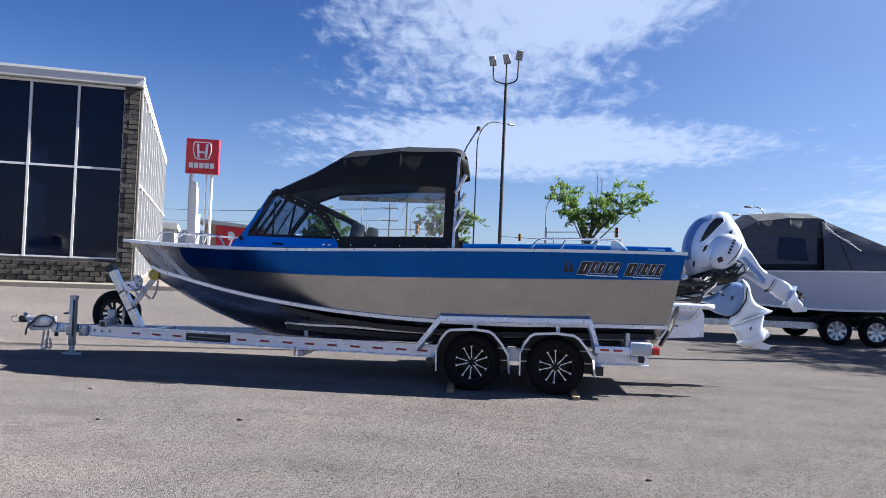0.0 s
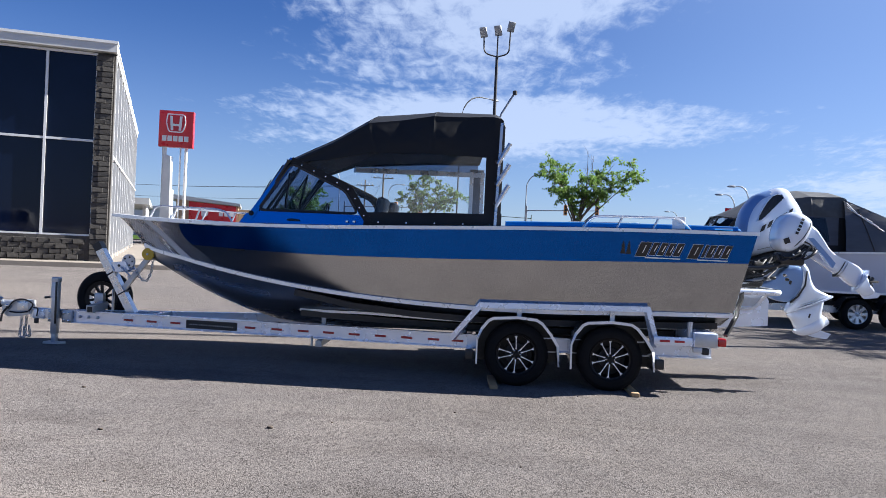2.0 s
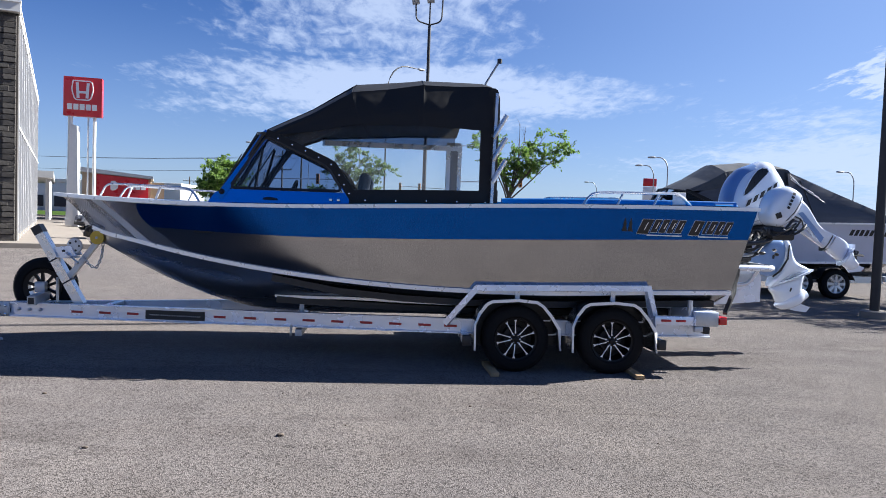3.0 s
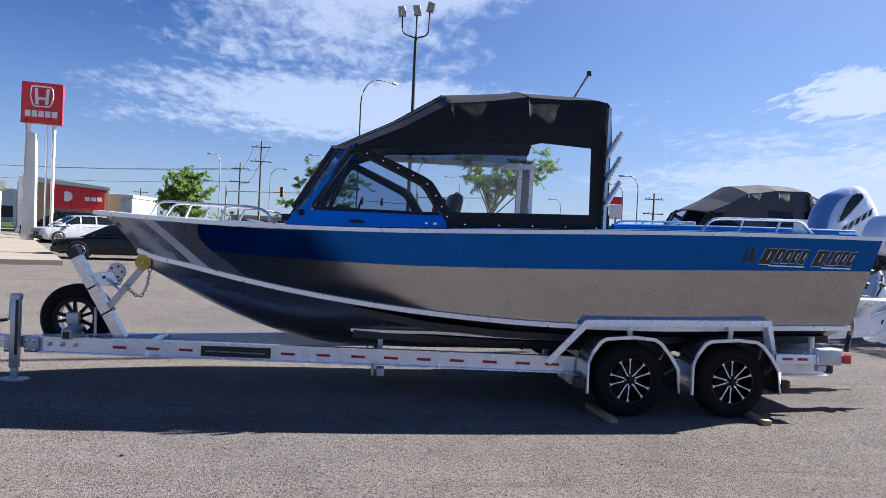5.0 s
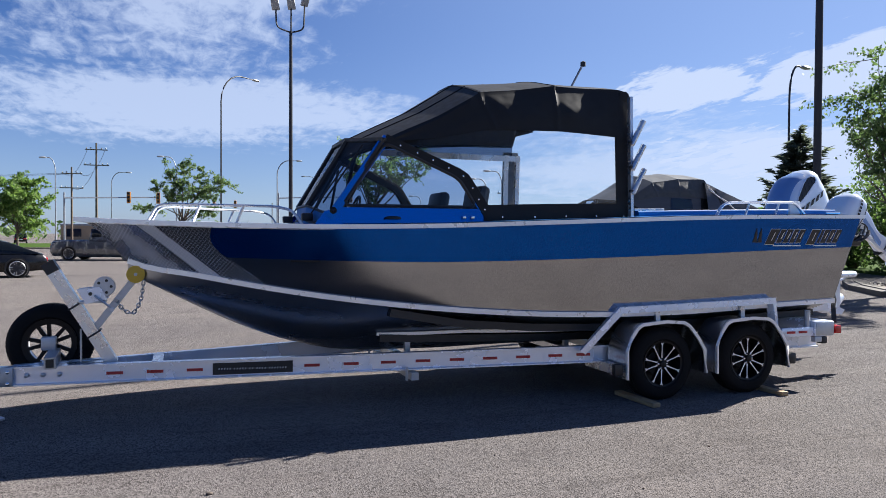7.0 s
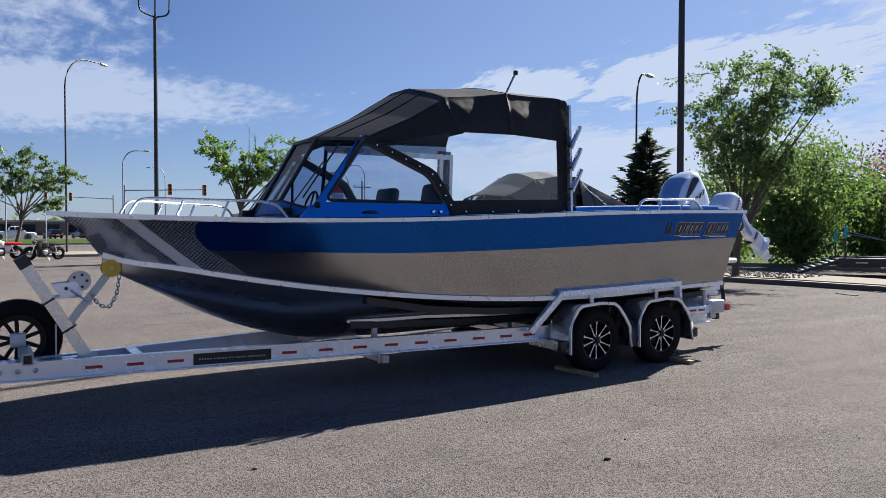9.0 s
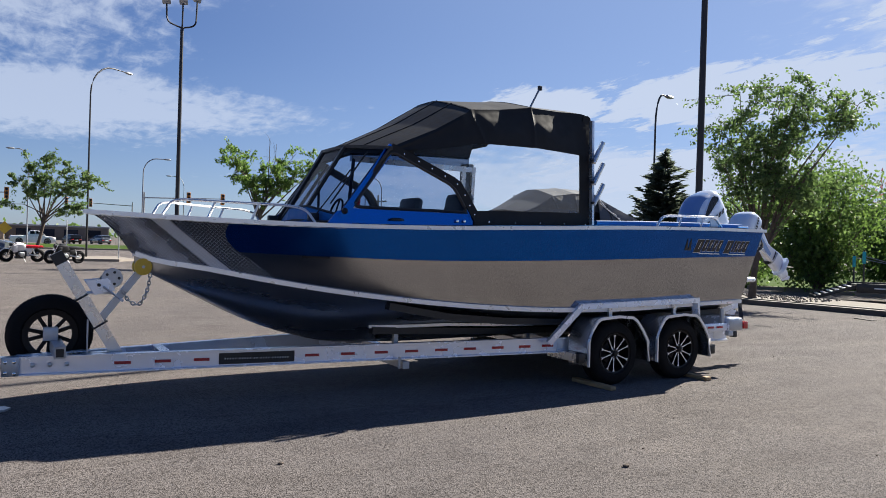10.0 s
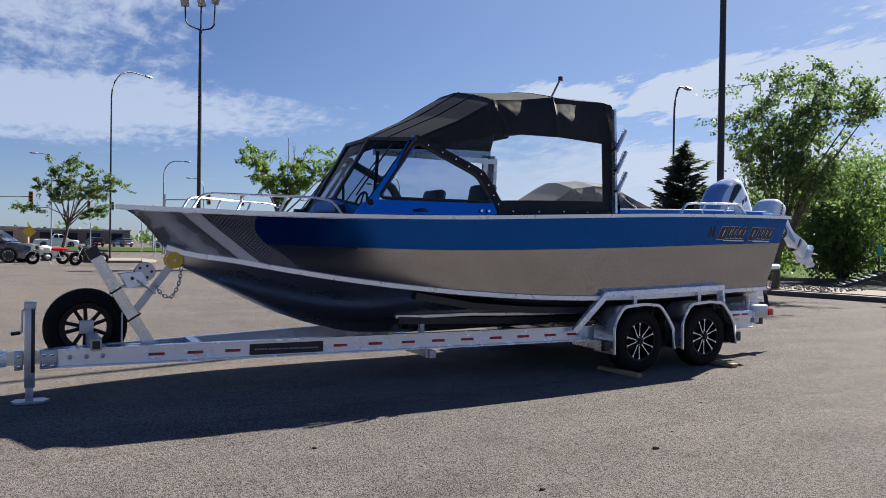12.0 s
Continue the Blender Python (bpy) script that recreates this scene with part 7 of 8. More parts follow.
def rbp(u, z, d=0.0):
    return Vector((-28.2, 61.4, 0)) + RU * u + RN * d + UPV * z


part("wall", slab(B(), [rbp(-1.5, 0), rbp(4.3, 0), rbp(4.3, 4.1), rbp(-1.5, 4.5)], RN * -9), BRICK_TAN, rb)
part("roof", slab(B(), [rbp(-2.4, 4.5, 0.5), rbp(4.5, 4.05, 0.5), rbp(4.5, 4.3, 0.5), rbp(-2.4, 4.95, 0.5)], RN * -10), POLE_GREY, rb, "grey sloping roof")
part("front_panel", slab(B(), [rbp(-0.3, 2.2, 0.2), rbp(4.1, 2.2, 0.2), rbp(4.1, 4.0, 0.2), rbp(-0.3, 4.3, 0.2)], RN * -0.15), SIGN_RED, rb, "red front panel")
part("emblem", lathe(B(), [(0.0, 0.45), (0.06, 0.45), (0.07, 0.38)], rbp(1.1, 3.3, 0.2), "y", 18, -1), WHITE, rb)
for k in range(3):
    part("letter_bar", slab(B(), [rbp(2.5 + 0.5 * k, 3.0, 0.26), rbp(2.9 + 0.5 * k, 3.0, 0.26), rbp(2.9 + 0.5 * k, 3.35, 0.26), rbp(2.5 + 0.5 * k, 3.35, 0.26)], RN * -0.05), WHITE, rb)
part("window", slab(B(), [rbp(0.2, 0.9, 0.06), rbp(2.6, 0.9, 0.06), rbp(2.6, 2.0, 0.06), rbp(0.2, 2.0, 0.06)], RN * -0.05), DARK_GLASS, rb)
part("annex", slab(B(), [rbp(4.35, 0, -0.4), rbp(5.5, 0, -0.4), rbp(5.5, 3.75, -0.4), rbp(4.35, 3.75, -0.4)], RN * -8), BRICK_TAN, rb)
far1 = thing("distant_store", (-60, 130, 0), "long pale low store far off across the road", "building", "distant buildings")
part("wall", box(B(), (-75, 128, 0), (-40, 145, 5.2), 0.05), SIDING, far1)
part("parapet", box(B(), (-75.2, 127.7, 5.2), (-39.8, 145, 5.8), 0.05), FASCIA, far1)
for k in range(6):
    part("window", box(B(), (-73 + 5.4 * k, 127.9, 0.8), (-69.5 + 5.4 * k, 128.1, 2.8), 0.0), DARK_GLASS, far1)
for x0, x1, y, h, m_ in ((-30, -8, 175, 3.3, BRICK_TAN), (-22, 14, 190, 3.2, DULL_STORE), (20, 36, 170, 3.4, FASCIA), (45, 75, 165, 5.0, BRICK_TAN)):
    d = thing("distant_store", (x0, y, 0), "low commercial building far off along the road", "building", "distant buildings")
    part("wall", box(B(), (x0, y, 0), (x1, y + 12, h), 0.05), m_, d)
    part("roof_edge", box(B(), (x0 - 0.2, y - 0.2, h), (x1 + 0.2, y + 12.2, h + 0.4), 0.05), POLE_GREY, d)
    for k in range(int((x1 - x0) / 5)):
        part("window", box(B(), (x0 + 1.2 + 5 * k, y - 0.1, 0.8), (x0 + 4.2 + 5 * k, y + 0.1, 2.6), 0.0), DARK_GLASS, d)


# ---- verges, islands ----
def flat(name, outline, h, material, label, cat):
    bm = slab(B(), [(x, y, 0.0) for x, y in outline], (0, 0, h))
    return tagged(part(name, bm, material, None, flat=True), label, cat, kind="structure")


flat("grass_verge", [(-70, 78), (60, 72), (70, 100), (-70, 118)], 0.10, GRASS, "mown green verge along the road", "grass")
flat("kerb_far", [(-70, 77.6), (60, 71.6), (60, 71.95), (-70, 77.95)], 0.15, CONCRETE, "pale concrete kerb of the verge", "kerb")
flat("grass_bank", [(21.6, -6), (23.0, 12.0), (21.8, 14.2), (30, 30), (70, 30), (70, -6)], 0.12, GRASS, "mown grass under the trees", "grass")
flat("kerb_bank", [(21.25, -6), (22.65, 12.0), (21.4, 14.2), (21.55, 14.25), (22.95, 12.0), (21.55, -6)], 0.16, CONCRETE, "concrete kerb of the grass bank", "kerb")
ISLE = [(13.6, 2.0), (13.4, 6.2), (13.1, 8.3), (14.6, 10.6), (16.4, 12.4), (16.8, 11.0), (16.2, 2.0)]
KERB = mat("weathered_kerb", (0.10, 0.09, 0.08), (0.065, 0.058, 0.052), 7.0, 0.9, bump=0.3, bump_scale=30)
GRIT = mat("tan_grit", (0.165, 0.148, 0.125), (0.11, 0.098, 0.082), 18.0, 0.95, bump=0.4, bump_scale=70)
flat("island", ISLE, 0.14, KERB, "raised traffic island with concrete kerb", "kerb")
flat("island_soil", [(13.9, 2.3), (13.7, 6.3), (13.45, 8.3), (14.8, 10.3), (16.3, 11.9), (16.5, 11.0), (15.9, 2.3)], 0.165, GRIT, "tan grit on the traffic island", "soil")
flat("lamp_island", [(-3.4, 39.3), (-0.6, 39.3), (0.4, 41.0), (0.0, 46), (-4.0, 46)], 0.14, CONCRETE, "concrete kerbed island round a street lamp", "kerb")
bm = B()
rng = random.Random(8)
for k in range(320):
    x, y = rng.uniform(13.6, 15.8), rng.uniform(6.6, 10.6)
    if x < 13.7 + max(0, (y - 8.3)) * 0.75:
        continue
    r = rng.uniform(0.02, 0.05)
    vs = bmesh.ops.create_icosphere(bm, subdivisions=1, radius=r, matrix=Matrix.Translation((x, y, 0.17 + r * 0.3)) @ pose(0, 0, 0, rng.uniform(0, 90), rng.uniform(0, 90), 0) @ Matrix.Diagonal((1, rng.uniform(0.6, 1), rng.uniform(0.5, 0.8), 1)))["verts"]
    for v in vs:
        v.co += Vector((rng.uniform(-1, 1), rng.uniform(-1, 1), rng.uniform(-1, 1))) * r * 0.18
tagged(part("landscape_rocks", bm, CONCRETE, None, flat=True), "loose grey landscape rocks on the island", "rocks", kind="stuff")
bm = B()
for k in range(160):
    x, y = rng.uniform(-9, 8), rng.uniform(-5.5, 3)
    r = rng.choice((0.004, 0.005, 0.006, 0.009)) * rng.uniform(0.7, 1.3)
    bmesh.ops.create_icosphere(bm, subdivisions=1, radius=r, matrix=Matrix.Translation((x, y, r * 0.4)) @ pose(0, 0, 0, 0, 0, rng.uniform(0, 360)) @ Matrix.Diagonal((1, 0.8, 0.6, 1)))
for x, y, r in ((-2.08, -2.28, 0.022), (-4.19, -1.23, 0.016), (1.5, -3.4, 0.02), (-3.3, -2.6, 0.016)):
    bmesh.ops.create_icosphere(bm, subdivisions=2, radius=r, matrix=Matrix.Translation((x, y, r * 0.4)) @ Matrix.Diagonal((1.3, 0.9, 0.6, 1)))
tagged(part("pebbles", bm, BARK, None, flat=True), "small dark pebbles scattered on the asphalt", "pebbles", kind="stuff")

# white canopy columns in a row beyond the pylon
for x, y in ((-24.6, 47.5), (-28.0, 54.9), (-33.0, 66.6), (-43.6, 91.0)):
    col = thing("canopy_column", (x, y, 0), "square white canopy column beside the drive", "column", "canopy columns")
    part("shaft", box(B(), (x - 0.28, y - 0.28, 0), (x + 0.28, y + 0.28, 4.6), 0.03), WHITE, col)
    part("plinth", box(B(), (x - 0.36, y - 0.36, 0), (x + 0.36, y + 0.36, 0.45), 0.03), WHITE, col)

# two short dark bars on the asphalt by the island
for (xa, ya), (xb, yb) in (((12.06, 4.18), (11.82, 3.62)), ((13.48, 4.31), (13.26, 3.67))):
    gr = thing("slot_drain", ((xa + xb) / 2, (ya + yb) / 2, 0), "short dark bar on the asphalt", "drain", "slot drains")
    part("grate", sweep(B(), [(xa, ya, 0.006), (xb, yb, 0.006)], 0, square=(0.14, 0.016)), RUBBER, gr)


# ---- trees ----
def leaf_quads(bm, centre, spread, n, size, rng, flatten=0.8):
    for _ in range(n):
        g = Vector((rng.gauss(0, 1), rng.gauss(0, 1), rng.gauss(0, 1) * flatten)) * spread
        p = centre + g
        s = size * rng.uniform(0.6, 1.3)
        d = Vector((rng.uniform(-1, 1), rng.uniform(-1, 1), rng.uniform(-0.8, 0.6))).normalized()
        e = d.orthogonal().normalized()
        e.rotate(Matrix.Rotation(rng.uniform(0, 6.3), 3, d))
        f = d.cross(e)
        q = [p - e * s * 0.5, p + f * s * 0.28, p + e * s * 0.5, p - f * s * 0.28]
        bm.faces.new([bm.verts.new(v) for v in q])


def tree(name, base, fork, seed, leaves, size, leafmat, label, lobes, clump=0.32, twigs=7, lean=(0.0, 0.0), bare=()):
    """A broadleaf tree: tapered trunk, limbs that part again and twigs set with leaves, with gaps between.
    lobes: where each limb ends, in metres from the foot; bare: limbs that carry no leaves."""
    rng = random.Random(seed)
    b = Vector(base)
    ob = thing(name, base, label, "tree")
    wood, crown = B(), B()
    height = max(q[2] for q in lobes)
    top = b + Vector((lean[0], lean[1], fork))
    r0 = height * 0.011 + 0.025
    sweep(wood, [b, b.lerp(top, 0.5) + Vector((rng.uniform(-0.06, 0.06), 0, 0)), top], [r0 * 1.3, r0, r0 * 0.85], 10)

    def jog(k):
        return Vector((rng.gauss(0, k), rng.gauss(0, k), rng.gauss(0, k * 0.7)))

    sprigs = []
    for q in list(lobes) + list(bare):
        end = b + Vector(q)
        start = b.lerp(top, rng.uniform(0.72, 1.0))
        mid = start.lerp(end, 0.5) + Vector((0, 0, 0.05 * height)) + jog(0.10)
        line = [start, start.lerp(mid, 0.5) + jog(0.05), mid, mid.lerp(end, 0.5) + jog(0.06), end]
        sweep(wood, line, [r0 * 0.50, r0 * 0.38, r0 * 0.26, r0 * 0.17, r0 * 0.07], 6)
        if q in bare:
            for _ in range(6):
                at = mid.lerp(end, rng.uniform(0.1, 0.9))
                sweep(wood, [at, at + jog(0.10) + Vector((0, 0, 0.18)), at + jog(0.18) + Vector((0, 0, 0.45))], [r0 * 0.10, r0 * 0.07, r0 * 0.03], 4)
            continue
        for _ in range(twigs):
            at = mid.lerp(end, rng.uniform(0.15, 1.0))
            tip = at + jog(clump) + Vector((0, 0, 0.25 * clump))
            sweep(wood, [at, at.lerp(tip, 0.5) + jog(0.04), tip], [r0 * 0.13, r0 * 0.09, r0 * 0.03], 4)
            sprigs += [(at, tip)] + [(at.lerp(tip, rng.uniform(0.3, 0.9)), at.lerp(tip, 0.7) + jog(clump * 0.75)) for _ in range(3)]
    per = max(3, int(leaves / len(sprigs)))
    for a, c in sprigs:
        if rng.random() < 0.08:
            continue
        for _ in range(int(per * rng.uniform(0.5, 1.5))):
            leaf_quads(crown, a.lerp(c, rng.uniform(0.2, 1.15)), clump * 0.16, 1, size, rng)
    part("trunk", wood, BARK, ob, "bare brown trunk and limbs")
    part("crown", crown, leafmat, ob, "leafy green crown with gaps")
    return ob


tree("street_tree", (4.6, 29.7, 0), 3.0, 11, 13000, 0.12, LEAF, "young green broadleaf tree with a forked open crown",
     [(-1.6, 0.3, 6.3), (-1.85, -0.4, 5.7), (-1.1, 0.5, 5.9), (-1.3, -0.3, 4.9), (-0.6, 0.6, 5.3), (-0.75, -0.6, 4.5), (-0.2, 0.2, 4.2), (0.45, -0.5, 4.8), (0.3, 0.6, 5.4), (1.3, 0.3, 5.6), (1.2, -0.6, 4.8), (1.9, 0.1, 6.0), (2.5, -0.3, 5.3), (3.0, 0.4, 5.8), (3.35, 0.0, 5.5), (1.7, 0.4, 4.3), (0.9, 0.1, 3.9)], 0.34, 6, (0.05, 0), ((0.5, 0.1, 6.6), (0.75, -0.2, 6.3)))
tree("street_tree", (-4.8, 43.0, 0), 2.6, 5, 9000, 0.15, LEAF_AIRY, "small broadleaf tree with a leaning trunk and ragged crown",
     [(-0.65, 0.4, 5.7), (0.5, -0.3, 5.8), (0.1, 0.3, 5.2), (1.5, -0.8, 5.5), (-1.1, 0.6, 4.8), (2.2, -1.0, 5.1), (3.1, -1.7, 4.9), (0.9, 0.4, 4.9), (1.6, -0.3, 4.4), (-0.4, -0.4, 4.2), (2.6, -1.3, 4.4), (1.6, -0.8, 2.7), (2.6, -1.5, 3.0), (-1.9, 1.0, 3.2)], 0.42, 5, (0.55, -0.2))
tree("street_tree", (-15.5, 53.5, 0), 1.9, 21, 15000, 0.20, LEAF, "dense round-crowned green tree on the verge",
     [(1.55 * math.cos(a) * q, 1.4 * math.sin(a) * q, 1.9 + h_ * 3.6) for a, q, h_ in ((0, 1.15, 0.5), (1, 1, 0.6), (2, 0.9, 0.45), (3.1, 1.15, 0.55), (4, 1, 0.5), (5.2, 1, 0.62), (0.5, 0.6, 0.95), (2.5, 0.6, 0.9), (4.5, 0.6, 0.92), (1.5, 0.8, 0.25), (3.6, 0.9, 0.22), (5.8, 0.9, 0.2), (0, 0, 1.0), (0, 0.5, 0.6), (3, 0.5, 0.65))], 0.52, 7)
tree("park_tree", (13.75, 8.35, 0.165), 1.5, 31, 20500, 0.112, LEAF_AIRY, "tall airy broadleaf tree on the traffic island",
     [(x * 0.95, y * 0.80, z * 0.96) for x, y, z in ((-0.35, 0.5, 6.6), (-0.8, 1.1, 5.8), (-0.4, 0.1, 5.4), (-0.7, 1.0, 4.4), (0.2, 0.6, 6.1), (0.3, -0.7, 6.75), (0.9, -0.2, 6.2), (0.0, -0.5, 5.3), (0.2, -1.5, 6.3), (0.6, -1.9, 6.5), (0.5, -1.0, 5.2), (0.9, -2.6, 6.0), (0.75, -3.4, 5.9), (0.8, -2.2, 4.6), (0.1, -0.2, 4.1), (0.5, -1.2, 4.0), (0.3, -0.6, 3.3), (-0.2, 0.5, 3.7), (0.4, -1.5, 3.5), (0.9, -2.4, 3.8))], 0.46, 8, (0.1, -0.1), ((-0.5, 0.9, 3.2), (-0.6, 0.6, 2.8), (-0.3, 1.1, 3.7)))


def shrub(base, w, h, seed, leaves, size, leafmat, label):
    rng = random.Random(seed)
    b = Vector(base)
    ob = thing("shrub", base, label, "shrub", "shrubs under the trees")
    wood, crown = B(), B()
    for _ in range(16):
        t = rng.uniform(0, 6.28)
        r = rng.uniform(0.2, 1.0)
        end = b + Vector((math.cos(t) * w * r * 0.5, math.sin(t) * w * r * 0.5, h * (0.45 + 0.5 * (1 - r * r) + rng.uniform(-0.1, 0.08))))
        sweep(wood, [b + Vector((0.1 * math.cos(t), 0.1 * math.sin(t), 0)), b.lerp(end, 0.5) + Vector((0, 0, 0.15)), end], [0.05, 0.035, 0.012], 5)
        for f in (0.28, 0.5, 0.75, 1.0):
            c = b.lerp(end, f)
            leaf_quads(crown, c, min(w, h) * 0.115, leaves // 64, size, rng, 0.8)
    part("stem", wood, BARK, ob)
    part("foliage", crown, leafmat, ob, "dense leaves")
    return ob


shrub((22.8, 11.9, 0.12), 6.2, 4.9, 3, 17000, 0.17, LEAF_SHRUB, "large bright green shrub on the grass bank")
shrub((24.0, 16.3, 0.12), 4.6, 4.0, 13, 9000, 0.17, LEAF_SHRUB, "green shrub on the grass bank")
shrub((27.5, 11.2, 0.12), 6.0, 4.2, 4, 9500, 0.18, LEAF_DARK, "deep green shrub behind a flat trailer")
shrub((33.5, 12.0, 0.12), 6.5, 6.2, 5, 4800, 0.24, LEAF_RED, "tall purple-leaved shrub behind a flat trailer")
shrub((28.0, 6.0, 0.12), 5.5, 3.8, 6, 9000, 0.18, LEAF_DARK, "deep green shrub at the lot's edge")
shrub((25.5, 19.8, 0.12), 4.0, 2.6, 7, 2600, 0.22, LEAF_DARK, "low green shrub on the grass bank")
shrub((31.0, 1.0, 0.12), 7.0, 4.5, 9, 3600, 0.26, LEAF_DARK, "broad deep green shrub at the lot's edge")


def spruce(base, height, width, seed, label):
    rng = random.Random(seed)
    b = Vector(base)
    ob = thing("spruce_tree", base, label, "tree", "spruces")
    part("trunk", sweep(B(), [b, b + Vector((0, 0, height))], [height * 0.02, 0.015], 8), BARK, ob)
    bm = B()
    z = height * 0.07
    while z < height * 0.99:
        r = width / 2 * (1 - z / height) ** 0.85 * rng.uniform(0.75, 1.12) + 0.05
        n = max(4, int(9 * (1 - z / height) + 4))
        for k in range(n + 3):
            t = 2 * math.pi * (k + rng.random()) / n
            rr = r * rng.uniform(0.45, 1.3)
            up = rng.uniform(-0.05, 0.05) * height
            m = int(6 + rr * 22)
            for q in range(m):
                f = (q + rng.random()) / m
                p = b + Vector((math.cos(t) * rr * f, math.sin(t) * rr * f, z + up + 0.05 * rr * f + 0.28 * rr * f * f))
                d = Vector((math.cos(t + rng.uniform(-0.8, 0.8)), math.sin(t + rng.uniform(-0.8, 0.8)), rng.uniform(-0.3, 0.5)))
                s = 0.30 * rng.uniform(0.6, 1.3)
                e = d.cross(Vector((rng.uniform(-1, 1), rng.uniform(-1, 1), 1))).normalized()
                bm.faces.new([bm.verts.new(v) for v in (p - e * s * 0.32, p + d * s, p + e * s * 0.32)])
        z += height * 0.024
    part("needles", bm, NEEDLE, ob, "dark needles in tiers")
    return ob


spruce((20.0, 17.7, 0), 6.1, 4.9, 1, "dark green spruce behind the boats")

# far hedges along the horizon
bm = B()
rng = random.Random(77)
for k in range(520):
    t = rng.uniform(-70, 62)
    d = rng.uniform(210, 260)
    c = Vector((d * math.sin(radians(t)), d * math.cos(radians(t)), rng.uniform(0.6, 2.6)))
    leaf_quads(bm, c, 1.7, 9, 2.0, rng, 0.7)
for k in range(260):
    c = Vector((rng.uniform(34, 60), rng.uniform(-12, 40), rng.uniform(0.5, 3.2)))
    leaf_quads(bm, c, 0.9, 12, 0.6, rng, 0.8)
tagged(part("far_woods", bm, LEAF_DARK, None, flat=True), "low line of far trees along the horizon", "woods", kind="stuff")


# ---- vehicles ----
def car(name, base, yaw, length, width, height, paint, label, pickup=False, hatch=False):
    """A parked car whose nose points along +x before it is turned by yaw."""
    ob = thing(name, base, label, "car")
    m = Matrix.Translation(base) @ pose(0, 0, 0, 0, 0, yaw)
    h, L, w = height, length / 2, width / 2

    def put(nm, bm, material, parent=ob, lab=""):
        bmesh.ops.transform(bm, matrix=m, verts=bm.verts)
        return part(nm, bm, material, parent, lab)

    belt = h * (0.60 if not pickup else 0.62)
    hood = belt * 0.93
    st = [(-L, 0.42, belt * 0.80, 0.86), (-L * 0.94, 0.26, belt * 0.97, 0.95), (-L * 0.7, 0.22, belt, 1.0), (0, 0.20, belt, 1.0), (L * 0.42, 0.20, belt * 0.99, 1.0), (L * 0.62, 0.20, hood, 0.99), (L * 0.88, 0.22, hood * 0.955, 0.95), (L * 0.965, 0.27, hood * 0.90, 0.90), (L, 0.34, hood * (0.86 if pickup else 0.80), 0.88 if pickup else 0.82)]
    rows = []
    for x, z0, z1, ww in st:
        y = w * ww
        rows.append([Vector(v) for v in ((x, -y * 0.94, z0), (x, -y, z0 + 0.12), (x, -y, (z0 + z1) * 0.52), (x, -y * 0.97, z1 - 0.06), (x, -y * 0.90, z1), (x, 0, z1 + 0.02), (x, y * 0.90, z1), (x, y * 0.97, z1 - 0.06), (x, y, (z0 + z1) * 0.52), (x, y, z0 + 0.12), (x, y * 0.94, z0), (x, -y * 0.94, z0))])
    bm = grid(B(), rows)
    bmesh.ops.remove_doubles(bm, verts=bm.verts, dist=1e-4)
    bmesh.ops.holes_fill(bm, edges=bm.edges)
    put("body", bm, paint)
    rise = h - belt
    if pickup:
        line = [(-0.20, 0.0), (-0.17, 0.62), (-0.10, 0.95), (0.10, 1.0), (0.25, 0.94), (0.40, 0.55), (0.56, 0.0)]
    elif hatch:
        line = [(-0.97, 0.0), (-0.92, 0.40), (-0.82, 0.84), (-0.55, 0.98), (-0.1, 1.0), (0.14, 0.93), (0.36, 0.52), (0.60, 0.0)]
    else:
        line = [(-0.90, 0.0), (-0.72, 0.30), (-0.48, 0.72), (-0.22, 0.96), (-0.02, 1.0), (0.16, 0.90), (0.36, 0.50), (0.60, 0.0)]
    roof = curve([a * L for a, _ in line], [b * rise for _, b in line])
    x0, x1 = line[0][0] * L, line[-1][0] * L

    def shell(x, f, s, out=0.0):
        """The cabin's skin: f 0 at the belt, 1 at the roof's edge, 2 at its middle."""
        top = max(roof(x), 0.012)
        tuck = 0.22 * top / rise
        g = min(f, 1.0)
        y = w * 0.95 - tuck * g ** 1.3
        z = belt - 0.01 + (top + 0.01) * (0.94 * math.sin(g * math.pi / 2) ** 0.9 if f <= 1 else 0.94 + 0.06 * math.sin((f - 1) * math.pi / 2))
        if f > 1:
            y *= 2 - f
        return Vector((x, s * (y + out * (1 if f <= 1 else 0)), z + (out if f > 0.9 else 0)))

    stations = np.linspace(x0, x1, 25)
    fs = (0, 0.3, 0.6, 0.85, 1.0, 1.3, 1.65, 2.0)
    bm = grid(B(), [[shell(x, f, -1) for f in fs] + [shell(x, f, 1) for f in fs[-2::-1]] for x in stations])
    put("cabin", bm, paint)
    xs = (x0, -L * 0.3, L * 0.1, L * 0.44)

    def pane(xa, xb, s):
        return grid(B(), [[shell(x, f, s, 0.008) for f in (0.16, 0.35, 0.55, 0.72, 0.84)] for x in np.linspace(xa, xb, 9)])

    def screen_pane(xa, xb):
        return grid(B(), [[shell(x, f, -1, 0.008) for f in (1.05, 1.4, 1.7, 2.0)] + [shell(x, f, 1, 0.008) for f in (1.7, 1.4, 1.05)] for x in np.linspace(xa, xb, 7)])

    ends = (x0 + 0.10 * L, -0.36 * L, -0.32 * L, 0.04 * L, 0.08 * L, x1 - 0.16 * L) if not pickup else (-0.14 * L, 0.06 * L, 0.10 * L, 0.46 * L)
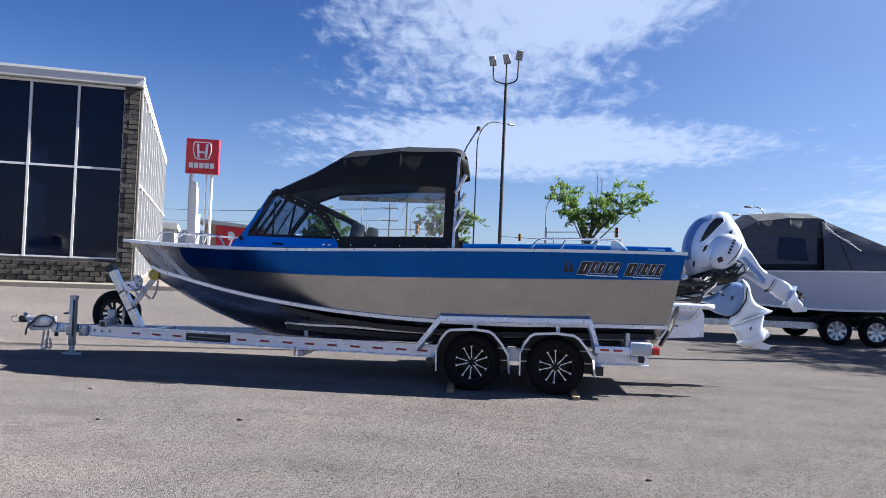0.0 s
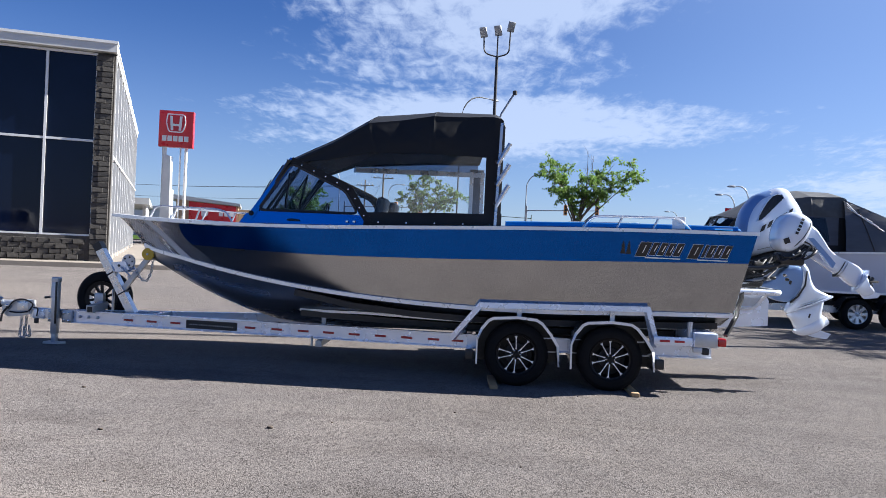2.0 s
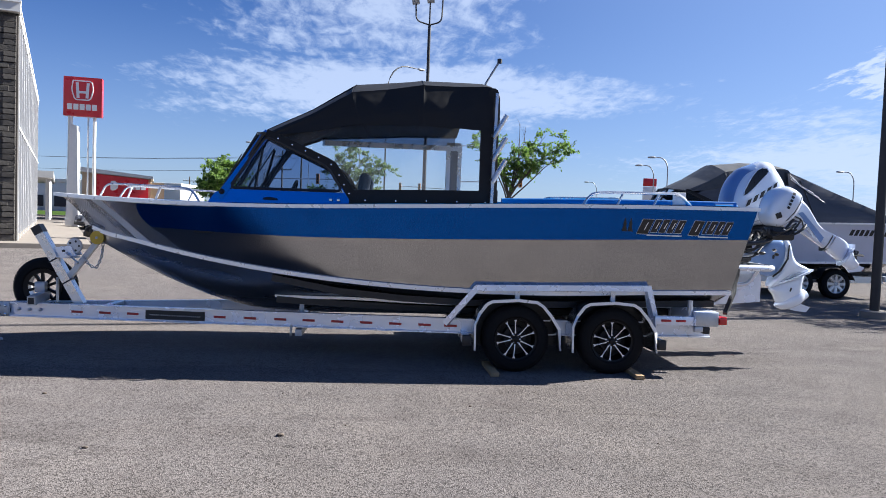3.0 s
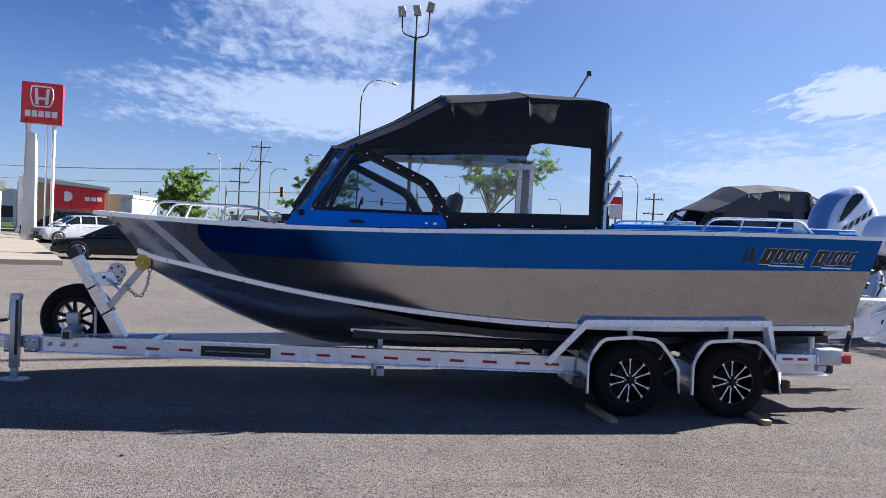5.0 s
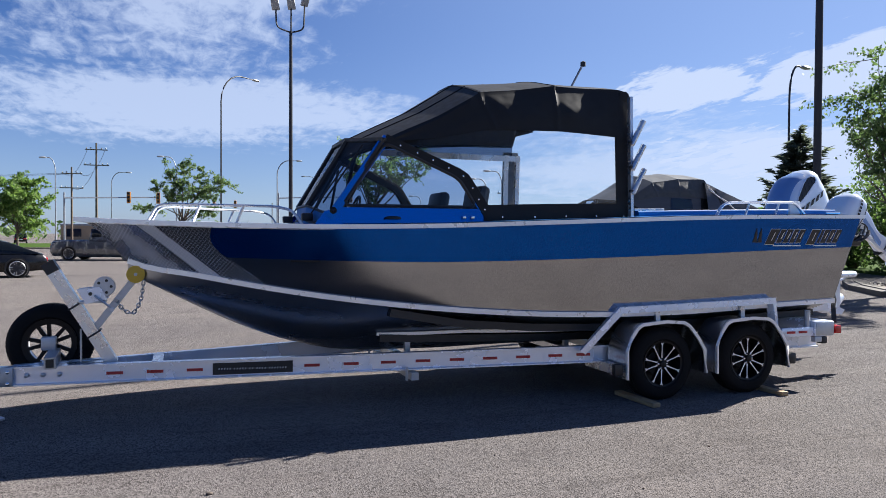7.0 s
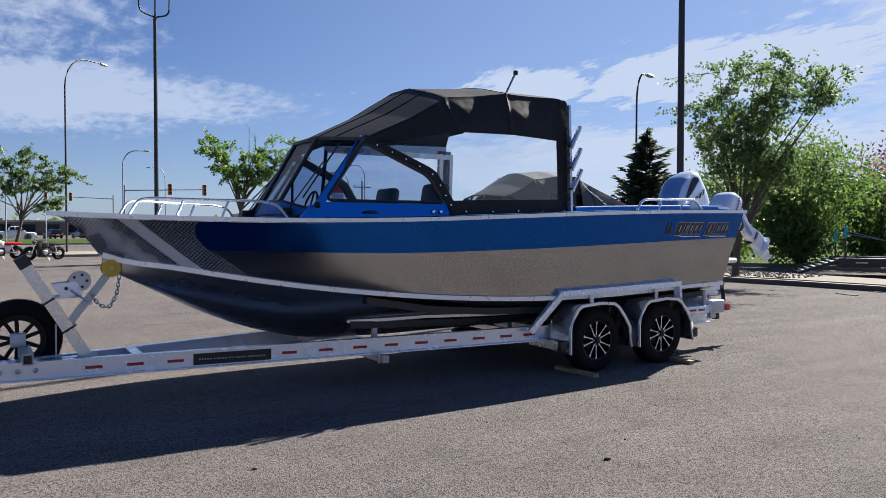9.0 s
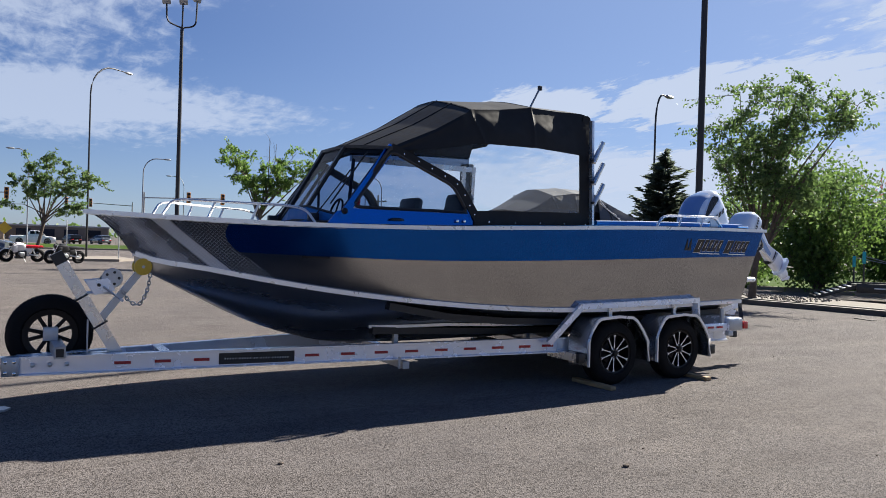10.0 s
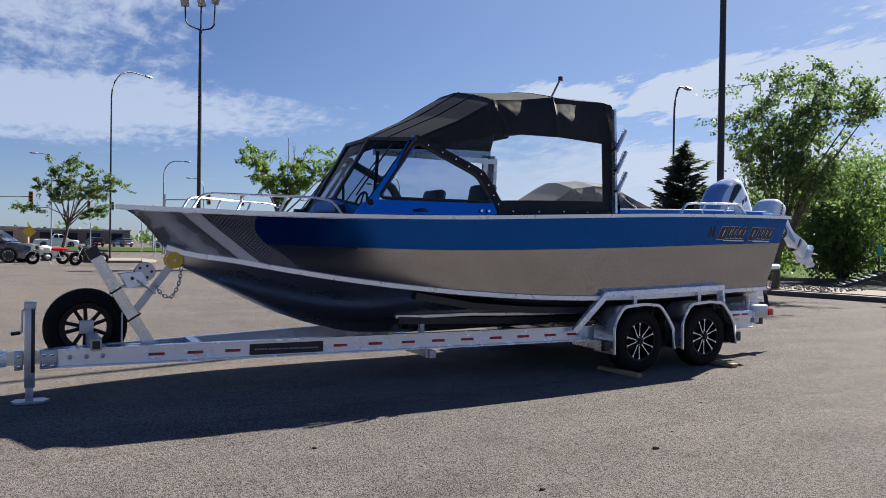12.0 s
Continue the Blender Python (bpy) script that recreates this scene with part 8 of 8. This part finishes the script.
    for s in (-1, 1):
        for a, b in zip(ends[::2], ends[1::2]):
            put("side_glass", pane(a, b, s), CAR_GLASS)
        put("mirror", box(B(), (xs[3] - 0.15, s * (w + 0.10) - 0.08, belt), (xs[3], s * (w + 0.10) + 0.08, belt + 0.14), 0.03), paint)
        for x in (-L * 0.60, L * 0.62):
            R = 0.40 if pickup else 0.335
            wh = put("wheel", lathe(B(), [(0.0, R * 0.6), (-0.005, R - 0.025), (0.02, R), (0.19, R), (0.215, R - 0.025), (0.215, 0.02)], (x, s * (w + 0.012), R), "y", 28, -s), RUBBER)
            put("arch", lathe(B(), [(0.0, R + 0.005), (0.0, R + 0.055)], (x, s * (w + 0.004), R), "y", 28, -s, caps=False), BLACK, wh)
            put("rim", lathe(B(), [(-0.004, R * 0.76), (0.010, R * 0.72), (0.02, R * 0.66), (0.05, R * 0.6), (0.05, 0.02)], (x, s * (w + 0.013), R), "y", 26, -s), POLE_DARK, wh)
            put("rim_lip", sweep(B(), [(x + R * 0.73 * math.cos(q), s * (w + 0.012), R + R * 0.73 * math.sin(q)) for q in (2 * math.pi * k / 24 for k in range(24))], 0.012, 5, closed=True), ALU, wh)
            for k in range(10):
                q = 2 * math.pi * (k // 2) / 5 + (0.2 if k % 2 else -0.2)
                put("rim_spoke", sweep(B(), [(x, s * (w + 0.0), R), (x + R * 0.71 * math.cos(q), s * (w + 0.008), R + R * 0.71 * math.sin(q))], 0.015, 5), ALU, wh)
        put("headlight", box(B(), (L * 0.90, s * w * 0.55 - 0.16, hood * 0.60), (L * 0.985, s * w * 0.55 + 0.16, hood * 0.76), 0.03), CHROME)
        put("tail_light", box(B(), (-L * 1.005, s * w * 0.66 - 0.18, belt * 0.66), (-L * 0.93, s * w * 0.66 + 0.18, belt * 0.82), 0.02), RED_LENS)
    put("windscreen", screen_pane(L * (0.20 if not pickup else 0.27), x1 - 0.08 * L), CAR_GLASS)
    put("rear_glass", screen_pane(x0 + 0.05 * L, L * (-0.50 if not (pickup or hatch) else -0.84 if hatch else -0.15)), CAR_GLASS)
    put("bumper", box(B(), (L * 0.93, -w * 0.85, 0.28), (L * 1.02, w * 0.85, 0.48), 0.04), BLACK)
    put("grille", box(B(), (L * 0.95, -w * 0.4, 0.5), (L * 1.01, w * 0.4, hood * 0.70), 0.03), BLACK)
    put("plate", box(B(), (-L * 1.02, -0.26, belt * 0.58), (-L * 0.99, 0.26, belt * 0.72), 0.005), WHITE)
    if pickup:
        put("bed_opening", box(B(), (-L * 0.93, -w * 0.82, belt - 0.02), (-L * 0.16, w * 0.82, belt + 0.015), 0.005), BLACK)
    return ob


car("parked_sedan", (-11.4, 23.6, 0), 194, 4.75, 1.85, 1.43, CAR_BLACK, "glossy black sedan parked in the lot")
car("parked_suv", (-18.4, 39.0, 0), 222, 4.5, 1.82, 1.68, CAR_SILVER, "silver compact SUV parked behind a black sedan", hatch=True)
car("parked_suv", (-18.6, 49.0, 0), 190, 4.6, 1.85, 1.66, CAR_WHITE, "white compact SUV parked behind others", hatch=True)
car("parked_suv", (-21.6, 45.5, 0), 196, 4.8, 1.95, 1.9, CAR_BLACK, "black SUV parked by the white posts", hatch=True)
car("pickup_truck", (-8.65, 41.3, 0), -18, 5.6, 2.0, 1.88, CAR_GREY, "grey pickup truck parked by the road", pickup=True)
car("pickup_truck", (-3.7, 112.0, 0), 4, 5.7, 2.0, 1.9, CAR_WHITE, "white pickup truck far off on the road", pickup=True)
car("parked_sedan", (12.0, 118.0, 0), 0, 4.6, 1.8, 1.45, CAR_WHITE, "pale sedan far off beyond the verge")
for k, (x, y, p_) in enumerate(((-38, 120, CAR_GREY), (-33, 121, CAR_WHITE), (-28, 122, CAR_BLACK), (2.0, 125, CAR_BLACK), (6.5, 128, CAR_GREY))):
    car("parked_sedan", (x, y, 0), 90 + 5 * k, 4.5, 1.8, 1.5, p_, ("grey car", "white car", "black car", "black car", "grey car")[k] + " parked far off across the road", hatch=True)
car("pickup_truck", (-16.4, 7.9, 0), 193, 5.7, 2.0, 2.15, CAR_WHITE, "white pickup truck parked opposite the glass front", pickup=True)


def motorcycle(base, yaw, tank, label):
    ob = thing("motorcycle", base, label, "motorcycle", "parked motorcycles")
    m = Matrix.Translation(base) @ pose(0, 0, 0, -9, 0, yaw)

    def put(nm, bm, material, parent=ob):
        bmesh.ops.transform(bm, matrix=m, verts=bm.verts)
        return part(nm, bm, material, parent)

    for x in (-0.72, 0.72):
        wh = put("wheel", sweep(B(), [(x + 0.255 * math.cos(t), 0, 0.33 + 0.255 * math.sin(t)) for t in (2 * math.pi * k / 20 for k in range(20))], 0.088, 8, closed=True), RUBBER)
        put("hub", lathe(B(), [(-0.06, 0.05), (0.06, 0.05)], (x, 0, 0.33), "y", 12), GALV, wh)
        for k in range(8):
            q = 2 * math.pi * k / 8
            put("spoke", sweep(B(), [(x, 0, 0.33), (x + 0.23 * math.cos(q), 0, 0.33 + 0.23 * math.sin(q))], 0.008, 4), GALV, wh)
    put("fork", sweep(B(), [(0.72, -0.09, 0.33), (0.45, -0.09, 0.98)], 0.03, 8), CHROME)
    put("fork", sweep(B(), [(0.72, 0.09, 0.33), (0.45, 0.09, 0.98)], 0.03, 8), CHROME)
    put("swingarm", sweep(B(), [(-0.72, 0.1, 0.33), (-0.1, 0.1, 0.45)], 0.035, 8), GALV)
    put("engine", box(B(), (-0.18, -0.2, 0.25), (0.30, 0.2, 0.62), 0.08), POLE_DARK)
    put("crankcase", lathe(B(), [(-0.23, 0.10), (-0.20, 0.13), (0.20, 0.13), (0.23, 0.10)], (0.05, 0, 0.42), "y", 16), GALV)
    put("frame", sweep(B(), [(0.42, 0, 0.92), (0.25, 0, 0.60), (0.0, 0, 0.30), (-0.25, 0, 0.42), (-0.35, 0, 0.76), (-0.85, 0, 0.82)], 0.03, 8), BLACK)
    put("shock", sweep(B(), [(-0.55, 0.14, 0.40), (-0.42, 0.14, 0.76)], 0.03, 8), GALV)
    put("tank", loft([(0.58, 0.14, 0, 0.28, 0.13), (0.74, 0.15, 0, 0.36, 0.20), (0.92, 0.17, 0, 0.30, 0.18), (1.0, 0.18, 0, 0.12, 0.08)], 16), tank)
    put("seat", box(B(), (-0.74, -0.15, 0.74), (-0.10, 0.15, 0.88), 0.05), SIGN_RED if tank is WHITE else BLACK)
    put("tail", box(B(), (-0.95, -0.10, 0.76), (-0.6, 0.10, 0.86), 0.04), SIGN_RED if tank is WHITE else BLACK)
    put("handlebar", sweep(B(), [(0.36, -0.36, 1.02), (0.45, -0.15, 1.0), (0.45, 0.15, 1.0), (0.36, 0.36, 1.02)], 0.016, 6), BLACK)
    put("headlight", lathe(B(), [(0, 0.08), (0.08, 0.10), (0.10, 0.09)], (0.5, 0, 0.9), "x", 14), BLACK)
    put("exhaust", sweep(B(), [(0.2, -0.18, 0.3), (-0.3, -0.2, 0.28), (-0.8, -0.2, 0.42)], [0.03, 0.035, 0.055], 8), CHROME)
    put("radiator_shroud", box(B(), (0.26, -0.21, 0.52), (0.46, 0.21, 0.88), 0.05), tank)
    put("side_cover", box(B(), (-0.42, -0.17, 0.48), (-0.10, 0.17, 0.74), 0.05), tank)
    put("skid_plate", box(B(), (-0.15, -0.16, 0.19), (0.34, 0.16, 0.27), 0.03), BLACK)
    for y in (-1, 1):
        put("cylinder", lathe(B(), [(0.10, 0.07), (0.14, 0.09), (0.17, 0.07), (0.20, 0.09), (0.23, 0.07), (0.26, 0.09), (0.32, 0.06)], (0.14, 0, 0.46), "y", 14, y), GALV)
    put("side_stand", sweep(B(), [(0.0, 0.12, 0.3), (-0.1, 0.35, 0.06)], 0.015, 6), GALV)
    put("front_fender", sweep(B(), [(0.72 + 0.36 * math.cos(t), 0, 0.33 + 0.36 * math.sin(t)) for t in np.linspace(0.5, 2.4, 8)], 0, square=(0.12, 0.012)), tank)


motorcycle((-5.45, 37.4, 0), 192, WHITE, "white and red motorcycle parked on its stand")
motorcycle((-3.6, 35.6, 0), 206, BLACK, "black motorcycle parked on its stand")

# yellow diamond sign by the road, small posts
ds = thing("warning_sign", (-6.6, 66.0, 0), "yellow diamond warning sign on a thin post", "sign")
part("panel", slab(B(), [(-6.6, 66, 1.35), (-6.05, 66, 1.9), (-6.6, 66, 2.45), (-7.15, 66, 1.9)], (0, 0.02, 0)), YELLOW, ds)
part("post", sweep(B(), [(-6.6, 66.05, 0), (-6.6, 66.05, 2.4)], 0.03, 6), GALV, ds)
for x, y in ((-0.4, 41.5), (1.5, 50.0), (-2.9, 47.0)):
    sp = thing("sign_post", (x, y, 0), "thin grey sign post beside the road", "post", "sign posts")
    part("post", sweep(B(), [(x, y, 0), (x, y, 2.4)], 0.03, 6), GALV, sp)

# flat equipment trailer at the lot's edge
ft = thing("flatbed_trailer", (20.6, 8.0, 0), "black flatbed trailer with slatted ramps by the shrubs", "trailer")
T = Matrix.Translation((20.1, 7.0, 0)) @ pose(0, 0, 0, 0, 0, -52)
CYAN = mat("cyan_webbing", (0.02, 0.36, 0.44), (0.015, 0.28, 0.35), 20.0, 0.6)


def ftp(nm, bm, material, parent=ft, lab=""):
    bmesh.ops.transform(bm, matrix=T, verts=bm.verts)
    return part(nm, bm, material, parent, lab)


ftp("deck", box(B(), (-1.6, -1.05, 0.47), (5.0, 1.05, 0.58), 0.01), BLACK)
for y in (-1.08, 1.02):
    ftp("side_beam", box(B(), (-1.7, y, 0.34), (5.0, y + 0.07, 0.64), 0.01), BLACK)
    for k in range(5):
        ftp("marker", box(B(), (-1.2 + 1.2 * k, y - 0.004, 0.47), (-0.85 + 1.2 * k, y + 0.074, 0.51), 0.001), WHITE, ft, "white reflective marker")
for k in range(6):
    ftp("ramp_slat", box(B(), (-2.75 + 0.18 * k, -0.9, 0.17 + 0.065 * k), (-2.64 + 0.18 * k, 0.9, 0.20 + 0.065 * k), 0.005), WHITE)
for y in (-0.9, 0.85):
    ftp("ramp_rail", sweep(B(), [(-2.85, y, 0.12), (-1.6, y, 0.56)], 0, square=(0.06, 0.10)), BLACK)
ftp("ramp_foot", box(B(), (-2.92, -0.95, 0.02), (-2.80, 0.95, 0.16), 0.02), BLACK)
for x in (1.6, 2.5):
    for y in (-1.25, 1.25):
        ftp("wheel", lathe(B(), [(-0.1, 0.18), (-0.1, 0.30), (-0.08, 0.34), (0.08, 0.34), (0.1, 0.30), (0.1, 0.18), (0.05, 0.02)], (x, y, 0.34), "y", 22), RUBBER)
for x, y, h in ((-1.5, -1.0, 1.75), (-1.5, 1.0, 1.6), (0.2, -1.0, 1.9)):
    post = ftp("stake", sweep(B(), [(x, y, 0.6), (x, y, h)], 0.03, 6), BLACK)
    ftp("strap", box(B(), (x - 0.05, y - 0.05, h - 0.45), (x + 0.05, y + 0.05, h - 0.05), 0.015), CYAN, post, "cyan ratchet strap")
for a, b in (((-1.5, -1.0, 1.55), (1.4, -1.0, 0.75)), ((-1.5, 1.0, 1.5), (1.6, 0.8, 0.9)), ((0.2, -1.0, 1.8), (2.6, -0.8, 1.3))):
    ftp("rope", sweep(B(), [a, b], 0.014, 5), POLE_GREY)
ftp("jack", sweep(B(), [(4.9, 0, 0.02), (4.9, 0, 0.6)], 0.04, 8), GALV)
load = thing("tarped_load", (22.0, 4.6, 0.58), "black tarped load strapped on a flatbed trailer", "load")
rows = []
for i in range(13):
    x = 1.2 + 3.6 * i / 12
    high = 0.62 + (1.25 + 0.12 * noise.noise((x * 1.3, 0.5, 4.0))) * min(1.0, i / 3.0, (12 - i) / 1.5)
    rows.append([Vector((x, y, 0.58 + (high - 0.58) * q + 0.05 * noise.noise((x * 2.0, y * 2.0, 9.0)))) for y, q in ((-1.0, 0), (-0.97, 0.45), (-0.9, 0.85), (-0.6, 1.0), (0, 1.06), (0.6, 1.0), (0.9, 0.85), (0.97, 0.45), (1.0, 0))])
ftp("tarp", grid(B(), rows), CANVAS, load)
